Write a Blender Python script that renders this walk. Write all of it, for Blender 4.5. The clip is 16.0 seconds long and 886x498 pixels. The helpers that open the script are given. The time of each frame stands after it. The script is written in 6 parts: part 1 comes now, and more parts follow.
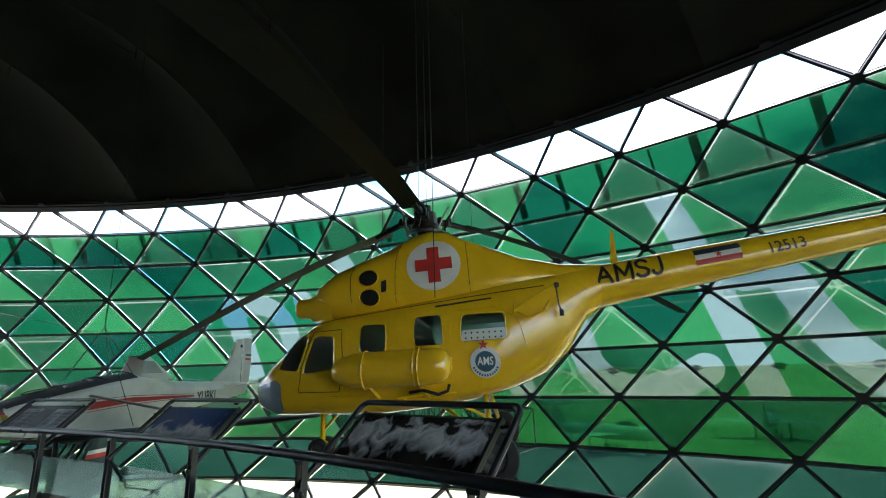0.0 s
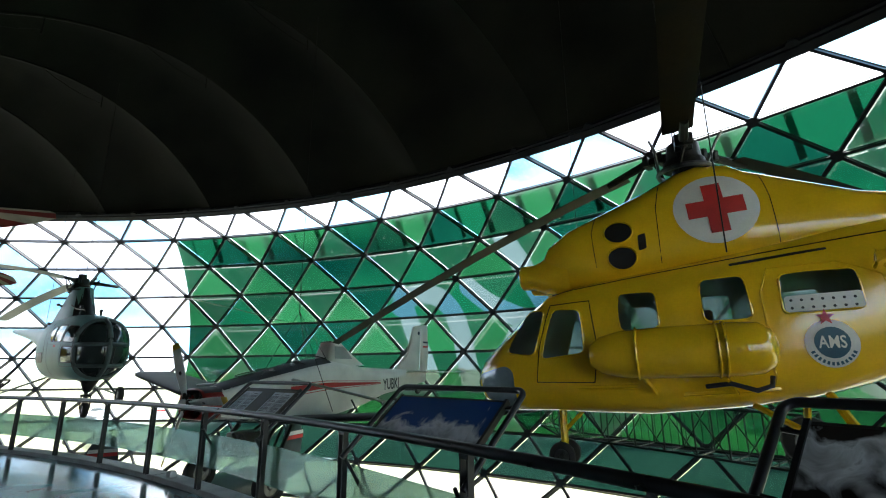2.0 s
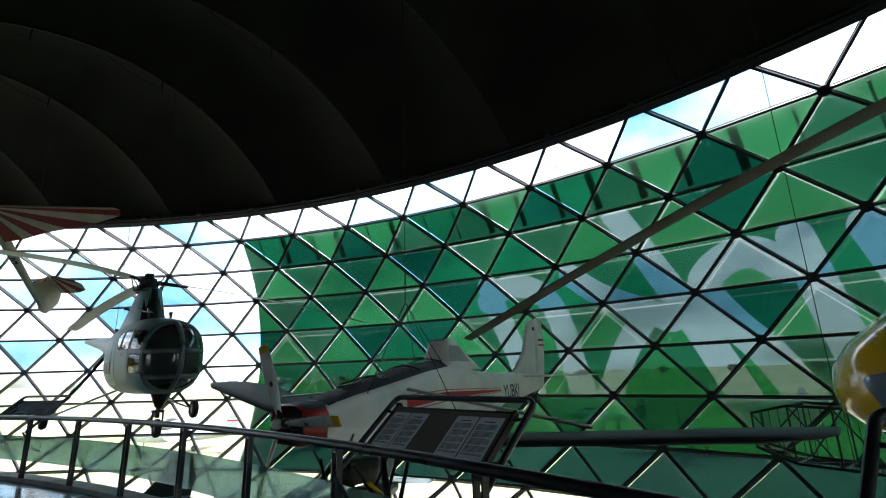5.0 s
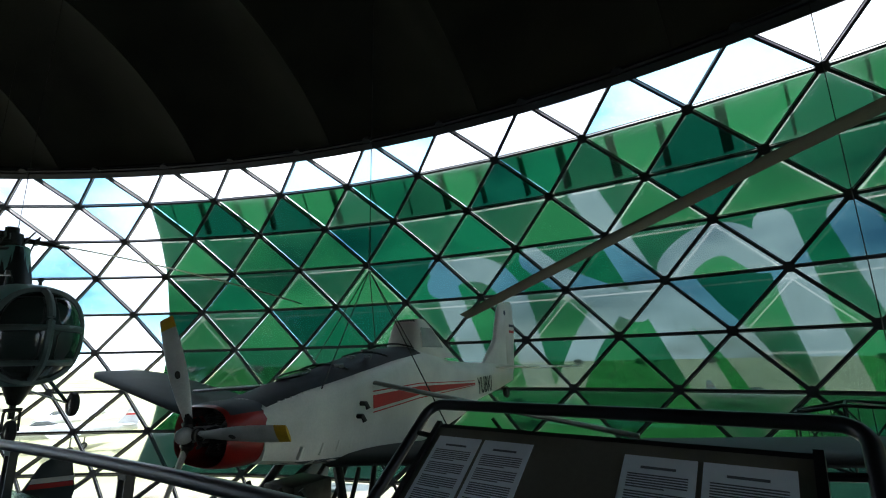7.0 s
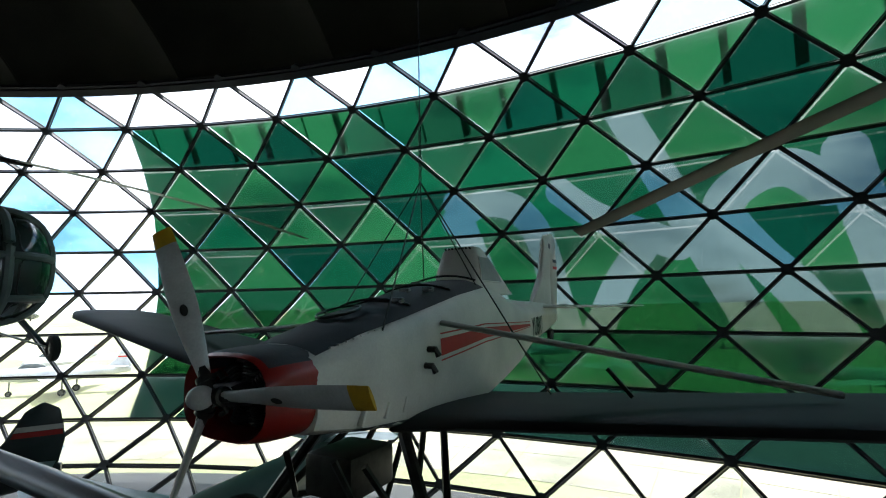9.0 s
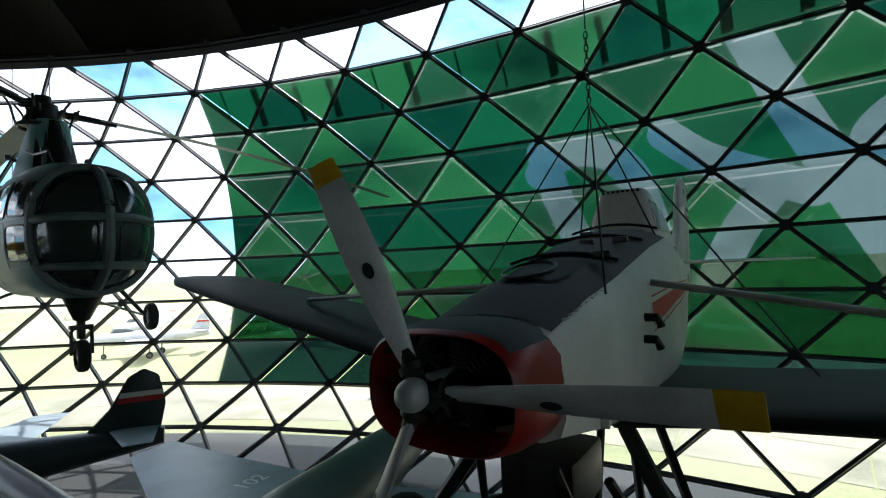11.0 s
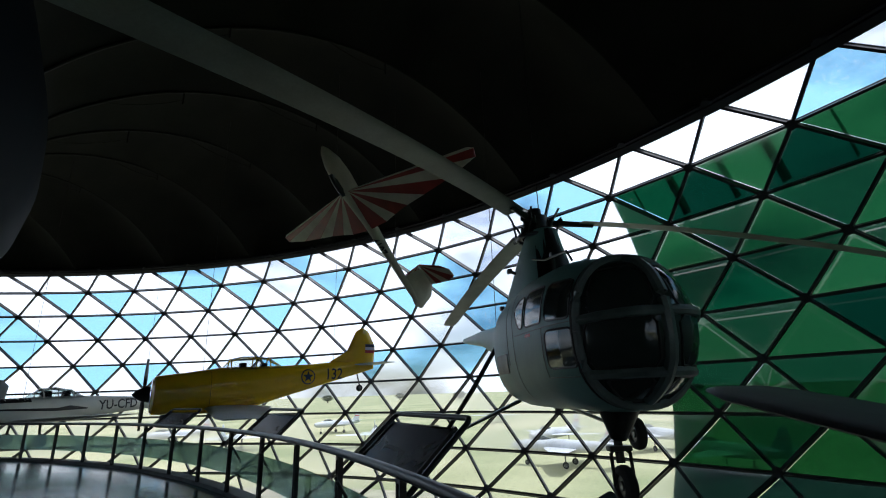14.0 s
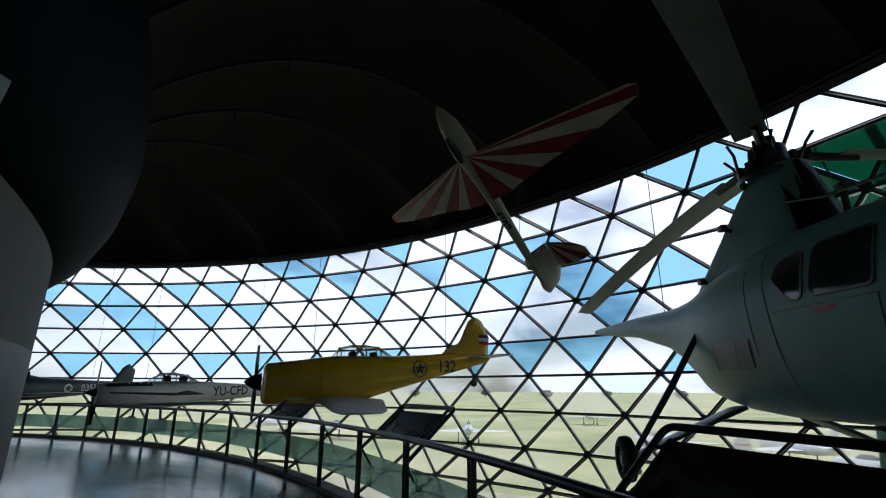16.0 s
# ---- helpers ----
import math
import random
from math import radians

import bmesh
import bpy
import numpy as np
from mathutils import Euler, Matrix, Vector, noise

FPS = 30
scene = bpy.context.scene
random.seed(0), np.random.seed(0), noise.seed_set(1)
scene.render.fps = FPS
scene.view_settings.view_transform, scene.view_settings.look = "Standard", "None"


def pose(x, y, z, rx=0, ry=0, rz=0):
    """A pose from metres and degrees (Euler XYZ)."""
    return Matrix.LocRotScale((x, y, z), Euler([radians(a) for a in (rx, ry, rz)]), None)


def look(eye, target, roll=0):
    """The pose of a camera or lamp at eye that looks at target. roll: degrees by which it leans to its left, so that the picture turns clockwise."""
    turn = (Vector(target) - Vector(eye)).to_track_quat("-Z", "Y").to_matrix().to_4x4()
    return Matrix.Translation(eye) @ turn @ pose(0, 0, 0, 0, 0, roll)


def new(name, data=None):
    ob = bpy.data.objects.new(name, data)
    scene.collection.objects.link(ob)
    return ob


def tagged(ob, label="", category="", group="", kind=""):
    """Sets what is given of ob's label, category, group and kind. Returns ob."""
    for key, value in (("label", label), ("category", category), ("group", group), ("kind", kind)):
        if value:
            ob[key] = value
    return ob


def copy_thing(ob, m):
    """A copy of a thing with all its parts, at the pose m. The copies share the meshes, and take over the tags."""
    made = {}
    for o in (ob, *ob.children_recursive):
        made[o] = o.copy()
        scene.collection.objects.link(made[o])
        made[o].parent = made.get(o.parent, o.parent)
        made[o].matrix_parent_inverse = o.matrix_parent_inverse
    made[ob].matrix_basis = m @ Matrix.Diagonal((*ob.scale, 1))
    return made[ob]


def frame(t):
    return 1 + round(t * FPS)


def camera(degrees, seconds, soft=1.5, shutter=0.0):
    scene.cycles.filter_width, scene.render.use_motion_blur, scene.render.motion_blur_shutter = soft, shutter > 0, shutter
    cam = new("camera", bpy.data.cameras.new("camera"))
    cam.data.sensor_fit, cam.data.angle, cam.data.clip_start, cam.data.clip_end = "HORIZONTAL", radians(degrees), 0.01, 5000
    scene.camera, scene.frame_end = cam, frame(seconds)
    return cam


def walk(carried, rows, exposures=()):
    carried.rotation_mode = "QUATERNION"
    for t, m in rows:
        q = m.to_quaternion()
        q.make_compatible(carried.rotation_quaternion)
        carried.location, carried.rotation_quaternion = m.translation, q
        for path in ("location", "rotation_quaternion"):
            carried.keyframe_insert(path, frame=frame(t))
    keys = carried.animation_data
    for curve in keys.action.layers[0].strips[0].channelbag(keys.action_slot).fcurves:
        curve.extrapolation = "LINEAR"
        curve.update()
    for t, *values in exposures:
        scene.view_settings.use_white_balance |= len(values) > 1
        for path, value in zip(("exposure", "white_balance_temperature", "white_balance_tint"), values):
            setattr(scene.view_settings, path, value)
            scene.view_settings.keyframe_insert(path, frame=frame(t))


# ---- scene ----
cam = camera(85.56, 16.0, 1.1)
# seconds, eye (the dome axis is the origin), turn
PATH = [
    (0.0, 15.269, 14.275, 1.568, 104.56, 1.62, 0.78),
    (0.5, 14.996, 14.720, 1.585, 106.26, 0.97, 0.99),
    (1.0, 14.568, 15.079, 1.530, 106.36, 0.54, 4.15),
    (1.5, 14.178, 15.510, 1.515, 104.96, 0.61, 10.31),
    (2.0, 13.768, 15.775, 1.511, 104.07, 0.50, 17.45),
    (2.5, 13.406, 16.059, 1.521, 103.61, 1.39, 22.23),
    (3.0, 13.010, 16.425, 1.533, 104.08, 2.07, 25.07),
    (3.5, 12.579, 16.743, 1.537, 104.53, 2.40, 26.16),
    (6.0, 10.456, 18.577, 1.543, 104.82, 1.62, 19.82),
    (6.5, 10.113, 19.030, 1.558, 104.66, 1.77, 17.46),
    (7.0, 9.734, 19.422, 1.537, 103.39, 1.12, 14.83),
    (7.5, 9.401, 19.837, 1.509, 101.98, 0.77, 12.68),
    (8.0, 9.054, 20.202, 1.495, 100.58, 0.57, 13.35),
    (8.5, 8.716, 20.476, 1.467, 98.77, 0.80, 13.35),
    (11.0, 7.012, 21.455, 1.462, 92.48, 2.28, 19.36),
    (11.5, 6.638, 21.507, 1.498, 95.07, 2.27, 24.71),
    (12.0, 6.224, 21.587, 1.523, 98.12, 1.97, 32.85),
    (12.5, 5.873, 21.588, 1.512, 100.61, 1.65, 41.65),
    (13.0, 5.461, 21.549, 1.529, 102.60, 1.42, 48.97),
    (13.5, 4.995, 21.515, 1.537, 104.24, 1.89, 56.80),
    (14.0, 4.553, 21.451, 1.546, 106.70, 1.74, 62.00),
    (14.5, 4.072, 21.326, 1.572, 108.38, 1.11, 65.74),
    (15.0, 3.479, 21.271, 1.556, 108.20, 0.14, 70.22),
    (15.5, 2.885, 21.190, 1.572, 107.14, -0.50, 72.27),
    (16.0, 2.266, 21.197, 1.554, 106.49, -0.27, 71.65),
]
walk(cam, [(t, pose(x, y, z, rx, ry, rz)) for t, x, y, z, rx, ry, rz in PATH], [(0.0, 1.5, 6000, 8), (2.0, 1.35, 6000, 8), (3.5, 1.05, 6000, 8), (8.5, 0.7, 5950, 8), (11.0, 0.45, 5950, 9), (13.0, -0.2, 5800, 10), (14.5, -0.55, 5750, 10), (16.0, -0.75, 5800, 10)])

# ---- world, sun, exposure ----
world = bpy.data.worlds.new("sky")
scene.world = world
world.use_nodes = True
wn = world.node_tree
bg = wn.nodes["Background"]
sky = wn.nodes.new("ShaderNodeTexSky")
sky.sky_type = "NISHITA"
sky.sun_disc = False
SUN_EL, SUN_AZ = radians(76), radians(15)
sky.sun_elevation, sky.sun_rotation = SUN_EL, SUN_AZ
wco = wn.nodes.new("ShaderNodeTexCoord")
wmap = wn.nodes.new("ShaderNodeMapping")
wmap.inputs["Scale"].default_value = (1, 1, 2.4)
cloud = wn.nodes.new("ShaderNodeTexNoise")
cloud.inputs["Scale"].default_value, cloud.inputs["Detail"].default_value = 2.6, 7
cramp = wn.nodes.new("ShaderNodeValToRGB")
cramp.color_ramp.elements[0].position, cramp.color_ramp.elements[1].position = 0.36, 0.52
cmix = wn.nodes.new("ShaderNodeMixRGB")
cmix.inputs[2].default_value = (13, 13.2, 13.6, 1)
wn.links.new(wco.outputs["Generated"], wmap.inputs["Vector"])
wn.links.new(wmap.outputs[0], cloud.inputs["Vector"])
wn.links.new(cloud.outputs["Fac"], cramp.inputs[0])
wn.links.new(cramp.outputs[0], cmix.inputs[0])
wn.links.new(sky.outputs[0], cmix.inputs[1])
wn.links.new(cmix.outputs[0], bg.inputs["Color"])
bg.inputs["Strength"].default_value = 0.15
sun_data = bpy.data.lights.new("sun", "SUN")
sun_data.energy, sun_data.angle, sun_data.color = 5.0, radians(0.5), (1, 0.95, 0.87)
sun = new("sun", sun_data)
sun_dir = Vector((math.sin(SUN_AZ) * math.cos(SUN_EL), math.cos(SUN_AZ) * math.cos(SUN_EL), math.sin(SUN_EL)))
sun.matrix_world = look(sun_dir * 100, (0, 0, 0))


# ---- materials ----
def mat(name, color, rough=0.5, metal=0.0, vary=0.15, scale=3.0, fine=60.0, bump=0.05, color2=None, coat=0.0, per_object=0.0, spec=0.5):
    m = bpy.data.materials.new(name)
    m.use_nodes = True
    t = m.node_tree
    b = t.nodes["Principled BSDF"]
    co = t.nodes.new("ShaderNodeTexCoord")
    n1, n2 = t.nodes.new("ShaderNodeTexNoise"), t.nodes.new("ShaderNodeTexNoise")
    n1.inputs["Scale"].default_value, n1.inputs["Detail"].default_value = scale, 6
    n2.inputs["Scale"].default_value, n2.inputs["Detail"].default_value = fine, 4
    ramp = t.nodes.new("ShaderNodeValToRGB")
    a = color
    c = color2 or tuple(x * (1 - 2.2 * vary) for x in color)
    ramp.color_ramp.elements[0].color, ramp.color_ramp.elements[1].color = (*c, 1), (*a, 1)
    ramp.color_ramp.elements[0].position, ramp.color_ramp.elements[1].position = 0.3, 0.62
    mix = t.nodes.new("ShaderNodeMixRGB")
    mix.blend_type = "MULTIPLY"
    mix.inputs[0].default_value = min(1, vary * 2)
    t.links.new(co.outputs["Object"], n1.inputs["Vector"])
    t.links.new(co.outputs["Object"], n2.inputs["Vector"])
    t.links.new(n1.outputs["Fac"], ramp.inputs[0])
    t.links.new(ramp.outputs[0], mix.inputs[1])
    t.links.new(n2.outputs["Fac"], mix.inputs[2])
    out = mix.outputs[0]
    if per_object:
        oi = t.nodes.new("ShaderNodeObjectInfo")
        mr = t.nodes.new("ShaderNodeMapRange")
        mr.inputs[3].default_value, mr.inputs[4].default_value = 1 - per_object, 1
        mm = t.nodes.new("ShaderNodeMixRGB")
        mm.blend_type, mm.inputs[0].default_value = "MULTIPLY", 1
        t.links.new(oi.outputs["Random"], mr.inputs[0])
        t.links.new(out, mm.inputs[1])
        t.links.new(mr.outputs[0], mm.inputs[2])
        out = mm.outputs[0]
    t.links.new(out, b.inputs["Base Color"])
    rr = t.nodes.new("ShaderNodeMapRange")
    rr.inputs[3].default_value, rr.inputs[4].default_value = max(0.03, rough - 0.1), min(1, rough + 0.12)
    t.links.new(n1.outputs["Fac"], rr.inputs[0])
    t.links.new(rr.outputs[0], b.inputs["Roughness"])
    b.inputs["Metallic"].default_value = metal
    b.inputs["Specular IOR Level"].default_value = spec
    b.inputs["Coat Weight"].default_value = coat
    b.inputs["Coat Roughness"].default_value = 0.08
    if bump:
        bp = t.nodes.new("ShaderNodeBump")
        bp.inputs["Strength"].default_value, bp.inputs["Distance"].default_value = bump, 0.01
        t.links.new(n2.outputs["Fac"], bp.inputs["Height"])
        t.links.new(bp.outputs[0], b.inputs["Normal"])
    return m


def sheer(name, tint, clear, body, gloss=0.06, streak=0.0, per_object=0.0):
    """A thin pane or film: clear part seen through, tinted, the rest scatters."""
    m = bpy.data.materials.new(name)
    m.use_nodes = True
    t = m.node_tree
    t.nodes.remove(t.nodes["Principled BSDF"])
    outn = t.nodes["Material Output"]
    tr, tl, gl = t.nodes.new("ShaderNodeBsdfTransparent"), t.nodes.new("ShaderNodeBsdfTranslucent"), t.nodes.new("ShaderNodeBsdfGlossy")
    tr.inputs[0].default_value = (*tint, 1)
    tl.inputs[0].default_value = (*body, 1)
    gl.inputs["Roughness"].default_value = 0.03
    m1, m2 = t.nodes.new("ShaderNodeMixShader"), t.nodes.new("ShaderNodeMixShader")
    co = t.nodes.new("ShaderNodeTexCoord")
    mp = t.nodes.new("ShaderNodeMapping")
    mp.inputs["Scale"].default_value = (5, 5, 0.5)
    n = t.nodes.new("ShaderNodeTexNoise")
    n.inputs["Scale"].default_value, n.inputs["Detail"].default_value = 2.2, 5
    r = t.nodes.new("ShaderNodeMapRange")
    r.inputs[1].default_value, r.inputs[2].default_value = 0.55, 0.8
    r.inputs[3].default_value, r.inputs[4].default_value = 1 - clear, min(1, 1 - clear + streak)
    t.links.new(co.outputs["Object"], mp.inputs[0])
    t.links.new(mp.outputs[0], n.inputs["Vector"])
    t.links.new(n.outputs["Fac"], r.inputs[0])
    t.links.new(r.outputs[0], m1.inputs[0])
    t.links.new(tr.outputs[0], m1.inputs[1])
    t.links.new(tl.outputs[0], m1.inputs[2])
    lw = t.nodes.new("ShaderNodeFresnel")
    lw.inputs[0].default_value = 1.3
    k = t.nodes.new("ShaderNodeMath")
    k.operation, k.inputs[1].default_value = "MULTIPLY", gloss * 10
    t.links.new(lw.outputs[0], k.inputs[0])
    t.links.new(k.outputs[0], m2.inputs[0])
    t.links.new(m1.outputs[0], m2.inputs[1])
    t.links.new(gl.outputs[0], m2.inputs[2])
    t.links.new(m2.outputs[0], outn.inputs[0])
    if per_object:
        oi = t.nodes.new("ShaderNodeObjectInfo")
        for node, col in ((tr, tint), (tl, body)):
            rm = t.nodes.new("ShaderNodeMixRGB")
            rm.inputs[1].default_value = (*[c * (1 - per_object) for c in col], 1)
            rm.inputs[2].default_value = (*col, 1)
            t.links.new(oi.outputs["Random"], rm.inputs[0])
            t.links.new(rm.outputs[0], node.inputs[0])
    return m


def pane_glass(name="pane_glass", film=(0.32, 0.62, 0.80)):
    """Clear panes among hazy ones: the haze is drawn by lot for each pane."""
    m = sheer(name, (0.94, 0.96, 0.97), 0.98, (0.9, 0.9, 0.9), 0.05, 0.15)
    t = m.node_tree
    mixes = [n for n in t.nodes if n.bl_idname == "ShaderNodeMixShader"]
    inner = next(n for n in mixes if n.inputs[0].links and n.inputs[0].links[0].from_node.bl_idname == "ShaderNodeMapRange")
    dirt = inner.inputs[0].links[0].from_socket
    oi, geo, add, fr, rg, mx = t.nodes.new("ShaderNodeObjectInfo"), t.nodes.new("ShaderNodeNewGeometry"), t.nodes.new("ShaderNodeMath"), t.nodes.new("ShaderNodeMath"), t.nodes.new("ShaderNodeMapRange"), t.nodes.new("ShaderNodeMath")
    fr.operation, mx.operation = "FRACT", "MAXIMUM"
    rg.inputs[1].default_value, rg.inputs[2].default_value, rg.inputs[3].default_value, rg.inputs[4].default_value = 0.45, 0.6, 0.0, 0.28
    t.links.new(oi.outputs["Random"], add.inputs[0])
    t.links.new(geo.outputs["Random Per Island"], add.inputs[1])
    t.links.new(add.outputs[0], fr.inputs[0])
    t.links.new(fr.outputs[0], rg.inputs[0])
    t.links.new(rg.outputs[0], mx.inputs[0])
    t.links.new(dirt, mx.inputs[1])
    t.links.new(mx.outputs[0], inner.inputs[0])
    tr = next(n for n in t.nodes if n.bl_idname == "ShaderNodeBsdfTransparent")
    # three panes in ten are tinted; film's default puts sky blue into the glass
    hue = t.nodes.new("ShaderNodeValToRGB")
    hue.color_ramp.interpolation = "CONSTANT"
    hue.color_ramp.elements[0].color = (*film, 1)
    hue.color_ramp.elements[1].position, hue.color_ramp.elements[1].color = 0.30, (0.94, 0.96, 0.97, 1)
    t.links.new(fr.outputs[0], hue.inputs[0])
    t.links.new(hue.outputs[0], tr.inputs[0])
    return m


M = {
    "glint_bar": mat("glint_bar_metal", (0.04, 0.042, 0.045), 0.45, 0.2, 0.1, 5, 80, 0.02),
    "strut": mat("strut_paint", (0.016, 0.018, 0.022), 0.36, 0.0, 0.2, 5, 80, 0.03),
    "rail": mat("rail_paint", (0.05, 0.052, 0.058), 0.3, 0.6, 0.2, 3, 90, 0.02),
    "ceiling": mat("ceiling_cloth", (0.027, 0.0265, 0.0215), 0.62, 0, 0.25, 0.5, 25, 0.15, spec=0.12),
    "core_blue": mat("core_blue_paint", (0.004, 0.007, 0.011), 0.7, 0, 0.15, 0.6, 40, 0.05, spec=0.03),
    "plaster": mat("plaster", (0.115, 0.115, 0.10), 0.8, 0, 0.12, 0.8, 50, 0.1),
    "floor": mat("floor_vinyl", (0.125, 0.33, 0.36), 0.17, 0, 0.18, 0.9, 30, 0.02, coat=0.15),
    "kerb": mat("kerb_stone", (0.42, 0.43, 0.43), 0.6, 0, 0.2, 2, 60, 0.1),
    "lower_floor": mat("lower_floor", (0.05, 0.052, 0.05), 0.7, 0, 0.2, 0.7, 30, 0.05),
    "grass": mat("dry_grass", (0.50, 0.47, 0.27), 0.95, 0, 0.2, 0.06, 3, 0.3, color2=(0.26, 0.29, 0.13)),
    "glass": pane_glass(),
    "glass_low": pane_glass("pane_glass_low", (0.80, 0.86, 0.84)),
    "banner": sheer("banner_film", (0.022, 0.132, 0.045), 0.5, (0.0017, 0.023, 0.0065), 0.07, 0.1, 0.3),
    "banner_shaded": sheer("banner_film_shaded", (0.0115, 0.074, 0.034), 0.5, (0.0008, 0.0115, 0.0045), 0.07, 0.1, 0.35),
    "banner_dark": sheer("banner_film_teal", (0.03, 0.10, 0.10), 0.4, (0.002, 0.012, 0.014), 0.05, 0.1, 0.35),
    "infill": sheer("infill_sheet", (0.56, 0.72, 0.66), 0.74, (0.42, 0.52, 0.50), 0.07, 0.1),
    "letter": sheer("banner_letter", (0.115, 0.17, 0.165), 0.58, (0.014, 0.021, 0.020), 0.06, 0.12),
}


# ---- building helpers ----
def part(name, bm, material, parent=None, label="", smooth=True):
    me = bpy.data.meshes.new(name)
    bmesh.ops.recalc_face_normals(bm, faces=bm.faces)
    bm.to_mesh(me)
    bm.free()
    if smooth:
        me.polygons.foreach_set("use_smooth", [True] * len(me.polygons))
        me.set_sharp_from_angle(angle=radians(38))
    for x in (material if isinstance(material, (list, tuple)) else [material]):
        me.materials.append(x)
    ob = new(name, me)
    if parent is not None:
        ob.parent = parent
    if label:
        ob["label"] = label
    return ob


def thing(name, m, label, category, group="", kind=""):
    ob = new(name)
    ob.empty_display_size = 0.2
    ob.matrix_world = m
    return tagged(ob, label, category, group, kind)


def quads(bm, grid, wrap_u=False, wrap_v=False):
    rows = [[bm.verts.new(p) for p in row] for row in grid]
    nu, nv = len(rows), len(rows[0])
    for i in range(nu if wrap_u else nu - 1):
        for j in range(nv if wrap_v else nv - 1):
            a, b, c, d = rows[i][j], rows[(i + 1) % nu][j], rows[(i + 1) % nu][(j + 1) % nv], rows[i][(j + 1) % nv]
            if len({a, b, c, d}) == 4:
                bm.faces.new((a, b, c, d))
    return rows


def box(bm, m, sx, sy, sz, bevel=0.0):
    made = bmesh.ops.create_cube(bm, size=1, matrix=m @ Matrix.Diagonal((sx, sy, sz, 1)))
    if bevel:
        es = list({e for v in made["verts"] for e in v.link_edges})
        bmesh.ops.bevel(bm, geom=es, offset=bevel, segments=2, affect="EDGES", profile=0.6)


def tube(bm, pts, radius, sides=8, squash=1.0, closed=False):
    """A round bar along points; radius may be a list."""
    pts = [Vector(p) for p in pts]
    n = len(pts)
    grid = []
    up = Vector((0, 0, 1))
    for i, p in enumerate(pts):
        d = (pts[min(i + 1, n - 1)] - pts[max(i - 1, 0)]).normalized()
        s = d.cross(up if abs(d.z) < 0.95 else Vector((1, 0, 0))).normalized()
        u = s.cross(d)
        r = radius[i] if isinstance(radius, (list, tuple)) else radius
        grid.append([p + (s * math.cos(k * math.tau / sides) + u * squash * math.sin(k * math.tau / sides)) * r for k in range(sides)])
    rows = quads(bm, grid, wrap_v=True)
    for ring in (rows[0], rows[-1]):
        bm.faces.new(ring)


def bar(bm, a, b, w, h, up):
    """A straight bar of section w by h from a to b, its h side along up."""
    a, b, up = Vector(a), Vector(b), Vector(up)
    d = (b - a).normalized()
    s = d.cross(up).normalized() * w / 2
    u = s.cross(d).normalized() * h / 2
    vs = [bm.verts.new(p + sg * s + tg * u) for p in (a, b) for sg, tg in ((-1, -1), (1, -1), (1, 1), (-1, 1))]
    for f in ((0, 1, 2, 3), (4, 5, 6, 7), (0, 1, 5, 4), (1, 2, 6, 5), (2, 3, 7, 6), (3, 0, 4, 7)):
        bm.faces.new([vs[i] for i in f])


def loft(bm, sections, sides=28, cap=True):
    """Rings across x: (x, z, half width, up, down, power); power 2 is an ellipse, larger is squarer."""
    grid = []
    for x, z, w, up, dn, p in sections:
        ring = []
        for k in range(sides):
            a = k * math.tau / sides
            c, s = math.cos(a), math.sin(a)
            ring.append((x, w * math.copysign(abs(c) ** (2 / p), c), z + (up if s >= 0 else dn) * math.copysign(abs(s) ** (2 / p), s)))
        grid.append(ring)
    rows = quads(bm, grid, wrap_v=True)
    if cap:
        for ring in (rows[0], rows[-1]):
            bm.faces.new(ring)


def wing(bm, stations, sides=16):
    """Airfoil rings: (leading edge point, trailing edge point, thickness)."""
    grid = []
    for le, te, th in stations:
        le, te = Vector(le), Vector(te)
        ring = []
        for k in range(sides):
            a = k * math.tau / sides
            t = 0.5 - 0.5 * math.cos(a)
            y = 2.6 * th * (math.sqrt(max(t, 0)) * 0.55 - 0.55 * t) * (1 if math.sin(a) >= 0 else -0.55)
            ring.append(le.lerp(te, t) + Vector((0, 0, y)))
        grid.append(ring)
    rows = quads(bm, grid, wrap_v=True)
    for ring in (rows[0], rows[-1]):
        bm.faces.new(ring)


def polar(r, deg, z):
    return Vector((r * math.cos(radians(deg)), r * math.sin(radians(deg)), z))


# ---- the ring hall: a tube bent round the axis; its outer side is glass, its roof dark cloth ----
RING, MID_Z, TUBE = 28.64, 2.244, 8.72
PITCH, FIRST, STEP = 360 / 76, 86.754, 10.557


def shell(deg, phi, out=0.0):
    r = RING + (TUBE + out) * math.cos(radians(phi))
    return polar(r, deg, MID_Z + (TUBE + out) * math.sin(radians(phi)))


def arc_sheet(bm, section, a0=0.0, a1=360.0, n=180):
    """Sweeps a section of (r, z) round the axis."""
    full = abs(a1 - a0) >= 360
    grid = [[polar(r, a0 + (a1 - a0) * i / n, z) for r, z in section] for i in range(n if full else n + 1)]
    quads(bm, grid, wrap_u=full)


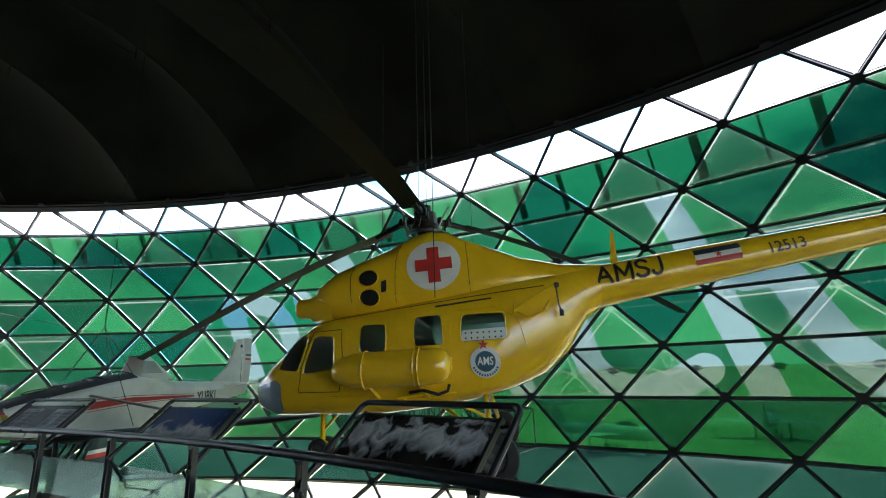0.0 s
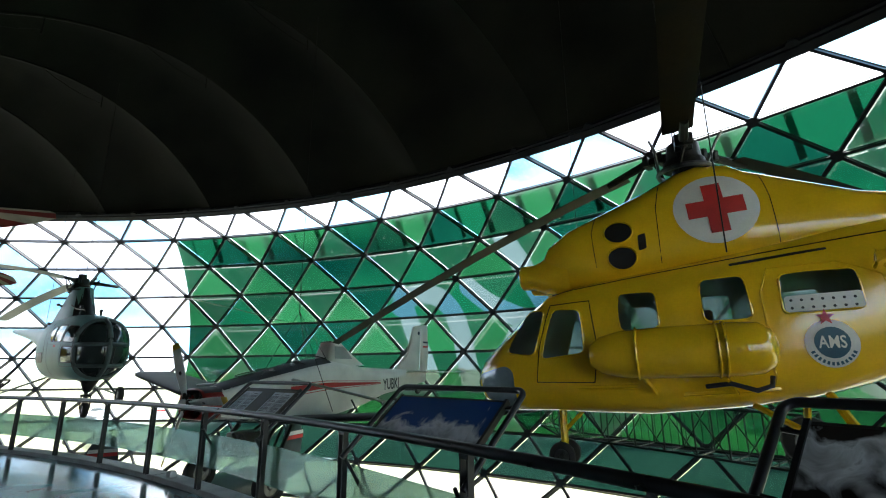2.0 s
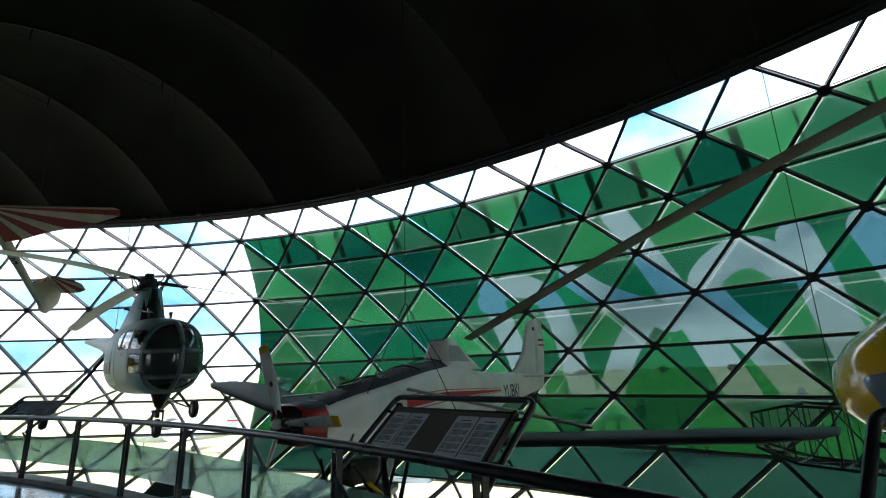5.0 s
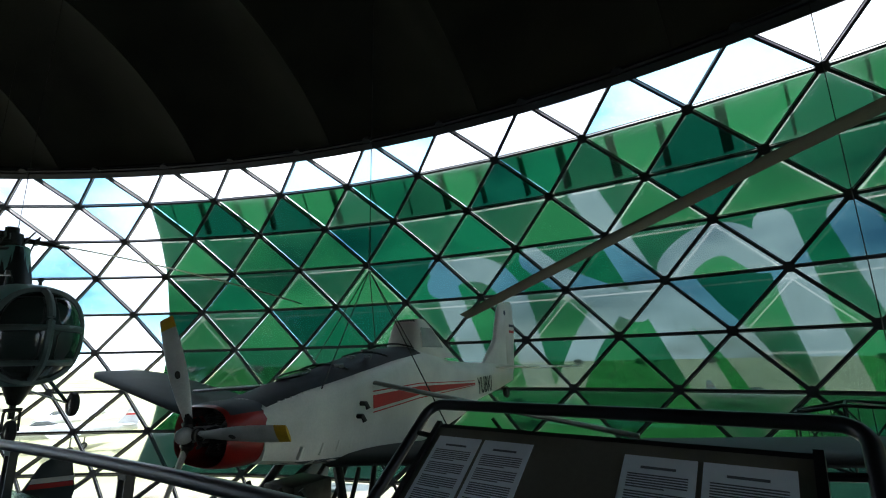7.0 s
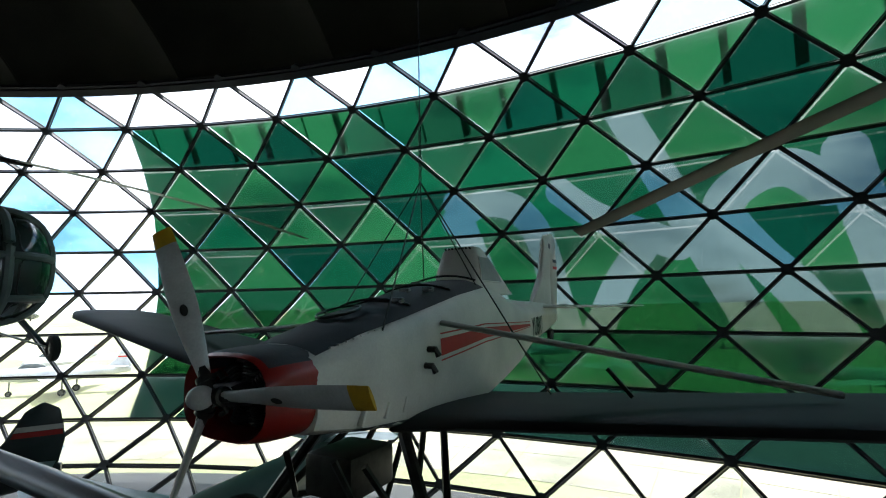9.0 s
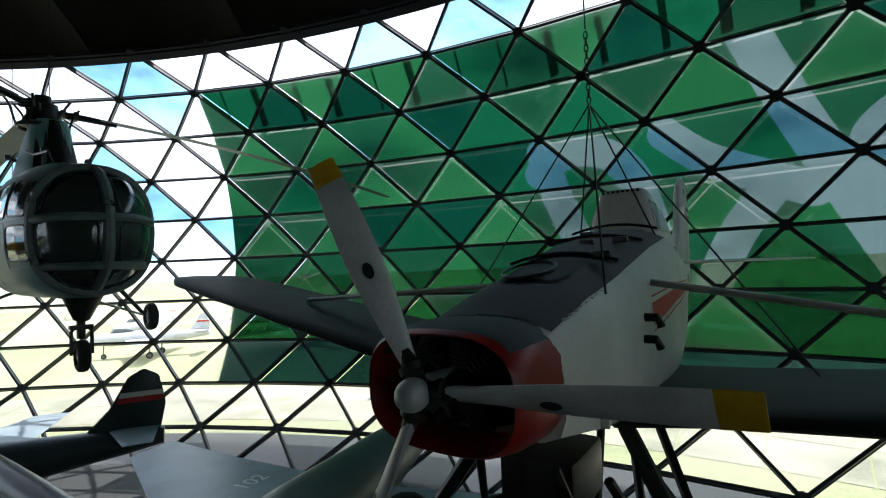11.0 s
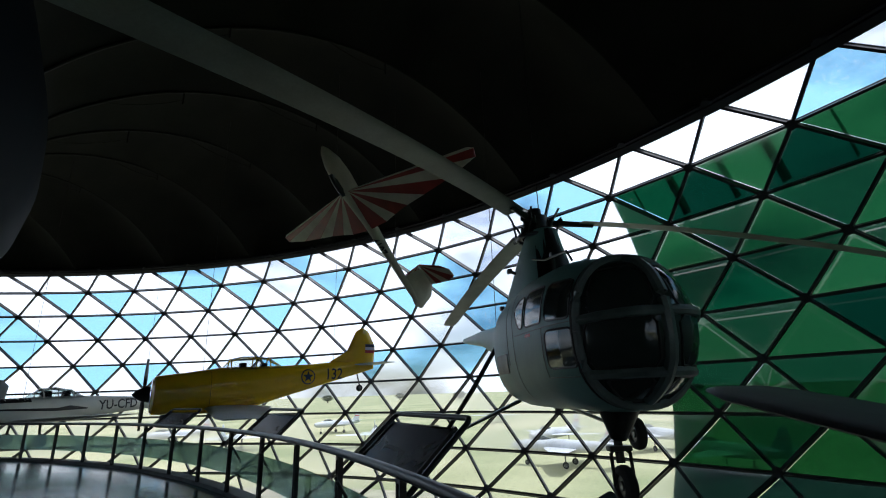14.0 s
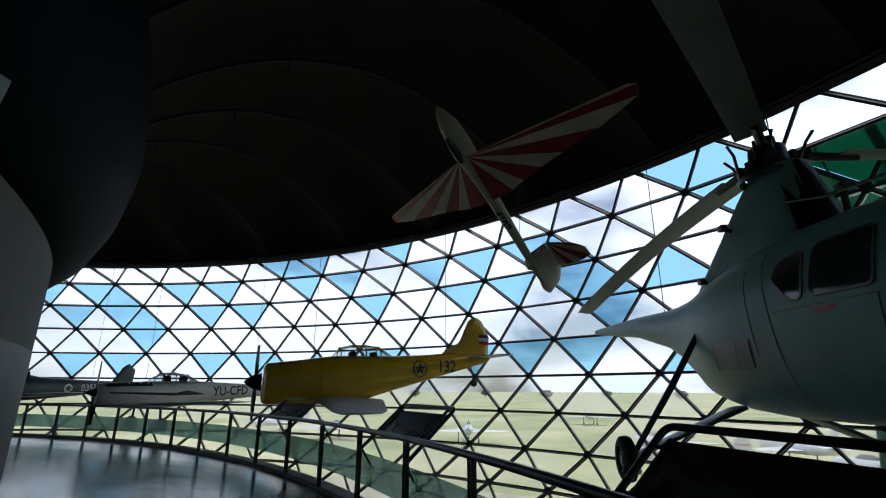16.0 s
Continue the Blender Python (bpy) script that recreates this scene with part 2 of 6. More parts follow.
GALLERY_EDGE = 22.95
KERB0 = 6.71
bm = bmesh.new()
arc_sheet(bm, [(17.0, -0.35), (17.0, 0), (GALLERY_EDGE, 0), (GALLERY_EDGE, -0.35), (17.0, -0.35)])
tagged(part("floor", bm, M["floor"], smooth=False), "glossy blue-grey vinyl floor of the ring gallery", "floor", kind="structure")
kerb = thing("kerb", Matrix(), "pale grey stone kerb along the gallery edge", "kerb", kind="structure")
bm = bmesh.new()
arc_sheet(bm, [(GALLERY_EDGE - 0.06, 0.004), (GALLERY_EDGE - 0.06, 0.067), (GALLERY_EDGE - 0.052, 0.075), (GALLERY_EDGE + 0.192, 0.075), (GALLERY_EDGE + 0.2, 0.067), (GALLERY_EDGE + 0.2, -0.45), (GALLERY_EDGE + 0.004, -0.45), (GALLERY_EDGE + 0.004, 0.004)], 0.02, 7.98, 8)
kerb_me = bpy.data.meshes.new("kerb_stone")
bm.to_mesh(kerb_me)
bm.free()
kerb_me.materials.append(M["kerb"])
for k in range(45):
    ob = new("kerb_stone", kerb_me)
    ob.parent = kerb
    ob.matrix_world = Matrix.Rotation(radians(KERB0 + 8 * k), 4, "Z")
bm = bmesh.new()
arc_sheet(bm, [(10, -4.55), (37.2, -4.55)])
tagged(part("floor_lower", bm, M["lower_floor"]), "dark grey floor of the lower hall", "floor", kind="structure")
bm = bmesh.new()
grid = [[polar(r, k * 5, -4.9) for r in (0.5, 30, 45, 80, 200, 800, 4000)] for k in range(72)]
quads(bm, grid, wrap_u=True)
tagged(part("ground", bm, M["grass"]), "sunlit dry grass field around the hall", "ground", kind="structure")

# the dark roof: billowing bays between radial ribs
BAYS = 38
RIM = 51.2
ROOF = [(34.1, 9.02), (33.2, 9.75), (31.8, 10.55), (30.0, 11.2), (28.0, 11.5), (26.0, 11.4), (24.0, 10.85), (22.2, 9.95), (20.7, 8.8), (19.6, 7.6), (18.7, 6.3)]


def roof_at(s):
    k = min(int(s * (len(ROOF) - 1)), len(ROOF) - 2)
    f = s * (len(ROOF) - 1) - k
    p = [Vector((*ROOF[max(0, min(len(ROOF) - 1, k + d))], 0)) for d in (-1, 0, 1, 2)]
    return 0.5 * (2 * p[1] + (p[2] - p[0]) * f + (2 * p[0] - 5 * p[1] + 4 * p[2] - p[3]) * f ** 2 + (3 * p[1] - p[0] - 3 * p[2] + p[3]) * f ** 3)


bm = bmesh.new()
grid = []
SUB = 8
for i in range(BAYS * SUB):
    deg = FIRST + 360 * i / (BAYS * SUB)
    f = (i % SUB) / SUB
    sag = math.sin(math.pi * f) ** 0.8
    row = []
    for j in range(41):
        s = j / 40
        p, q = roof_at(s), roof_at(min(1, s + 0.01))
        t = (q - roof_at(max(0, s - 0.01))).normalized()
        lift = 1.5 * sag * math.sin(math.pi * min(1, 0.04 + s * 0.96)) ** 0.6 if 0 < s < 1 else 0
        row.append(polar(p.x - t.y * -lift, deg, p.y - t.x * lift))
    grid.append(row)
quads(bm, grid, wrap_u=True)
rng = random.Random(5)
for k in range(BAYS):
    deg = FIRST + 360 * k / BAYS
    tube(bm, [polar(p.x, deg, p.y - 0.03) for p in (roof_at(0.04 + 0.92 * q / 24) for q in range(25))], 0.035, 6)
    for s in (0.42, 0.66):
        p = roof_at(s + rng.uniform(-0.03, 0.03))
        drop = rng.uniform(0.3, 0.55)
        tube(bm, [polar(p.x, deg, p.y), polar(p.x, deg, p.y - drop)], 0.02, 5)
        e = roof_at(min(0.95, s + 0.13))
        tube(bm, [polar(p.x + (e.x - p.x) * f, deg, (p.y - drop * 0.7) * (1 - f) + e.y * f - 0.5 * f * (1 - f)) for f in (0, 0.25, 0.5, 0.75, 1)], 0.012, 5)
tagged(part("ceiling", bm, M["ceiling"]), "black cloth ceiling in billowing bays between ribs", "ceiling", kind="structure")
bm = bmesh.new()
arc_sheet(bm, [(RING + (TUBE + d) * math.cos(radians(p)), MID_Z + (TUBE + d) * math.sin(radians(p))) for d, p in ((-0.12, RIM - 0.4), (-0.12, RIM + 1.2), (0.35, RIM + 1.2), (0.35, RIM - 0.4), (-0.12, RIM - 0.4))])
tagged(part("trim_rim", bm, M["strut"]), "dark steel ring beam at the ceiling's edge", "beam", kind="structure")
bm = bmesh.new()
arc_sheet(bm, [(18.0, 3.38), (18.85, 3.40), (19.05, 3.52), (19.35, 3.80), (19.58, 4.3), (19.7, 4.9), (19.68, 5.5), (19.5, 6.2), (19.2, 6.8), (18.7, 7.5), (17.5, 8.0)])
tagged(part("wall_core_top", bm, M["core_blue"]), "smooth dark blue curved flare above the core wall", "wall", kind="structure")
bm = bmesh.new()
arc_sheet(bm, [(18.85, 3.42), (18.85, 0.0), (18.5, 0.0), (18.5, 3.42)])
tagged(part("wall_core", bm, M["plaster"]), "curved grey plaster wall of the core", "wall", kind="structure")
bm = bmesh.new()
arc_sheet(bm, [(17.2, -0.36), (17.2, -4.55)])
tagged(part("wall_core_lower", bm, M["plaster"]), "plaster wall of the lower hall", "wall", kind="structure")

# ---- glass wall: triangles of steel bars ----
LOW, HIGH = -6, 4
wall = thing("wall_glass", Matrix(), "curved glass wall of black steel triangles", "wall", kind="structure")


def node(i, j):
    return shell(FIRST + PITCH * (i + 0.5 * (j % 2)), STEP * j)


def turned(i):
    return Matrix.Rotation(radians(PITCH * i), 4, "Z")


def strut_mesh(a, b):
    bm2 = bmesh.new()
    a, b = Vector(a), Vector(b)
    d = (b - a).normalized()
    mid = (a + b) / 2
    ax = Vector((mid.x, mid.y, 0)).normalized() * RING
    n = (mid - Vector((ax.x, ax.y, MID_Z))).normalized()
    bar(bm2, a + d * 0.08, b - d * 0.08, 0.075, 0.13, n)
    bar(bm2, a + d * 0.08 + n * 0.075, b - d * 0.08 + n * 0.075, 0.11, 0.02, n)
    lean = d.cross(n).normalized()
    k = len(bm2.faces)
    # thin bars added along both edges to catch light as bright lines
    for sg in (-1, 1):
        bar(bm2, a + d * 0.12 + n * 0.062 + lean * (0.047 * sg), b - d * 0.12 + n * 0.062 + lean * (0.047 * sg), 0.014, 0.016, n)
    bm2.faces.ensure_lookup_table()
    for f in bm2.faces[k:]:
        f.material_index = 1
    return bm2


def mesh_of(bm2, name, material):
    me = bpy.data.meshes.new(name)
    bm2.to_mesh(me)
    bm2.free()
    me.materials.append(material)
    return me


NEAR = range(-8, 5)
for j in range(LOW, HIGH + 2):
    edges = [(node(0, j), node(1, j))]
    if j <= HIGH:
        edges += [(node(0, j), node(0 if j % 2 == 0 else 1, j + 1)), (node(0, j), node(-1 if j % 2 == 0 else 0, j + 1))]
    for a, b in edges:
        me = mesh_of(strut_mesh(a, b), "strut", M["strut"])
        me.materials.append(M["glint_bar"])
        rest = bmesh.new()
        for i in range(-38, 38):
            if i in NEAR and -2 <= j <= 4:
                ob = new("strut", me)
                ob.parent = wall
                ob.matrix_world = turned(i)
            elif -38 <= i < 38:
                n0 = len(rest.verts)
                rest.from_mesh(me)
                rest.verts.ensure_lookup_table()
                bmesh.ops.transform(rest, matrix=turned(i), verts=rest.verts[n0:])
        ob = part("strut_rest", rest, [M["strut"], M["glint_bar"]], wall, smooth=False)
        ob["kind"] = "stuff"
    hub = bmesh.new()
    p = node(0, j)
    ax = Vector((p.x, p.y, 0)).normalized() * RING
    n = (p - Vector((ax.x, ax.y, MID_Z))).normalized()
    q = n.to_track_quat("Z", "Y").to_matrix().to_4x4()
    bmesh.ops.create_cone(hub, cap_ends=True, segments=12, radius1=0.15, radius2=0.13, depth=0.16, matrix=Matrix.Translation(p) @ q)
    me = mesh_of(hub, "hub", M["strut"])
    rest = bmesh.new()
    for i in range(-38, 38):
        if i in NEAR and -2 <= j <= 4:
            ob = new("hub", me)
            ob.parent = wall
            ob.matrix_world = turned(i)
        else:
            n0 = len(rest.verts)
            rest.from_mesh(me)
            rest.verts.ensure_lookup_table()
            bmesh.ops.transform(rest, matrix=turned(i), verts=rest.verts[n0:])
    ob = part("hub_rest", rest, M["strut"], wall, smooth=False)
    ob["kind"] = "stuff"


def tri_mesh(tri, out, material, name):
    bm2 = bmesh.new()
    c = (tri[0] + tri[1] + tri[2]) / 3
    ax = Vector((c.x, c.y, 0)).normalized() * RING
    n = (c - Vector((ax.x, ax.y, MID_Z))).normalized()
    bm2.faces.new([bm2.verts.new(c + (p - c) * 0.985 + n * out) for p in tri])
    return mesh_of(bm2, name, material)


for j in range(LOW, HIGH + 1):
    s = 0 if j % 2 == 0 else 1
    ups = (node(0, j), node(1, j), node(s, j + 1))
    dns = (node(0, j), node(s, j + 1), node(s - 1, j + 1))
    for kind, tri in enumerate((ups, dns)):
        pane_key = "glass" if j >= 0 else "glass_low"
        me = tri_mesh(tri, 0.09, M[pane_key], "pane")
        rest = bmesh.new()
        for i in range(-38, 38):
            if i in NEAR and -2 <= j <= 4:
                ob = new("pane", me)
                ob.parent = wall
                ob.matrix_world = turned(i)
                ob.visible_shadow = False
            else:
                n0 = len(rest.verts)
                rest.from_mesh(me)
                rest.verts.ensure_lookup_table()
                bmesh.ops.transform(rest, matrix=turned(i), verts=rest.verts[n0:])
        ob = part("pane_rest", rest, M[pane_key], wall, smooth=False)
        ob["kind"] = "stuff"
        ob.visible_shadow = False

# the banner outside the glass
banner = thing("banner", Matrix(), "huge green see-through banner with pale letters outside the glass", "banner")
BANNER_END = 101.05
STROKES = [
    (0.9, [(82.1, 18.2), (81.6, 10), (80.6, -1), (79.6, -10.3)]),
    (0.9, [(82.3, 14), (80.9, 17.2), (79.3, 16.6), (78.2, 12.5), (77.6, 6), (77.2, -2), (76.6, -10.3)]),
    (0.9, [(73.4, 32.3), (72.2, 20), (70.6, 5), (68.9, -10.3)]),
    (0.85, [(71.6, 5.5), (73.4, 9), (75.2, 13), (76.6, 18.2)]),
    (0.85, [(72.9, 6.5), (74.2, -1), (75.2, -10.3)]),
    (0.9, [(65.7, 18.3), (65.2, 6), (64.3, -10.3)]),
    (0.95, [(66.3, 13), (67.4, 16.8), (68.7, 16.2), (69.8, 11.5), (68.9, 4), (67.6, -3), (66.6, -10.3)]),
    (0.9, [(63.2, 18), (62.3, 5), (61.2, -10.3)]),
    (0.95, [(60.5, 16.5), (59.2, 17.4), (58.2, 12), (57.9, 4), (57.2, -4.5), (55.6, -8.6), (53.6, -8.2), (51.9, -5)]),
    (0.9, [(52.5, 31.8), (51.6, 20), (50.6, 5), (49.5, -10.3)]),
    (0.95, [(49.6, 12.5), (48.3, 12), (47.4, 4), (46.6, -2), (45.4, -7.4), (43.6, -9)]),
]


def in_letter(pts):
    """Which of the points (n by 3, on the banner) lie on a letter."""
    deg = np.degrees(np.arctan2(pts[:, 1], pts[:, 0]))
    phi = np.degrees(np.arctan2(pts[:, 2] - MID_Z, np.hypot(pts[:, 0], pts[:, 1]) - RING))
    q = np.stack((deg * 0.62, phi * 0.152), 1)
    hit = np.zeros(len(q), bool)
    for width, line in STROKES:
        fine = []
        for k in range(len(line) - 1):
            p = [np.array(line[max(0, min(len(line) - 1, k + d))], float) for d in (-1, 0, 1, 2)]
            for f in np.linspace(0, 1, 6):
                fine.append(0.5 * (2 * p[1] + (p[2] - p[0]) * f + (2 * p[0] - 5 * p[1] + 4 * p[2] - p[3]) * f ** 2 + (3 * p[1] - p[0] - 3 * p[2] + p[3]) * f ** 3))
        fine = np.array(fine) * (0.62, 0.152)
        for u, v in zip(fine, fine[1:]):
            d = v - u
            t = np.clip(((q - u) @ d) / max(1e-9, d @ d), 0, 1)
            hit |= np.hypot(*(q - u - t[:, None] * d).T) < width / 2
    return hit & (phi > -10.45) & (phi < 32.4)


GRAIN = 90
for j in range(-3, 4):
    s = 0 if j % 2 == 0 else 1
    ups = (node(0, j), node(1, j), node(s, j + 1))
    dns = (node(0, j), node(s, j + 1), node(s - 1, j + 1))
    for k, tri in enumerate((ups, dns)):
        # every second triangle darker: reflection at its angle is put into the colour
        key = "banner_dark" if j == -3 else ("banner", "banner_shaded")[(k + (j == 3)) % 2]
        me = tri_mesh(tri, 0.2, M[key], "banner_sheet")
        flat_tri = [np.array(v.co) for v in me.vertices]
        a0, b0 = np.meshgrid(range(GRAIN + 1), range(GRAIN + 1), indexing="ij")
        pick = (a0 + b0) <= GRAIN
        number = -np.ones(a0.shape, int)
        number[pick] = range(int(pick.sum()))
        fa, fb = a0[pick] / GRAIN, b0[pick] / GRAIN
        fine_v = flat_tri[0] + fa[:, None] * (flat_tri[1] - flat_tri[0]) + fb[:, None] * (flat_tri[2] - flat_tri[0])
        fine_f = []
        for x in range(GRAIN):
            for y in range(GRAIN - x):
                fine_f.append((number[x, y], number[x + 1, y], number[x, y + 1]))
                if x + y < GRAIN - 1:
                    fine_f.append((number[x + 1, y], number[x + 1, y + 1], number[x, y + 1]))
        fine_f = np.array(fine_f)
        for i in range(-13, 5):
            far = max(math.degrees(math.atan2(p.y, p.x)) for p in tri) + PITCH * i
            near = min(math.degrees(math.atan2(p.y, p.x)) for p in tri) + PITCH * i
            if near > BANNER_END - 0.1:
                continue
            use = me
            c, sn = math.cos(radians(PITCH * i)), math.sin(radians(PITCH * i))
            world_v = fine_v @ np.array(((c, sn, 0), (-sn, c, 0), (0, 0, 1)))
            on = in_letter(world_v[fine_f].mean(1)) if -1 <= j <= 2 else np.zeros(1, bool)
            if on.any():
                use = bpy.data.meshes.new("banner_sheet")
                use.from_pydata(fine_v.tolist(), [], fine_f.tolist())
                use.materials.append(M[key])
                use.materials.append(M["letter"])
                use.polygons.foreach_set("material_index", on.astype(int))
            elif far > BANNER_END + 0.1:
                cut = bmesh.new()
                cut.from_mesh(me)
                d = radians(BANNER_END - PITCH * i)
                bmesh.ops.bisect_plane(cut, geom=cut.verts[:] + cut.edges[:] + cut.faces[:], plane_co=(0, 0, 0), plane_no=(-math.sin(d), math.cos(d), 0), clear_outer=True)
                use = mesh_of(cut, "banner_sheet", M[key])
            ob = new("banner_sheet", use)
            ob.parent = banner
            ob.matrix_world = turned(i)

# ---- railing ----
RAIL_R = 22.88
railing = thing("railing", Matrix(), "dark steel tube handrail on flat posts along the gallery edge", "railing")
bm = bmesh.new()
tube(bm, [polar(RAIL_R, a * 0.75, 1.03) for a in range(20, 247)], 0.036, 12)
part("handrail", bm, M["rail"], railing)
bm = bmesh.new()
bar(bm, (0, -0.035, 0.075), (0, -0.035, 0.99), 0.05, 0.012, (0, 1, 0))
bar(bm, (0, 0.035, 0.075), (0, 0.035, 0.99), 0.05, 0.012, (0, 1, 0))
bar(bm, (0, 0, 0.97), (0, 0, 1.0), 0.05, 0.09, (0, 1, 0))
post_me = mesh_of(bm, "post", M["rail"])
POST0, POST_STEP = 59.45, 3.9
for k in range(-11, 32):
    ob = new("post", post_me)
    ob.parent = railing
    ob.matrix_world = Matrix.Rotation(radians(POST0 + POST_STEP * k), 4, "Z") @ Matrix.Translation((RAIL_R, 0, 0))

# ---- more materials ----
M.update({
    "yellow": mat("yellow_paint", (0.92, 0.56, 0.010), 0.18, 0, 0.08, 1.4, 40, 0.008, coat=0.8),
    "white": mat("white_paint", (0.80, 0.79, 0.72), 0.38, 0, 0.10, 1.5, 45, 0.02),
    "wing_grey": mat("wing_grey_paint", (0.024, 0.026, 0.026), 0.6, 0, 0.2, 1.5, 40, 0.03, spec=0.3),
    "hood_glass": mat("hood_glass", (0.42, 0.44, 0.42), 0.12, 0, 0.1, 2, 20, 0.0),
    "tarp": mat("grey_walkway", (0.055, 0.06, 0.068), 0.65, 0, 0.2, 3, 60, 0.2),
    "red": mat("red_paint", (0.32, 0.018, 0.012), 0.32, 0, 0.15, 2, 50, 0.02),
    "black": mat("black_paint", (0.015, 0.015, 0.016), 0.4, 0, 0.2, 3, 60, 0.02),
    "rubber": mat("rubber", (0.02, 0.02, 0.02), 0.8, 0, 0.2, 8, 90, 0.1),
    "steel": mat("worn_steel", (0.28, 0.28, 0.28), 0.35, 0.9, 0.3, 8, 120, 0.05),
    "dark_steel": mat("oily_steel", (0.07, 0.068, 0.06), 0.4, 0.7, 0.3, 8, 100, 0.08),
    "blade": mat("blade_grey", (0.30, 0.32, 0.27), 0.45, 0, 0.15, 2, 40, 0.02),
    "blade_light": mat("blade_pale", (0.46, 0.48, 0.40), 0.45, 0, 0.15, 2, 40, 0.02),
    "blade_dark": mat("shaded_blade_and_seam", (0.030, 0.021, 0.010), 0.6, 0, 0.35, 3, 30, 0.05, spec=0.15),
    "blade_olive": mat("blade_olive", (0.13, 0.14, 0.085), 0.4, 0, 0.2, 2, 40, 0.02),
    "sage": mat("sage_green_paint", (0.215, 0.41, 0.375), 0.42, 0.0, 0.12, 1.5, 50, 0.015, spec=0.22),
    # nose bars: shade put into a darker sage; also seams, grille bars and struts
    "sage_dark": mat("shaded_sage_and_trim", (0.17, 0.22, 0.205), 0.4, 0, 0.2, 3, 60, 0.03),
    "navy": mat("navy_green_paint", (0.045, 0.065, 0.07), 0.35, 0, 0.2, 1.5, 50, 0.02),
    "jet_grey": mat("blue_grey_paint", (0.34, 0.41, 0.46), 0.4, 0.05, 0.15, 1, 40, 0.02),
    "pale": mat("pale_aircraft_paint", (0.62, 0.64, 0.66), 0.4, 0, 0.12, 1, 30, 0.02),
    "white_mark": mat("white_marking", (0.78, 0.77, 0.72), 0.45, 0, 0.08, 3, 60, 0.0),
    "blue_mark": mat("blue_marking", (0.012, 0.028, 0.06), 0.45, 0, 0.1, 3, 60, 0.0),
    "teal_mark": mat("teal_marking", (0.012, 0.09, 0.15), 0.45, 0, 0.1, 3, 60, 0.0),
    "red_mark": mat("red_marking", (0.55, 0.03, 0.025), 0.45, 0, 0.12, 3, 60, 0.0),
    "tip": mat("yellow_tip", (0.62, 0.38, 0.01), 0.45, 0, 0.15, 5, 60, 0.02),
    "prop": mat("propeller_grey", (0.62, 0.63, 0.61), 0.35, 0.1, 0.15, 3, 60, 0.02),
        "window": mat("window_dark", (0.035, 0.046, 0.042), 0.06, 0, 0.1, 1, 20, 0.0),
    "seat": mat("seat_cloth", (0.03, 0.03, 0.032), 0.8, 0, 0.2, 8, 90, 0.1),
    "nose_glass": mat("nose_lamp_glass", (0.26, 0.34, 0.38), 0.08, 0.2, 0.1, 2, 20, 0.0, coat=0.6),
    "cream": mat("cream_cloth", (0.66, 0.60, 0.46), 0.55, 0, 0.12, 2, 50, 0.02),
    "olive": mat("board_olive", (0.16, 0.152, 0.118), 0.35, 0, 0.12, 2, 50, 0.01),
    "paper": mat("paper", (0.80, 0.84, 0.88), 0.6, 0, 0.05, 4, 60, 0.0),
    "ink": mat("ink", (0.12, 0.13, 0.15), 0.6, 0, 0.1, 4, 60, 0.0),
    "leaf": mat("leaf", (0.10, 0.13, 0.05), 0.7, 0, 0.3, 2, 10, 0.0, per_object=0.3),
    "bark": mat("bark", (0.09, 0.07, 0.05), 0.9, 0, 0.3, 4, 30, 0.3),
    "asphalt": mat("asphalt", (0.22, 0.22, 0.21), 0.9, 0, 0.2, 0.3, 20, 0.1),
})
M["mi_window"] = sheer("cabin_glass", (0.66, 0.73, 0.73), 0.66, (0.62, 0.68, 0.68), 0.12, 0.05)
M["liner"] = mat("cabin_lining", (0.58, 0.60, 0.60), 0.7, 0, 0.12, 2, 40, 0.03)
M["clear"] = sheer("canopy_glass", (0.80, 0.86, 0.86), 0.93, (0.4, 0.45, 0.45), 0.09, 0.05)


def photo(name, low, high, edge, scale, seed, top=None, wide=0.75):
    """A printed picture: two inks broken up by a cloudy line, on glossy sheet."""
    m = bpy.data.materials.new(name)
    m.use_nodes = True
    t = m.node_tree
    b = t.nodes["Principled BSDF"]
    co = t.nodes.new("ShaderNodeTexCoord")
    mp = t.nodes.new("ShaderNodeMapping")
    mp.inputs["Location"].default_value = (seed, seed * 0.7, 0)
    n = t.nodes.new("ShaderNodeTexNoise")
    n.inputs["Scale"].default_value, n.inputs["Detail"].default_value, n.inputs["Distortion"].default_value = scale, 9, 0.8
    t.links.new(co.outputs["Object"], mp.inputs[0])
    t.links.new(mp.outputs[0], n.inputs["Vector"])
    sep = t.nodes.new("ShaderNodeSeparateXYZ")
    t.links.new(co.outputs["Object"], sep.inputs[0])
    k = t.nodes.new("ShaderNodeMath")
    k.operation = "MULTIPLY_ADD"
    k.inputs[1].default_value, k.inputs[2].default_value = -1.6, edge
    t.links.new(sep.outputs["Y"], k.inputs[0])
    add = t.nodes.new("ShaderNodeMath")
    t.links.new(k.outputs[0], add.inputs[0])
    t.links.new(n.outputs["Fac"], add.inputs[1])
    ramp = t.nodes.new("ShaderNodeValToRGB")
    e = ramp.color_ramp.elements
    e[0].position, e[1].position = 0.42, wide
    e[0].color, e[1].color = (*(top or low), 1), (*low, 1)
    mid = e.new(0.56)
    mid.color = (*high, 1)
    t.links.new(add.outputs[0], ramp.inputs[0])
    t.links.new(ramp.outputs[0], b.inputs["Base Color"])
    b.inputs["Roughness"].default_value = 0.25
    return m


from mathutils.bvhtree import BVHTree


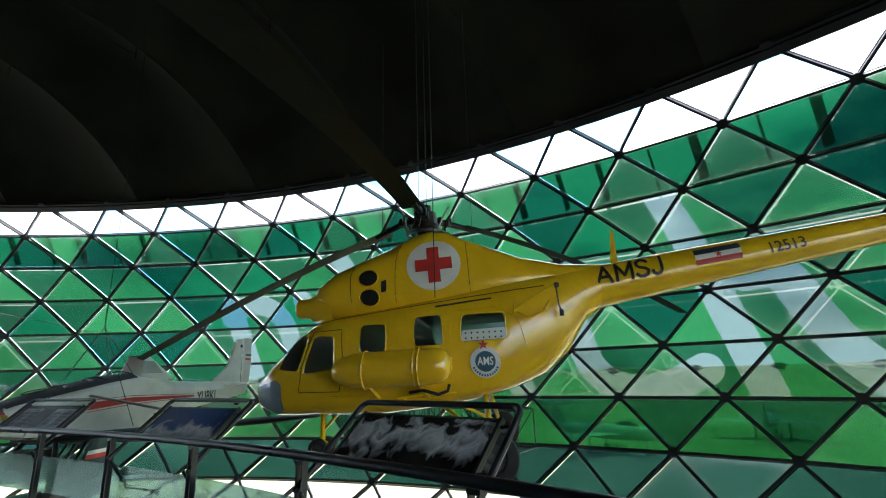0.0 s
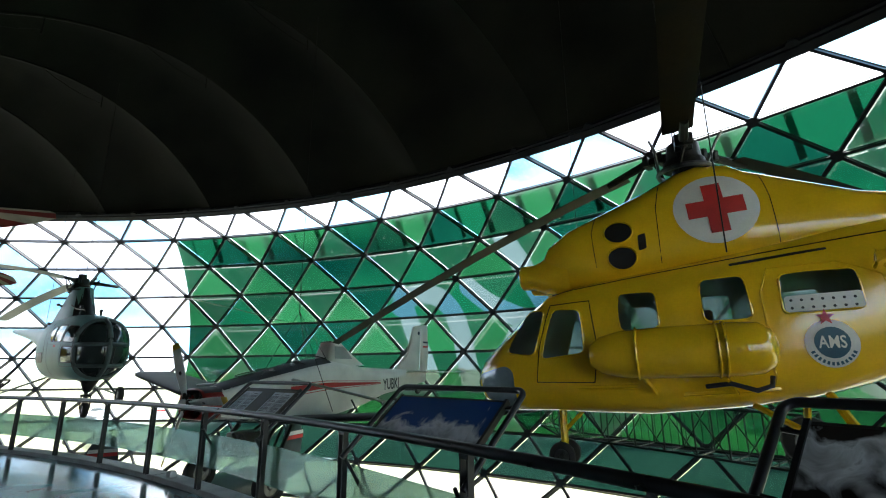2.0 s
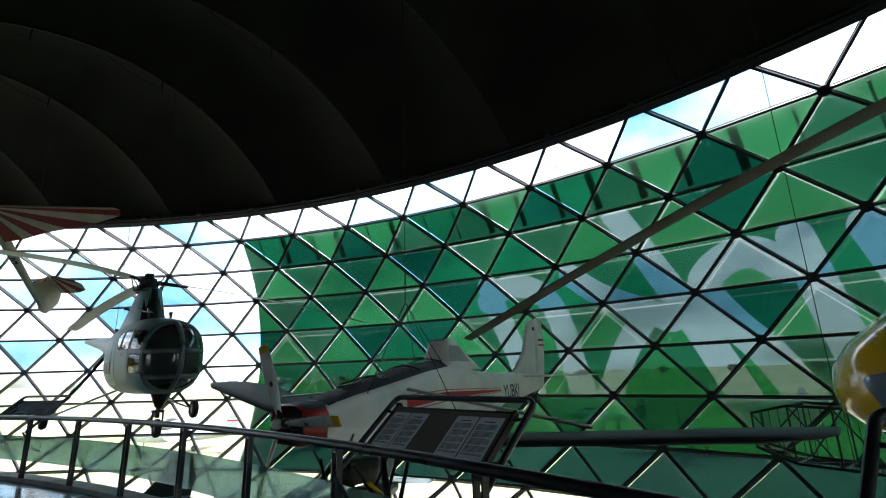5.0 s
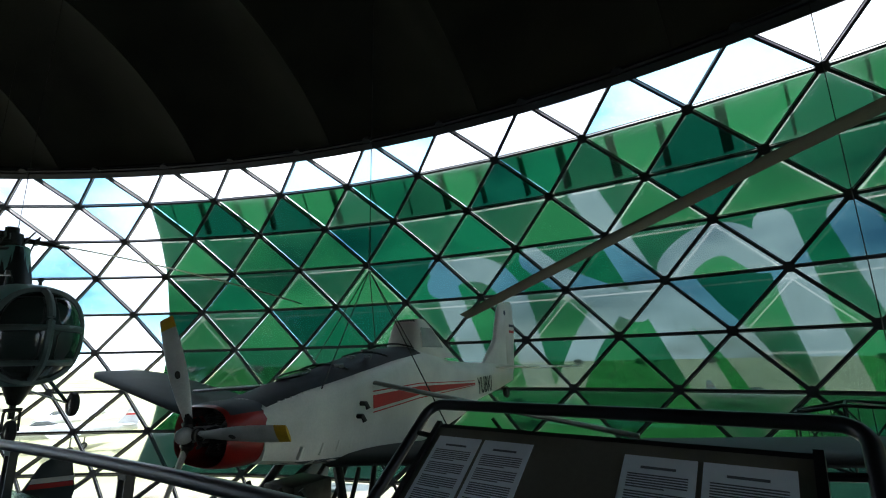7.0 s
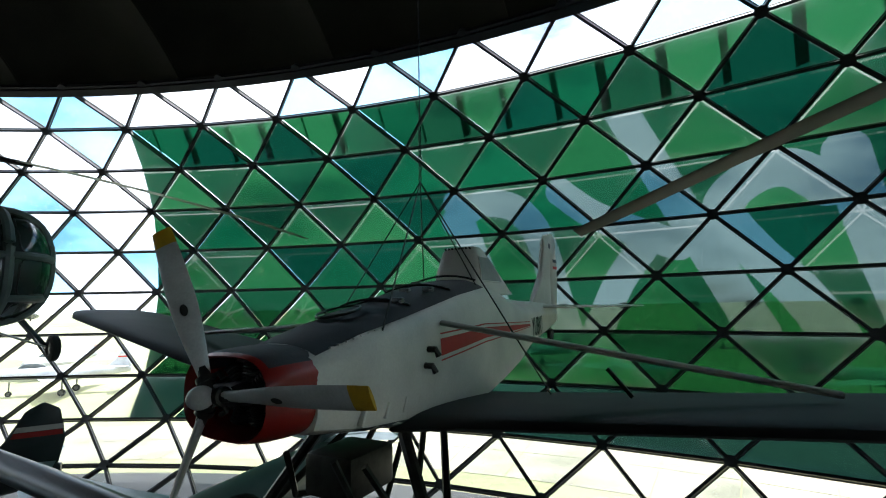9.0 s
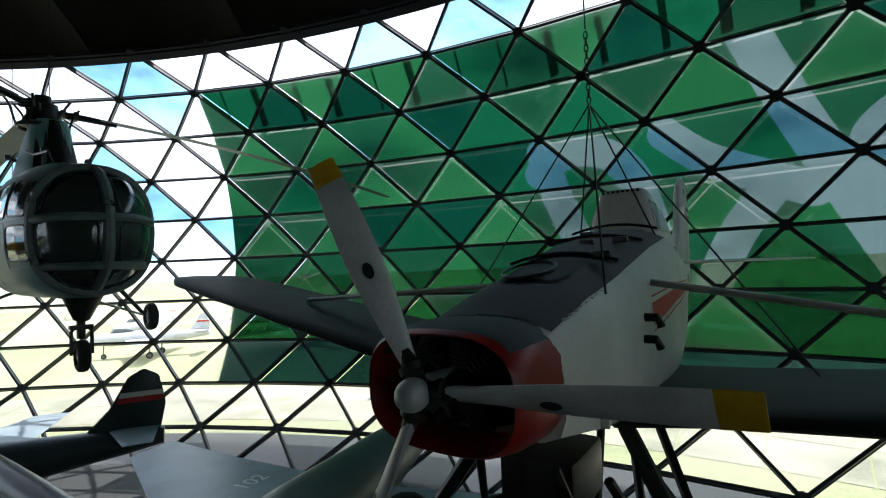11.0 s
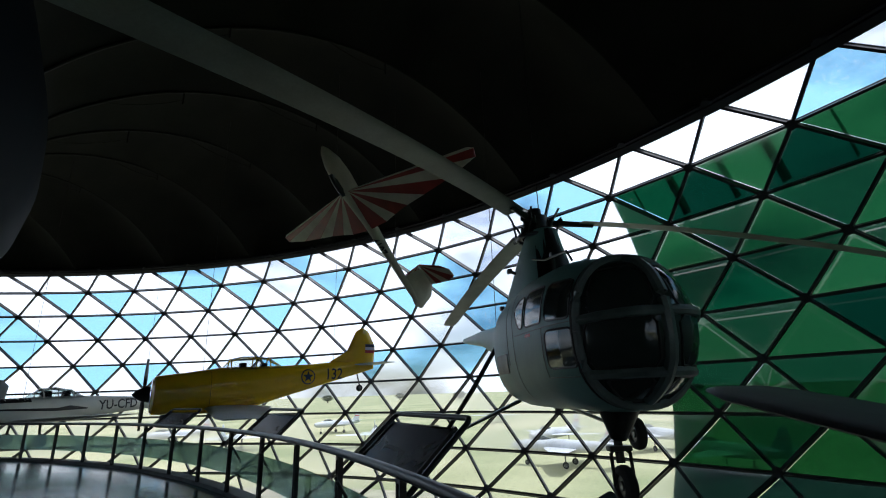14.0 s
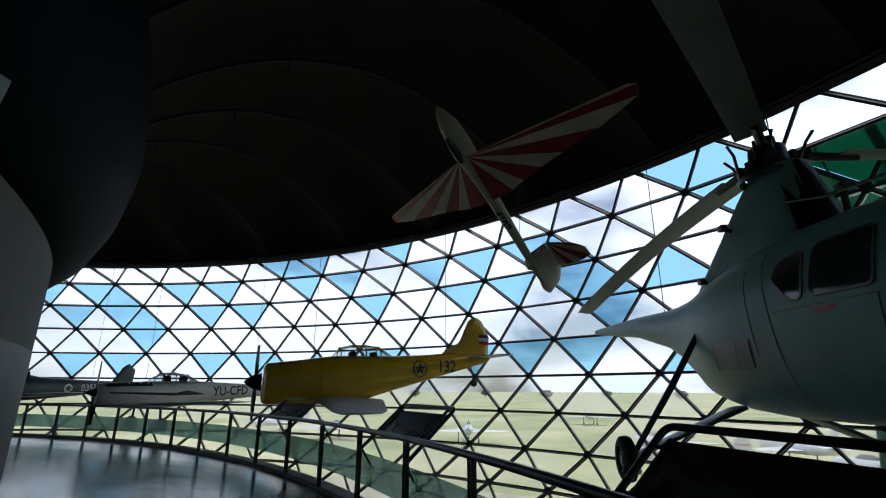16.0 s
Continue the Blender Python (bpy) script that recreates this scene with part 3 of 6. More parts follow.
def tree_of(ob):
    bm2 = bmesh.new()
    bm2.from_mesh(ob.data)
    tree = BVHTree.FromBMesh(bm2)
    bm2.free()
    return tree


def split_long(bm2, longest):
    """Cuts the triangles at their longest edges until none is longer."""
    todo = [[v.co.copy() for v in f.verts] for f in bm2.faces]
    bm2.clear()
    while todo:
        t = todo.pop()
        k = max(range(3), key=lambda i: (t[i] - t[(i + 1) % 3]).length)
        a, b, c = t[k], t[(k + 1) % 3], t[(k + 2) % 3]
        if (a - b).length > longest:
            m = (a + b) / 2
            todo += [[a, m, c], [m, b, c]]
        else:
            bm2.faces.new([bm2.verts.new(p) for p in t])
    bmesh.ops.remove_doubles(bm2, verts=bm2.verts, dist=0.0004)


def lay(bm2, tree, side, lift=0.006, longest=0.09):
    """Lays a flat drawing in x and z onto a hull, from the side y = side (or from above when side is 0)."""
    bmesh.ops.triangulate(bm2, faces=bm2.faces)
    split_long(bm2, longest)
    for v in list(bm2.verts):
        if side:
            hit = tree.ray_cast(Vector((v.co.x, 6 * side, v.co.z)), Vector((0, -side, 0)))
        else:
            hit = tree.ray_cast(Vector((v.co.x, v.co.y, 9)), Vector((0, 0, -1)))
        if hit[0] is None:
            bm2.verts.remove(v)
        else:
            n = hit[1]
            if (side and n.y * side < 0) or (not side and n.z < 0):
                n = -n
            v.co = hit[0] + n * lift


def outline(pts, radius=0.0, n=5):
    """Rounds the corners of a polygon."""
    if not radius:
        return [Vector((*p, 0)) for p in pts]
    out = []
    for i, p in enumerate(pts):
        p, a, b = Vector((*p, 0)), Vector((*pts[i - 1], 0)), Vector((*pts[(i + 1) % len(pts)], 0))
        u, v = (a - p).normalized() * radius, (b - p).normalized() * radius
        for k in range(n + 1):
            t = k / n
            out.append(p + u * (1 - t) ** 2 + v * t ** 2)
    return out


def flat(bm2, pts, radius=0.0):
    """A polygon in the plane of x and z."""
    bm2.faces.new([bm2.verts.new((p.x, 0, p.y)) for p in outline(pts, radius)])


def disc(bm2, x, z, r, n=28, r2=None):
    flat(bm2, [(x + r * math.cos(k * math.tau / n), z + (r2 or r) * math.sin(k * math.tau / n)) for k in range(n)])


def star(bm2, x, z, r, turn=90):
    tip = [(x + (r if k % 2 == 0 else r * 0.4) * math.cos(radians(turn + 36 * k)), z + (r if k % 2 == 0 else r * 0.4) * math.sin(radians(turn + 36 * k))) for k in range(10)]
    for k in range(10):
        flat(bm2, [(x, z), tip[k], tip[(k + 1) % 10]])


def letters(text, height, m=None):
    """A bmesh of flat letters in x and y, their middle at the origin."""
    cu = bpy.data.curves.new("lettering", "FONT")
    cu.body, cu.size, cu.align_x, cu.align_y = text, height * 1.4, "CENTER", "CENTER"
    cu.resolution_u = 3
    cu.offset = height * 0.022
    ob = new("lettering", cu)
    bpy.context.view_layer.update()
    me = bpy.data.meshes.new_from_object(ob.evaluated_get(bpy.context.evaluated_depsgraph_get()))
    bm2 = bmesh.new()
    bm2.from_mesh(me)
    bpy.data.objects.remove(ob)
    bpy.data.curves.remove(cu)
    bpy.data.meshes.remove(me)
    if m:
        bmesh.ops.transform(bm2, matrix=m, verts=bm2.verts)
    return bm2


def side_text(text, height, x, z, slope, flip=False, wide=1.0):
    """Letters in the plane of x and z; flip: read from the far side (y above 0)."""
    s = -1 if flip else 1
    return letters(text, height, Matrix.Translation((x, 0, z)) @ Matrix.Rotation(radians(-slope), 4, "Y") @ Matrix(((s * wide, 0, 0, 0), (0, 0, 1, 0), (0, 1, 0, 0), (0, 0, 0, 1))))


def decal(name, bm2, hull, side, material, parent, label="", lift=0.006, longest=0.09):
    lay(bm2, tree_of(hull), side, lift, longest)
    return part(name, bm2, material, parent, label)


def wheel(name, m, radius, width, parent):
    bm2 = bmesh.new()
    prof = [(0.55, 0.5), (0.8, 0.5), (0.95, 0.36), (1.0, 0.0), (0.95, -0.36), (0.8, -0.5), (0.55, -0.5)]
    grid = [[m @ Vector((radius * r * math.cos(k * math.tau / 24), width * w, radius * r * math.sin(k * math.tau / 24))) for r, w in prof] for k in range(24)]
    quads(bm2, grid, wrap_u=True)
    ob = part(name, bm2, M["rubber"], parent)
    bm2 = bmesh.new()
    prof = [(0.02, 0.40), (0.18, 0.42), (0.25, 0.28), (0.5, 0.3), (0.57, 0.45), (0.57, -0.45), (0.5, -0.3), (0.25, -0.28), (0.18, -0.42), (0.02, -0.40)]
    grid = [[m @ Vector((radius * r * math.cos(k * math.tau / 20), width * w, radius * r * math.sin(k * math.tau / 20))) for r, w in prof] for k in range(20)]
    quads(bm2, grid, wrap_u=True)
    part("rim", bm2, M["steel"], ob)
    return ob


def rotor_blade(name, hub, deg, length, droop, chord, material, parent, start=0.5, bend=1.7):
    bm2 = bmesh.new()
    d = Vector((math.cos(radians(deg)), math.sin(radians(deg)), 0))
    c = Vector((-d.y, d.x, 0))
    n = 16
    st = []
    for i in range(n + 1):
        s = start + (length - start) * i / n
        p = hub + d * s - Vector((0, 0, droop * (s / length) ** bend))
        w = chord if i < n else chord * 0.8
        st.append((p + c * w * 0.3 + Vector((0, 0, 0.02)), p - c * w * 0.7 - Vector((0, 0, 0.02)), chord * 0.1))
    wing(bm2, st, 12)
    ob = part(name, bm2, material, parent)
    bm2 = bmesh.new()
    tube(bm2, [hub + d * 0.08, hub + d * (start * 0.6), hub + d * (start + 0.25) - Vector((0, 0, droop * ((start + 0.25) / length) ** bend))], [0.07, 0.055, 0.045], 8)
    for s in (0.25, 0.42):
        p = hub + d * s
        box(bm2, Matrix.Translation(p) @ Matrix.Rotation(radians(deg), 4, "Z"), 0.07, 0.19, 0.13, 0.015)
    part("blade_grip", bm2, M["dark_steel"], parent)
    return ob


def rotor_head(hub, scale, parent):
    bm2 = bmesh.new()
    for z, r, h in ((-0.28, 0.13, 0.2), (-0.12, 0.2, 0.07), (0.0, 0.16, 0.16), (0.12, 0.09, 0.12)):
        bmesh.ops.create_cone(bm2, cap_ends=True, segments=18, radius1=r * scale, radius2=r * scale * 0.9, depth=h * scale, matrix=Matrix.Translation(hub + Vector((0, 0, z * scale))))
    part("rotor_hub", bm2, M["dark_steel"], parent)
    bm2 = bmesh.new()
    ring = [hub + Vector((0.24 * scale * math.cos(k * math.tau / 16), 0.24 * scale * math.sin(k * math.tau / 16), -0.2 * scale)) for k in range(17)]
    tube(bm2, ring, 0.025 * scale, 6)
    part("swashplate", bm2, M["steel"], parent)
    for k in range(6):
        a = k * math.tau / 6 + 0.3
        bm2 = bmesh.new()
        tube(bm2, [hub + Vector((0.24 * scale * math.cos(a), 0.24 * scale * math.sin(a), -0.2 * scale)), hub + Vector((0.3 * scale * math.cos(a + 0.3), 0.3 * scale * math.sin(a + 0.3), 0.02)), hub + Vector((0.36 * scale * math.cos(a + 0.35), 0.36 * scale * math.sin(a + 0.35), 0.1 * scale))], 0.014 * scale, 6)
        part("control_rod", bm2, M["steel" if k % 2 else "dark_steel"], parent)


def cable(a, b, name="cable", parent=None, radius=0.007):
    bm2 = bmesh.new()
    tube(bm2, [a, b], radius, 5)
    return part(name, bm2, M["dark_steel"], parent)


def set_at(x, y, heading):
    return pose(x, y, 0, 0, 0, heading)


# ---- yellow rescue helicopter ----
mi = thing("rescue_helicopter", set_at(14.93, 21.72, -8), "glossy yellow rescue helicopter with red cross, hung on cables", "helicopter")
bm = bmesh.new()
MI_HULL = [(-2.60, 1.35, 0.06, 0.05, 0.05, 2), (-2.57, 1.36, 0.27, 0.16, 0.16, 2.2), (-2.46, 1.38, 0.44, 0.29, 0.28, 2.5), (-2.2, 1.43, 0.57, 0.45, 0.41, 2.8), (-1.9, 1.54, 0.64, 0.62, 0.52, 3.1), (-1.62, 1.64, 0.68, 0.72, 0.61, 3.3), (-1.3, 1.70, 0.70, 0.75, 0.68, 3.4),
          (-0.6, 1.74, 0.74, 0.80, 0.72, 3.4), (0.2, 1.80, 0.74, 0.86, 0.70, 3.3), (0.8, 1.88, 0.72, 0.90, 0.68, 3.1), (1.3, 2.02, 0.66, 0.86, 0.68, 2.8), (1.75, 2.24, 0.55, 0.72, 0.72, 2.5), (2.1, 2.46, 0.44, 0.56, 0.64, 2.3), (2.38, 2.66, 0.35, 0.40, 0.40, 2.1), (2.6, 2.73, 0.32, 0.34, 0.32, 2.05)]
loft(bm, MI_HULL, 36)
mi_body = part("fuselage", bm, M["yellow"], mi)
bm = bmesh.new()
loft(bm, [(2.45, 2.71, 0.32, 0.34, 0.31, 2.05), (3.6, 2.9, 0.29, 0.31, 0.28, 2), (5.0, 3.12, 0.25, 0.27, 0.25, 2), (6.6, 3.37, 0.21, 0.22, 0.21, 2), (8.6, 3.66, 0.15, 0.16, 0.15, 2)], 28)
mi_boom = part("tail_boom", bm, M["yellow"], mi)
bm = bmesh.new()
loft(bm, [(-1.72, 2.66, 0.30, 0.14, 0.24, 2.2), (-1.6, 2.7, 0.44, 0.3, 0.3, 2.4), (-1.35, 2.75, 0.52, 0.42, 0.34, 2.5), (-0.9, 2.8, 0.57, 0.55, 0.4, 2.5), (-0.45, 2.85, 0.57, 0.68, 0.4, 2.5), (-0.1, 2.88, 0.55, 0.84, 0.4, 2.4), (0.1, 2.9, 0.53, 0.87, 0.4, 2.4), (0.4, 2.9, 0.51, 0.84, 0.4, 2.4), (0.55, 2.9, 0.49, 0.74, 0.4, 2.4),
          (0.9, 2.9, 0.45, 0.6, 0.4, 2.3), (1.5, 2.9, 0.36, 0.36, 0.3, 2.2), (2.1, 2.92, 0.27, 0.2, 0.2, 2), (2.9, 2.98, 0.16, 0.1, 0.1, 2)], 32)
mi_cowl = part("engine_cowling", bm, M["yellow"], mi)
for y in (-0.25, 0.25):
    bm = bmesh.new()
    grid = [[(x, y + r * math.cos(k * math.tau / 24), 2.6 + r * math.sin(k * math.tau / 24)) for x, r in ((-1.35, 0.25), (-1.65, 0.22), (-1.78, 0.16), (-1.95, 0.15), (-1.97, 0.13), (-1.9, 0.115), (-1.7, 0.11))] for k in range(24)]
    quads(bm, grid, wrap_u=True)
    part("air_intake", bm, M["yellow"], mi)
for x, z in ((-0.76, 2.97), (-0.74, 2.68)):
    bm = bmesh.new()
    disc(bm, x, z, 0.145, 28, 0.115)
    decal("exhaust_opening", bm, mi_cowl, -1, M["black"], mi, "black exhaust opening", 0.012)
    bm = bmesh.new()
    grid = []
    tree = tree_of(mi_cowl)
    for k in range(28):
        a = k * math.tau / 28
        hit = tree.ray_cast(Vector((x + 0.15 * math.cos(a), -3, z + 0.12 * math.sin(a))), Vector((0, 1, 0)))[0] or Vector((x, -0.5, z))
        grid.append([hit + Vector((0.012 * math.cos(a) * q, -0.02 * w, 0.012 * math.sin(a) * q)) for q, w in ((-1, 0), (0, 1.4), (1, 0))])
    quads(bm, grid, wrap_u=True)
    part("exhaust_rim", bm, M["yellow"], mi)
bm = bmesh.new()
flat(bm, [(-0.56, 2.74), (-0.48, 2.76), (-0.48, 2.93), (-0.56, 2.91)], 0.02)
decal("vent_slot", bm, mi_cowl, -1, M["dark_steel"], mi)
bm = bmesh.new()
flat(bm, [(0.25, 2.47), (1.05, 2.56), (1.05, 2.585), (0.25, 2.50)])
decal("door_rail_slot", bm, mi_body, -1, M["black"], mi)
for y in (-0.93, 0.93):
    bm = bmesh.new()
    grid = [[(x, y + r * math.cos(k * math.tau / 28), 1.66 + 0.03 * x + r * math.sin(k * math.tau / 28)) for x, r in ((-1.12, 0.02), (-1.10, 0.11), (-1.0, 0.18), (-0.82, 0.225), (-0.55, 0.24), (0.2, 0.24), (0.36, 0.225), (0.45, 0.17), (0.49, 0.08), (0.5, 0.02))] for k in range(28)]
    quads(bm, grid, wrap_u=True)
    tank = part("fuel_tank", bm, M["yellow"], mi)
    for x in (-0.66, 0.02, 0.08):
        bm = bmesh.new()
        tube(bm, [(x, y + 0.247 * math.cos(k * math.tau / 28), 1.66 + 0.03 * x + 0.247 * math.sin(k * math.tau / 28)) for k in range(29)], 0.012, 6)
        part("strap", bm, M["yellow"], tank)
    for x in (-0.64, 0.06):
        bm = bmesh.new()
        bar(bm, (x, y * 0.97, 1.43), (x + 0.1, y * 0.74, 1.26), 0.05, 0.02, (1, 0, 0))
        part("tank_bracket", bm, M["yellow"], tank)
MI_WIN = [("cabin_window", [(-0.82, 1.87), (-0.44, 1.89), (-0.45, 2.27), (-0.82, 2.27)]), ("cabin_window", [(-0.04, 1.93), (0.37, 1.94), (0.34, 2.37), (-0.04, 2.35)]), ("cabin_window", [(0.61, 1.97), (1.23, 2.0), (1.22, 2.37), (0.62, 2.35)]), ("door_window", [(-1.68, 1.60), (-1.20, 1.66), (-1.22, 2.13), (-1.52, 2.15)]), ("windscreen", [(-2.10, 1.68), (-1.76, 1.64), (-1.62, 2.14), (-1.84, 2.16)])]
for nm, pts in MI_WIN:
    for side in (-1, 1):
        bm = bmesh.new()
        flat(bm, pts, 0.07)
        pane = decal(nm, bm, mi_body, side, M["mi_window"], mi, "tinted window", 0.004)
        bm = bmesh.new()
        tr_ = tree_of(mi_body)
        loop = []
        for p in outline(pts, 0.07) + outline(pts, 0.07)[:1]:
            h = tr_.ray_cast(Vector((p.x, 4 * side, p.y)), Vector((0, -side, 0)))[0]
            if h:
                loop.append(h)
        tube(bm, loop, 0.012, 6)
        part("window_seal", bm, M["yellow"], pane)
bm = bmesh.new()
flat(bm, [(0.63, 1.985), (1.225, 2.01), (1.222, 2.16), (0.63, 2.13)], 0.03)
curtain = decal("window_curtain", bm, mi_body, -1, M["white_mark"], mi, "white curtain with dots", 0.012)
bm = bmesh.new()
for i in range(7):
    for j in range(2):
        disc(bm, 0.68 + 0.08 * i, 2.02 + 0.07 * j + 0.002 * i, 0.013, 8)
decal("curtain_dots", bm, mi_body, -1, M["black"], curtain, "", 0.018)["kind"] = "stuff"
bm = bmesh.new()
flat(bm, [(-2.50, 1.44), (-2.12, 1.54), (-2.02, 1.48), (-2.0, 1.12), (-2.16, 1.06), (-2.4, 1.18)], 0.06)
decal("nose_lamp", bm, mi_body, -1, M["nose_glass"], mi, "grey glazed nose fairing", 0.014)
bm = bmesh.new()
flat(bm, [(-2.50, 1.44), (-2.12, 1.54), (-2.02, 1.48), (-2.0, 1.12), (-2.16, 1.06), (-2.4, 1.18)], 0.06)
decal("nose_lamp", bm, mi_body, 1, M["nose_glass"], mi, "grey glazed nose fairing", 0.014)


def hull_line(hull, pts, side, parent, material, radius=0.005, name="seam"):
    """A raised seam or rod laid along the hull."""
    tr2 = tree_of(hull)
    loop = []
    for (x0, z0), (x1, z1) in zip(pts, pts[1:]):
        n = max(2, int(math.hypot(x1 - x0, z1 - z0) / 0.06))
        for k in range(n + 1):
            h = tr2.ray_cast(Vector((x0 + (x1 - x0) * k / n, 4 * side, z0 + (z1 - z0) * k / n)), Vector((0, -side, 0)))[0]
            if h:
                loop.append(h)
    if len(loop) > 1:
        bm2 = bmesh.new()
        tube(bm2, loop, radius, 5)
        part(name, bm2, material, parent)


hull_line(mi_body, [(-1.74, 1.36), (-1.70, 1.7), (-1.56, 2.2), (-1.12, 2.22), (-1.06, 1.7), (-1.12, 1.36), (-1.74, 1.36)], -1, mi, M["blade_dark"], 0.006, "door_seam")
hull_line(mi_body, [(0.48, 1.35), (0.46, 2.2), (0.55, 2.42), (1.1, 2.44), (1.4, 2.3), (1.5, 1.9)], -1, mi, M["yellow"], 0.009, "door_seam")
hull_line(mi_body, [(-1.7, 2.33), (-0.4, 2.49), (0.8, 2.62), (1.8, 2.74)], -1, mi, M["blade_dark"], 0.007, "roof_seam")
hull_line(mi_body, [(-1.3, 1.28), (-0.7, 1.30), (-0.7, 1.33), (-1.3, 1.31)], -1, mi, M["yellow"], 0.02, "step")
hull_line(mi_body, [(-0.3, 1.22), (0.5, 1.29), (0.5, 1.31), (-0.3, 1.25)], -1, mi, M["yellow"], 0.022, "step")
hull_line(mi_cowl, [(-0.35, 2.6), (-0.35, 3.2), (-0.3, 3.5)], -1, mi, M["blade_dark"], 0.005, "cowl_seam")
hull_line(mi_cowl, [(0.75, 2.62), (0.72, 3.2), (0.68, 3.5)], -1, mi, M["blade_dark"], 0.005, "cowl_seam")
hull_line(mi_cowl, [(-1.02, 2.6), (-1.05, 3.0), (-1.0, 3.3)], -1, mi, M["blade_dark"], 0.005, "cowl_seam")
bm = bmesh.new()
disc(bm, 0.22, 3.13, 0.40, 36, 0.38)
decal("red_cross_disc", bm, mi_cowl, -1, M["white_mark"], mi, "white disc", 0.008, 0.07)
bm = bmesh.new()
for x0, y0, x1, y1 in ((-0.09, -0.27, 0.09, 0.27), (-0.27, -0.09, -0.09, 0.09), (0.09, -0.09, 0.27, 0.09)):
    flat(bm, [(0.22 + x - y * 0.08, 3.13 + y + x * 0.08) for x, y in ((x0, y0), (x1, y0), (x1, y1), (x0, y1))])
decal("red_cross", bm, mi_cowl, -1, M["red_mark"], mi, "red cross", 0.016, 0.06)
bm = bmesh.new()
UPRIGHT = [[[(0, 0), (0.42, 1), (0.84, 0)], [(0.17, 0.36), (0.67, 0.36)]],
           [[(1.12, 0), (1.12, 1), (1.55, 0.25), (1.98, 1), (1.98, 0)]],
           [[(2.86, 0.82), (2.72, 0.96), (2.5, 1.0), (2.3, 0.9), (2.28, 0.7), (2.42, 0.56), (2.7, 0.46), (2.88, 0.32), (2.84, 0.1), (2.62, 0), (2.4, 0.03), (2.24, 0.18)]],
           [[(3.62, 1), (3.62, 0.2), (3.52, 0.04), (3.34, 0), (3.18, 0.08), (3.12, 0.24)]]]
for glyph in UPRIGHT:
    for line in glyph:
        for p, q in zip(line, line[1:]):
            p, q = Vector(p) * 0.25, Vector(q) * 0.25
            d = (q - p).normalized() * 0.022
            n = Vector((-d.y, d.x))
            flat(bm, [(2.56 + v.x, 2.73 + v.y + 0.14 * v.x) for v in (p - d * 0.6 - n, q + d * 0.6 - n, q + d * 0.6 + n, p - d * 0.6 + n)])
decal("lettering", bm, mi_boom, -1, M["black"], mi, "black letters AMSJ", 0.008, 0.08)
bm = side_text("12513", 0.15, 5.16, 3.16, 8)
decal("lettering", bm, mi_boom, -1, M["black"], mi, "black number 12513", 0.008, 0.08)
for k, key in enumerate(("red_mark", "white_mark", "blue_mark")):
    z0 = 2.93 + 0.075 * k
    bm = bmesh.new()
    flat(bm, [(3.93, z0), (4.56, z0 + 0.085), (4.56, z0 + 0.16), (3.93, z0 + 0.075)])
    decal("flag_stripe", bm, mi_boom, -1, M[key], mi, "", 0.008)
bm = bmesh.new()
star(bm, 4.25, 3.085, 0.055)
decal("flag_star", bm, mi_boom, -1, M["red_mark"], mi, "", 0.014)
bm = bmesh.new()
disc(bm, 0.93, 1.70, 0.205, 30)
decal("emblem_ring", bm, mi_body, -1, M["white_mark"], mi, "", 0.008)
bm = bmesh.new()
disc(bm, 0.93, 1.71, 0.135, 24)
decal("emblem_disc", bm, mi_body, -1, M["teal_mark"], mi, "", 0.013)
decal("emblem_letters", side_text("AMS", 0.105, 0.93, 1.71, 0, wide=0.75), mi_body, -1, M["white_mark"], mi, "white letters AMS", 0.018)
bm = bmesh.new()
for k in range(12):
    a = radians(205 + 130 * k / 11)
    flat(bm, [(0.93 + r * math.cos(a + d), 1.70 + r * math.sin(a + d)) for r, d in ((0.155, -0.06), (0.185, -0.06), (0.185, 0.06), (0.155, 0.06))])
decal("emblem_text", bm, mi_body, -1, M["teal_mark"], mi, "", 0.014)
bm = bmesh.new()
star(bm, 0.91, 1.93, 0.075)
decal("emblem_star", bm, mi_body, -1, M["red_mark"], mi, "", 0.016)
bm = bmesh.new()
wing(bm, [((2.82, 0, 3.05), (2.94, 0, 3.07), 0.03), ((2.88, 0, 3.60), (2.92, 0, 3.61), 0.02)], 10)
part("blade_aerial", bm, M["yellow"], mi)
bm = bmesh.new()
tube(bm, [(1.35, -0.66, 2.35), (1.35, -0.74, 2.38), (1.75, -0.66, 2.62), (1.95, -0.55, 2.72)], 0.015, 6)
tube(bm, [(1.35, -0.70, 2.38), (1.36, -0.72, 2.5), (1.6, -0.68, 2.5)], 0.013, 6)
tube(bm, [(1.4, -0.72, 2.36), (1.55, -0.70, 2.28), (1.75, -0.66, 2.35), (1.85, -0.62, 2.5)], 0.018, 6)
part("hoist_arm", bm, M["yellow"], mi)
bm = bmesh.new()
tube(bm, [(1.95, -0.56, 2.72), (1.97, -0.58, 2.45), (2.0, -0.58, 2.35)], 0.012, 6)
box(bm, Matrix.Translation((1.96, -0.56, 2.72)), 0.07, 0.05, 0.07, 0.015)
box(bm, Matrix.Translation((2.0, -0.58, 2.33)), 0.06, 0.03, 0.09, 0.012)
part("hoist_hook", bm, M["dark_steel"], mi)
bm = bmesh.new()
tube(bm, [(-0.1, -0.78, 1.33), (0.1, -0.86, 1.36), (0.3, -0.84, 1.3), (0.42, -0.8, 1.34), (0.44, -0.76, 1.42)], 0.022, 7)
part("hose", bm, M["rubber"], mi)
bm = bmesh.new()
tube(bm, [(-1.62, 0, 1.1), (-1.62, 0, 0.60)], 0.045, 8)
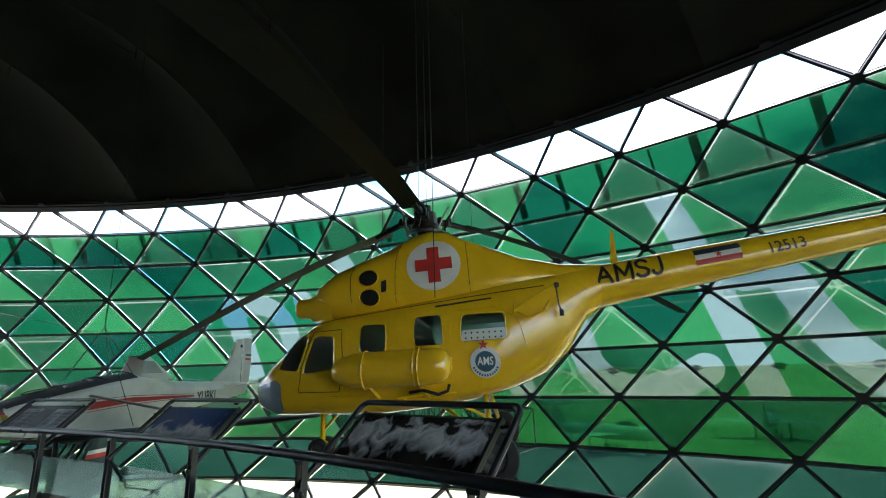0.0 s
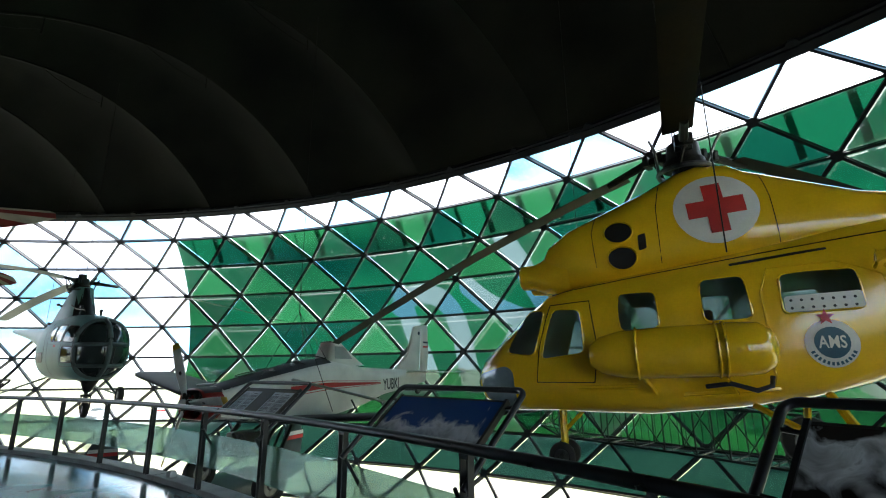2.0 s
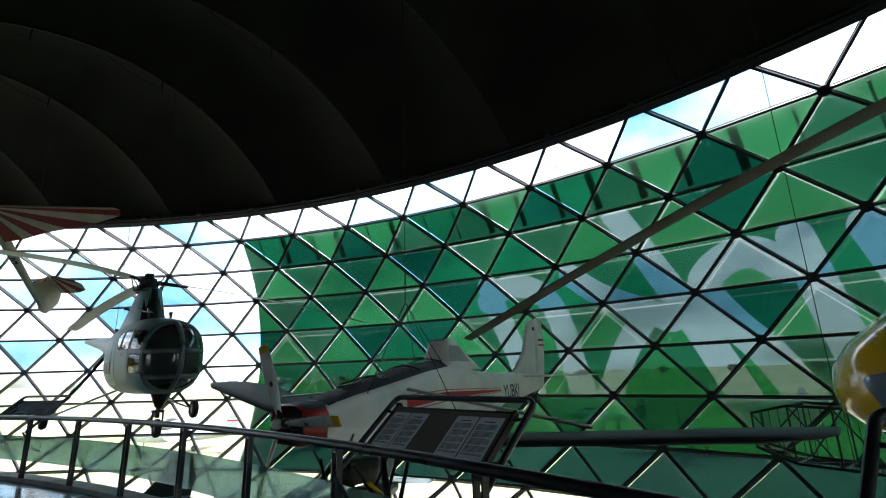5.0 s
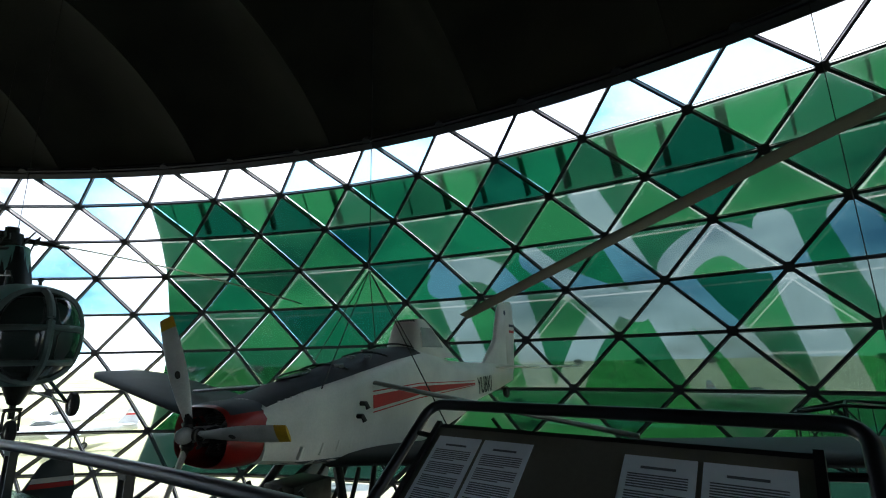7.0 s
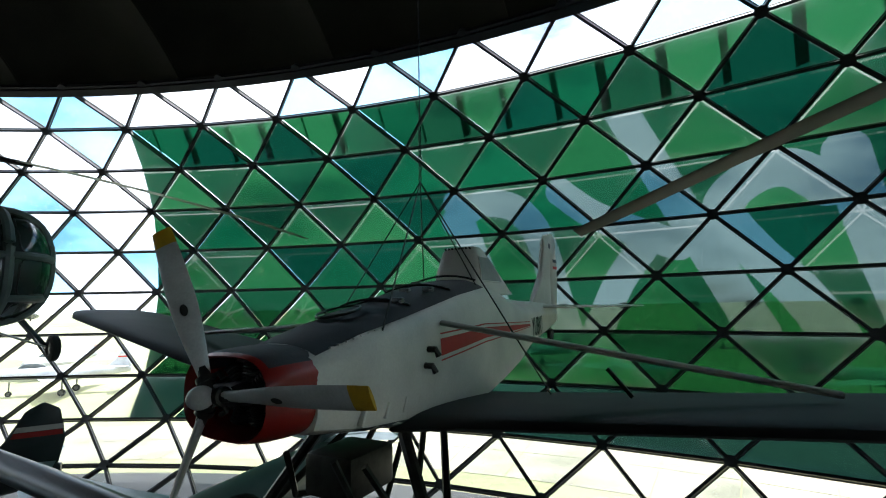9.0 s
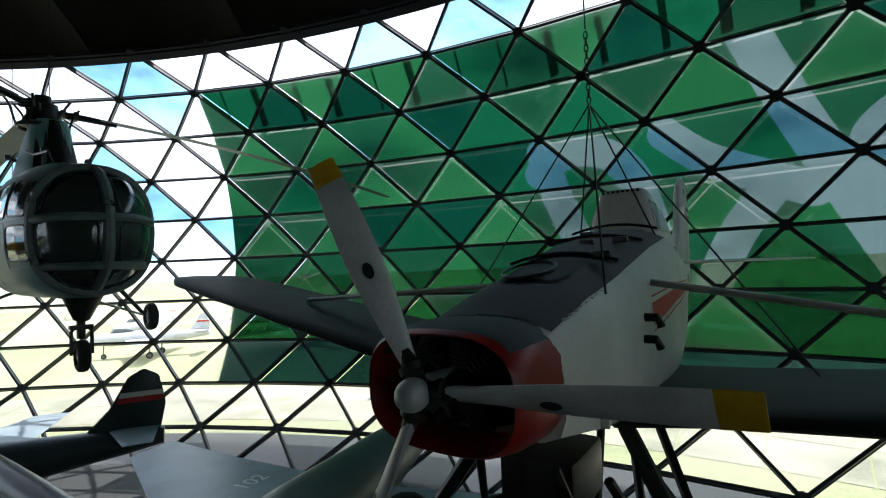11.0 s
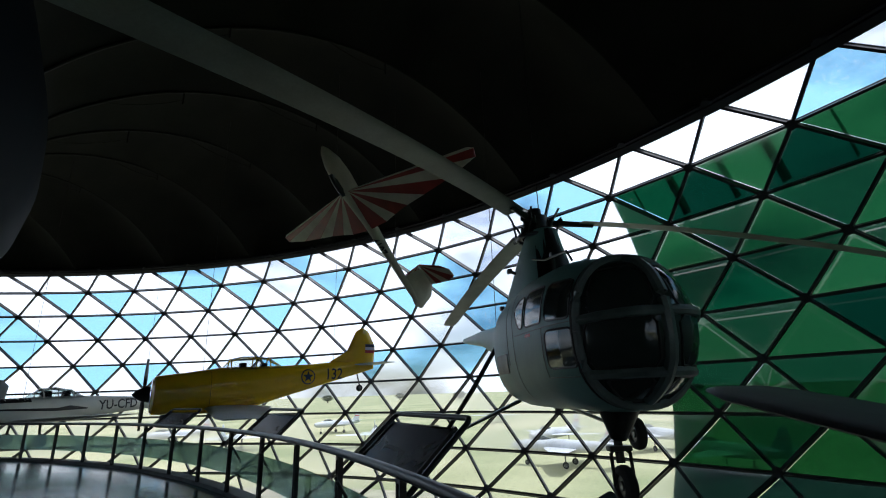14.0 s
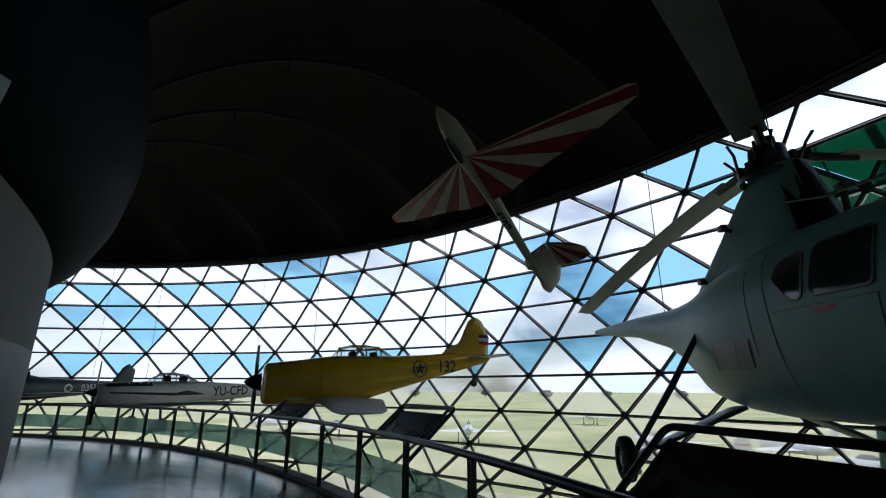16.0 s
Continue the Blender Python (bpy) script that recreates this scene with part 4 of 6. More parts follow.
tube(bm, [(-1.62, -0.16, 0.60), (-1.62, 0.16, 0.60)], 0.03, 8)
tube(bm, [(-1.35, 0, 1.05), (-1.6, 0, 0.8)], 0.025, 6)
part("nose_leg", bm, M["yellow"], mi)
for y in (-0.17, 0.17):
    wheel("nose_wheel", Matrix.Translation((-1.62, y, 0.54)), 0.15, 0.11, mi)
for sg in (-1, 1):
    bm = bmesh.new()
    tube(bm, [(0.9, 0.45 * sg, 1.25), (1.0, 1.35 * sg, 0.7)], 0.04, 8)
    tube(bm, [(0.3, 0.5 * sg, 1.15), (1.0, 1.35 * sg, 0.72)], 0.03, 8)
    part("main_leg", bm, M["yellow"], mi)
    wheel("main_wheel", Matrix.Translation((1.02, 1.45 * sg, 0.62)), 0.3, 0.18, mi)
MI_HUB = Vector((0.02, 0.0, 4.0))
rotor_head(MI_HUB, 1.25, mi)
# one rotor in two tones: shading on two blades is put into their colour
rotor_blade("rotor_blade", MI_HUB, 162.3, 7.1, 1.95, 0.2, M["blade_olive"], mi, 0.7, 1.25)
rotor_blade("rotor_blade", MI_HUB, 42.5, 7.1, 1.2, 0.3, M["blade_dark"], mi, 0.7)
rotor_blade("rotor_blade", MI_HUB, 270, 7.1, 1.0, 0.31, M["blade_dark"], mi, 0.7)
for x, y in ((-0.05, -0.2), (0.25, -0.62), (-0.05, 0.5)):
    cable((x, y, 2.62 if y == -0.62 else 3.7), (x, y, 11.5), "hanging_cable", mi, 0.008)

# the cabin: window openings cut through hull and lining, seats behind them
bm = bmesh.new()
loft(bm, [(x, z, w - 0.05, up - 0.05, dn - 0.05, p) for x, z, w, up, dn, p in MI_HULL[2:11]], 36)
mi_liner = part("cabin_lining", bm, M["liner"], mi, "grey cabin lining")
bm = bmesh.new()
for nm, pts in MI_WIN:
    rings = [[bm.verts.new((p.x, y, p.y)) for p in outline(pts, 0.07)] for y in (-2, 2)]
    for i in range(len(rings[0])):
        bm.faces.new((rings[0][i], rings[0][i - 1], rings[1][i - 1], rings[1][i]))
    bm.faces.new(rings[0])
    bm.faces.new(rings[1])
bmesh.ops.recalc_face_normals(bm, faces=bm.faces)
cutter = new("cutter", mesh_of(bm, "cutter", M["liner"]))
cutter.matrix_world = mi.matrix_world.copy()
for ob in (mi_body, mi_liner):
    mod = ob.modifiers.new("openings", "BOOLEAN")
    mod.operation, mod.solver, mod.object = "DIFFERENCE", "EXACT", cutter
bpy.context.view_layer.update()
for ob in (mi_body, mi_liner):
    cut_me = bpy.data.meshes.new_from_object(ob.evaluated_get(bpy.context.evaluated_depsgraph_get()))
    ob.modifiers.clear()
    ob.data = cut_me
bpy.data.objects.remove(cutter)
for x, y, tall in ((-1.35, -0.34, 0.62), (-1.35, 0.34, 0.62), (-0.25, -0.3, 0.5), (-0.25, 0.3, 0.5), (0.75, 0.0, 0.5)):
    bm = bmesh.new()
    box(bm, Matrix.Translation((x, y, 1.42)), 0.42, 0.42, 0.14, 0.04)
    box(bm, Matrix.Translation((x + 0.22, y, 1.42 + tall / 2)) @ Matrix.Rotation(radians(8), 4, "Y"), 0.10, 0.42, tall, 0.04)
    box(bm, Matrix.Translation((x + 0.27, y, 1.50 + tall)), 0.09, 0.24, 0.16, 0.03)
    part("cabin_seat", bm, M["white_mark"] if tall > 0.6 else M["seat"], mi, "pale seat" if tall > 0.6 else "")

# ---- white crop-spraying aircraft ----
ag = thing("spraying_aircraft", set_at(6.22, 23.46, 74.7), "white spraying aircraft with red cowling and grey propeller, hung on cables", "aircraft")


def slab_hull(bm2, stations):
    """Slab-sided rings: (x, bottom, half width, deck edge, deck ridge, half deck)."""
    grid2 = []
    for x, b, w, e, r, tw in stations:
        half = [(w * 0.72, b), (w * 0.93, b + 0.04), (w, b + 0.13), (w, b + 0.6 * (e - b)), (w * 0.97, e - 0.14), ((w + tw) / 2, e - 0.05), (tw, e), (tw * 0.66, e + 0.68 * (r - e)), (tw * 0.33, e + 0.93 * (r - e))]
        grid2.append([(x, y, z) for y, z in half] + [(x, 0, r)] + [(x, -y, z) for y, z in reversed(half)] + [(x, 0, b)])
    rows2 = quads(bm2, grid2, wrap_v=True)
    for ring2 in (rows2[0], rows2[-1]):
        bm2.faces.new(ring2)


bm = bmesh.new()
slab_hull(bm, [(0.45, 0.61, 0.455, 1.13, 1.19, 0.36), (0.97, 0.52, 0.52, 1.25, 1.34, 0.40), (1.5, 0.45, 0.54, 1.36, 1.46, 0.42), (2.0, 0.41, 0.55, 1.45, 1.57, 0.43), (2.6, 0.40, 0.55, 1.57, 1.70, 0.43), (3.3, 0.42, 0.53, 1.69, 1.79, 0.41), (3.9, 0.50, 0.48, 1.66, 1.76, 0.34), (4.7, 0.62, 0.40, 1.50, 1.59, 0.24), (5.6, 0.84, 0.30, 1.45, 1.54, 0.16), (6.9, 0.98, 0.16, 1.45, 1.52, 0.08), (7.9, 1.12, 0.05, 1.42, 1.47, 0.03)])
ag_body = part("fuselage", bm, M["white"], ag)
bm = bmesh.new()
prof = [(0.58, 0.475), (0.4, 0.48), (0.22, 0.465), (0.12, 0.44), (0.08, 0.41), (0.12, 0.385), (0.25, 0.385), (0.45, 0.41)]
def oval(x, r, a):
    c, s = math.cos(a), math.sin(a)
    return (x, 0.03 + r * math.copysign(abs(c) ** 0.7, c), 0.895 + 0.66 * r * math.copysign(abs(s) ** 0.7, s))


grid = [[oval(x, r, k * math.tau / 40) for x, r in prof] for k in range(40)]
quads(bm, grid, wrap_u=True)
for f in bm.faces:
    c = f.calc_center_median()
    if c.x > 0.13 and c.z > 1.03 and abs(c.y - 0.03) < 0.40:
        f.material_index = 1
part("engine_cowling", bm, [M["red"], M["tarp"]], ag, "red engine cowling with dark top")
bm = bmesh.new()
bmesh.ops.create_cone(bm, cap_ends=True, segments=24, radius1=0.37, radius2=0.37, depth=0.1, matrix=Matrix.Translation((0.46, 0, 0.9)) @ Matrix.Rotation(radians(90), 4, "Y"))
bmesh.ops.create_cone(bm, cap_ends=True, segments=20, radius1=0.15, radius2=0.1, depth=0.3, matrix=Matrix.Translation((0.26, 0, 0.9)) @ Matrix.Rotation(radians(-90), 4, "Y"))
bmesh.ops.scale(bm, vec=(1, 1, 0.66), space=Matrix.Translation((0, 0, -0.9)), verts=bm.verts)
part("crankcase", bm, M["black"], ag)
for k in range(9):
    a = k * math.tau / 9 + 0.2
    bm = bmesh.new()
    d = Vector((0, math.cos(a), math.sin(a)))
    reach, girth = [0.1], [0.055]
    for q in range(6):
        reach += [0.130 + 0.035 * q, 0.131 + 0.035 * q, 0.147 + 0.035 * q, 0.148 + 0.035 * q]
        girth += [0.055, 0.075, 0.075, 0.055]
    tube(bm, [Vector((0.30, 0, 0.9)) + d * q for q in reach + [0.35]], girth + [0.05], 12)
    bmesh.ops.scale(bm, vec=(1, 1, 0.66), space=Matrix.Translation((0, 0, -0.9)), verts=bm.verts)
    part("cylinder", bm, M["dark_steel"], ag)
AG_HUB = Vector((0.0, 0.04, 0.92))
bm = bmesh.new()
bmesh.ops.create_uvsphere(bm, u_segments=20, v_segments=12, radius=0.075, matrix=Matrix.Translation(AG_HUB + Vector((-0.07, 0, 0))) @ Matrix.Diagonal((1.2, 1, 1, 1)))
bmesh.ops.create_cone(bm, cap_ends=True, segments=16, radius1=0.075, radius2=0.06, depth=0.3, matrix=Matrix.Translation(AG_HUB + Vector((0.15, 0, 0))) @ Matrix.Rotation(radians(90), 4, "Y"))
ag_prop = part("propeller_hub", bm, M["prop"], ag)
for deg in (183.5, 63, 299):
    d = Vector((0, math.cos(radians(deg)), -math.sin(radians(deg))))
    c = Vector((0, -d.z, d.y))
    for name, s0, s1, key in (("propeller_blade", 0.13, 1.16, "prop"), ("blade_tip", 1.16, 1.295, "tip")):
        bm = bmesh.new()
        st = []
        n = 12
        for i in range(n + 1):
            s = s0 + (s1 - s0) * i / n
            w = 0.06 + 0.125 * math.sin(min(1, s / 0.75) * math.pi / 2) ** 1.5 if s < 0.75 else 0.185 - 0.05 * ((s - 0.75) / 0.65) ** 2
            if s > 1.3:
                w *= 0.75
            tw = radians(58 - 36 * s / 1.4)
            ch = c * math.cos(tw) + Vector((1, 0, 0)) * math.sin(tw)
            p = AG_HUB + d * s
            nrm = ch.cross(d)
            ring = []
            for k in range(12):
                a = k * math.tau / 12
                ring.append(p + ch * (w * 0.5 * math.cos(a)) + nrm * ((0.035 - 0.018 * s) * math.sin(a)))
            st.append(ring)
        rows = quads(bm, st, wrap_v=True)
        for r_ in (rows[0], rows[-1]):
            bm.faces.new(r_)
        ob = part(name, bm, M[key], ag_prop, "yellow blade tip" if key == "tip" else "")
    bm = bmesh.new()
    disc_n = (c * math.cos(radians(40)) + Vector((1, 0, 0)) * math.sin(radians(40))).cross(d).normalized()
    for sgn in (-1, 1):
        base = AG_HUB + d * 0.62 + disc_n * (0.030 * sgn)
        cc = disc_n.cross(d).normalized()
        bm.faces.new([bm.verts.new(base + d * (0.045 * math.cos(k * math.tau / 14)) + cc * (0.026 * math.sin(k * math.tau / 14))) for k in range(14)])
    part("blade_mark", bm, M["dark_steel"], ag_prop, "dark maker's mark")
    bm = bmesh.new()
    tube(bm, [AG_HUB + d * 0.03, AG_HUB + d * 0.09, AG_HUB + d * 0.095, AG_HUB + d * 0.13, AG_HUB + d * 0.135, AG_HUB + d * 0.2], [0.05, 0.05, 0.062, 0.062, 0.042, 0.034], 12)
    tube(bm, [AG_HUB + d * 0.11 + c * 0.05 + Vector((0.02, 0, 0)), AG_HUB + d * 0.11 + c * 0.10 + Vector((0.03, 0, 0)), AG_HUB + d * 0.06 + c * 0.12 + Vector((0.03, 0, 0))], 0.018, 7)
    part("blade_root", bm, M["dark_steel"], ag_prop)
bm = bmesh.new()
flat_top = [(0.5, -0.375), (0.5, 0.375), (1.5, 0.425), (3.3, 0.425), (3.3, -0.425), (1.5, -0.425)]
bm.faces.new([bm.verts.new((x, y, 0)) for x, y in flat_top])
decal("top_walkway", bm, ag_body, 0, M["tarp"], ag, "dark grey upper decking", 0.012, 0.12)
for x, w, l in ((1.05, 0.20, 0.40), (1.75, 0.36, 0.62), (2.55, 0.36, 0.5)):
    bm = bmesh.new()
    bm.faces.new([bm.verts.new((p.x, p.y, 0)) for p in outline([(x, -w), (x + l, -w), (x + l, w), (x, w)], 0.08)])
    decal("deck_hatch", bm, ag_body, 0, M["tarp"], ag, "", 0.03, 0.1)
for x, y in ((2.15, -0.05), (2.2, -0.3), (1.62, -0.32), (2.62, 0.1)):
    bm = bmesh.new()
    zt = 1.57 + 0.2 * (x - 2.0)
    box(bm, Matrix.Translation((x, y, zt + 0.035)), 0.05, 0.12, 0.05, 0.012)
    tube(bm, [(x - 0.05, y - 0.07, zt + 0.02), (x + 0.05, y + 0.07, zt + 0.03)], 0.012, 6)
    part("hatch_latch", bm, M["steel"], ag)
for x in (1.68, 2.48, 3.12):
    bm = bmesh.new()
    tube(bm, [(x, y, 1.57 + 0.2 * (x - 2.0) + 0.045 - 0.4 * y * y) for y in (-0.41, -0.3, -0.15, 0, 0.15, 0.3, 0.41)], 0.014, 6)
    part("deck_rib", bm, M["black"], ag)
bm = bmesh.new()
tube(bm, [(1.25 + 0.22 * math.cos(k * math.tau / 20), 0.06 + 0.17 * math.sin(k * math.tau / 20), 1.44 + 0.05 * math.cos(k * math.tau / 20)) for k in range(21)], 0.012, 6)
part("filler_rim", bm, M["black"], ag, "black hopper filler rim")
# the tall narrow hood: upright front, louvred top, sloping back
bm = bmesh.new()
hood_rings = []
for zf, xf, xb, w in ((1.62, 3.28, 4.72, 0.37), (1.75, 3.32, 4.48, 0.36), (1.92, 3.38, 4.2, 0.33), (2.08, 3.44, 3.98, 0.28), (2.18, 3.47, 3.86, 0.25), (2.235, 3.52, 3.80, 0.21)):
    ring = []
    for k in range(28):
        a = k * math.tau / 28
        c, sn = math.cos(a), math.sin(a)
        ring.append(((xf + xb) / 2 - (xb - xf) / 2 * math.copysign(abs(c) ** 0.45, c), w * math.copysign(abs(sn) ** 0.5, sn), zf))
    hood_rings.append(ring)
rows = quads(bm, hood_rings, wrap_v=True)
bm.faces.new(rows[-1])
ag_can = part("cockpit_hood", bm, M["white"], ag, "white cockpit hood")
for side in (-1, 1):
    bm = bmesh.new()
    flat(bm, [(3.48, 1.78), (4.12, 1.78), (3.86, 2.10), (3.54, 2.10)], 0.04)
    decal("side_window", bm, ag_can, side, M["hood_glass"], ag, "", 0.008)
    hull_line(ag_can, [(3.48, 1.78), (4.12, 1.78), (3.86, 2.10), (3.54, 2.10), (3.48, 1.78)], side, ag, M["white"], 0.012, "window_seal")
for k in range(8):
    bm = bmesh.new()
    box(bm, Matrix.Translation((3.493, -0.175 + 0.05 * k, 2.205)) @ Matrix.Rotation(radians(42), 4, "Y"), 0.05, 0.028, 0.012, 0.003)
    part("roof_louvre", bm, M["black"], ag)


def plate(bm2, pts, half, taper=0.35):
    """A fin: outline in x and z with a rounded lens section."""
    n = len(pts)
    cx, cz = sum(p[0] for p in pts) / n, sum(p[1] for p in pts) / n
    rings = []
    for y, s in ((-half, 0.55), (-half * 0.7, 0.86), (0, 1.0), (half * 0.7, 0.86), (half, 0.55)):
        rings.append([bm2.verts.new((cx + (p.x - cx) * s, y, cz + (p.y - cz) * s)) for p in outline(pts, 0.08)])
    for a, b in zip(rings, rings[1:]):
        for i in range(len(a)):
            bm2.faces.new((a[i], a[(i + 1) % len(a)], b[(i + 1) % len(a)], b[i]))
    bm2.faces.new(rings[0])
    bm2.faces.new(rings[-1])


bm = bmesh.new()
plate(bm, [(6.3, 1.45), (7.62, 1.3), (7.66, 2.92), (7.28, 2.86), (6.95, 2.0)], 0.06)
ag_fin = part("tail_fin", bm, M["white"], ag)
bm = bmesh.new()
plate(bm, [(7.67, 1.15), (8.0, 1.2), (8.12, 2.0), (8.08, 2.95), (7.67, 2.95)], 0.045)
part("rudder", bm, M["white"], ag)
for k, key in enumerate(("red_mark", "white_mark", "blue_mark")):
    bm = bmesh.new()
    flat(bm, [(7.76, 2.2 + 0.07 * k), (8.06, 2.2 + 0.07 * k), (8.06, 2.26 + 0.07 * k), (7.76, 2.26 + 0.07 * k)])
    for v in bm.verts:
        v.co.y = -0.052
    part("flag_stripe", bm, M[key], ag)
bm = bmesh.new()
disc(bm, 7.5, 2.65, 0.06, 16)
for v in bm.verts:
    v.co.y = -0.066
part("fin_badge", bm, M["blue_mark"], ag)
for sg in (-1, 1):
    bm = bmesh.new()
    wing(bm, [((6.75, 0.05 * sg, 1.42), (7.65, 0.05 * sg, 1.42), 0.11), ((7.0, 1.6 * sg, 1.42), (7.6, 1.6 * sg, 1.42), 0.07), ((7.15, 1.8 * sg, 1.42), (7.5, 1.8 * sg, 1.42), 0.03)])
    part("tailplane", bm, M["white"], ag)
    zt = 1.5 if sg > 0 else 0.85
    zr = 0.45
    bm = bmesh.new()

    def wz(y, zt=zt, zr=zr):
        return zr + (zt - zr) * (y - 0.4) / 5.8
    wing(bm, [((1.35, 0.4 * sg, wz(0.4)), (3.6, 0.4 * sg, wz(0.4) - 0.04), 0.30), ((1.5, 1.0 * sg, wz(1.0)), (3.45, 1.0 * sg, wz(1.0) - 0.03), 0.28), ((1.55, 3 * sg, wz(3)), (3.4, 3 * sg, wz(3) - 0.03), 0.26), ((1.65, 5.6 * sg, wz(5.6)), (3.3, 5.6 * sg, wz(5.6) - 0.03), 0.22), ((1.85, 6.05 * sg, wz(6.05)), (3.15, 6.05 * sg, wz(6.05) - 0.02), 0.14), ((2.1, 6.22 * sg, wz(6.22)), (2.9, 6.22 * sg, wz(6.22)), 0.05)], 20)
    part("wing", bm, M["wing_grey"], ag, "dark grey wing")
    bm = bmesh.new()
    tube(bm, [(2.05, 0.54 * sg, 1.31), (2.35, 3.6 * sg, wz(3.6) + 0.12)], 0.055, 10, 0.5)
    part("wing_strut", bm, M["blade_light"], ag)
    bm = bmesh.new()
    tube(bm, [(2.36, 2.2 * sg, wz(2.2) + 0.1), (2.38, 2.0 * sg, 0.9 if sg < 0 else 1.1)], 0.02, 6)
    part("jury_strut", bm, M["dark_steel"], ag)
    bm = bmesh.new()
    tube(bm, [(1.5, 0.45 * sg, 0.4), (1.15, 1.05 * sg, -0.55)], 0.055, 8)
    tube(bm, [(2.2, 0.45 * sg, 0.4), (1.2, 1.05 * sg, -0.5)], 0.035, 8)
    part("main_leg", bm, M["dark_steel"], ag)
    wheel("main_wheel", Matrix.Translation((1.12, 1.15 * sg, -0.6)), 0.36, 0.2, ag)
for side in (-1, 1):
    bm = bmesh.new()
    flat(bm, [(2.0, 1.0), (3.1, 1.10), (5.3, 1.14), (5.3, 1.17), (3.1, 1.22), (2.0, 1.16)])
    decal("red_stripe", bm, ag_body, side, M["red_mark"], ag, "red stripe", 0.008)
    for dz in (-0.05, 0.2):
        bm = bmesh.new()
        flat(bm, [(2.0, 1.0 + dz), (3.1, 1.09 + dz * 0.8), (5.3, 1.14 + dz * 0.3), (5.3, 1.15 + dz * 0.3), (3.1, 1.105 + dz * 0.8), (2.0, 1.015 + dz)])
        decal("red_stripe", bm, ag_body, side, M["red_mark"], ag, "", 0.008)
decal("registration", side_text("YUBKI", 0.3, 5.85, 1.10, 2, wide=0.72), ag_body, -1, M["black"], ag, "black letters YUBKI", 0.009)
decal("registration", side_text("YUBKI", 0.3, 5.85, 1.10, 2, True, 0.72), ag_body, 1, M["black"], ag, "black letters YUBKI", 0.009)
bm = bmesh.new()
for k in range(18):
    x = 0.65 + k * 0.085
    box(bm, Matrix.Translation((x, -0.385 - 0.024 * min(0.9, x - 0.6) - 0.012, 1.175 + 0.185 * (x - 0.6))), 0.045, 0.02, 0.012)
part("deck_rivets", bm, M["white_mark"], ag)["kind"] = "stuff"
bm = bmesh.new()
flat(bm, [(0.56, 0.38), (2.0, 0.36), (2.0, 0.56), (1.6, 0.52), (0.56, 0.6)])
decal("belly_panel", bm, ag_body, -1, M["navy"], ag, "dark belly panel", 0.008)
for x in (0.85, 1.15, 1.4, 1.62):
    bm = bmesh.new()
    box(bm, Matrix.Translation((x, -0.52, 0.66)) @ Matrix.Rotation(radians(25), 4, "Y"), 0.03, 0.05, 0.13, 0.01)
    part("cowl_clip", bm, M["white"], ag)
for x, z in ((1.72, 0.94), (1.78, 1.08)):
    bm = bmesh.new()
    tube(bm, [(x, -0.5, z), (x, -0.62, z), (x + 0.02, -0.64, z - 0.06)], 0.03, 8)
    part("vent_pipe", bm, M["dark_steel"], ag)
bm = bmesh.new()
tube(bm, [(7.3, 0, 1.05), (7.55, 0, 0.95)], 0.03, 6)
part("tail_leg", bm, M["dark_steel"], ag)
wheel("tail_wheel", Matrix.Translation((7.55, 0, 0.87)), 0.13, 0.08, ag)
bm = bmesh.new()
for y in (-0.5, -0.2, 0.3):
    tube(bm, [(0.9, y, 0.3), (1.1, y * 1.3, -0.1), (1.6, y, -0.2), (2.0, y * 0.7, 0.3)], 0.03, 6)
box(bm, Matrix.Translation((1.35, 0, 0.1)), 0.6, 0.5, 0.35, 0.05)
part("spray_pump", bm, M["dark_steel"], ag)
bm = bmesh.new()
tube(bm, [(1.0, -0.7, 0.05), (1.35, -0.66, -0.2), (1.4, -0.66, -0.55)], 0.03, 6)
part("spray_pipe", bm, M["tip"], ag, "yellow spray pipe")
HOOK = Vector((2.57, 0, 2.9))
for p in ((1.2, -0.45, 1.28), (2.35, -1.5, 0.65), (3.3, -0.4, 1.6), (3.3, 0.4, 1.6), (2.35, 1.5, 0.75)):
    cable(p, HOOK, "sling_cable", ag, 0.008)
bm = bmesh.new()
for k in range(11):
    c = HOOK + Vector((0, 0, 0.04 + 0.06 * k))
    tube(bm, [c + Vector((0.018 * math.cos(a * math.tau / 8) * (k % 2), 0.018 * math.cos(a * math.tau / 8) * (1 - k % 2), 0.038 * math.sin(a * math.tau / 8))) for a in range(9)], 0.007, 5)
tube(bm, [HOOK + Vector((0, 0, 0.7)), HOOK + Vector((0, 0, 8.5))], 0.008, 5)
part("hanging_chain", bm, M["dark_steel"], ag)

# ---- grey-green helicopter with a glazed nose ----
dr = thing("museum_helicopter", set_at(-1.79, 26.73, 157.8), "old grey-green helicopter with a dark glazed nose, hung on cables", "helicopter")
bm = bmesh.new()
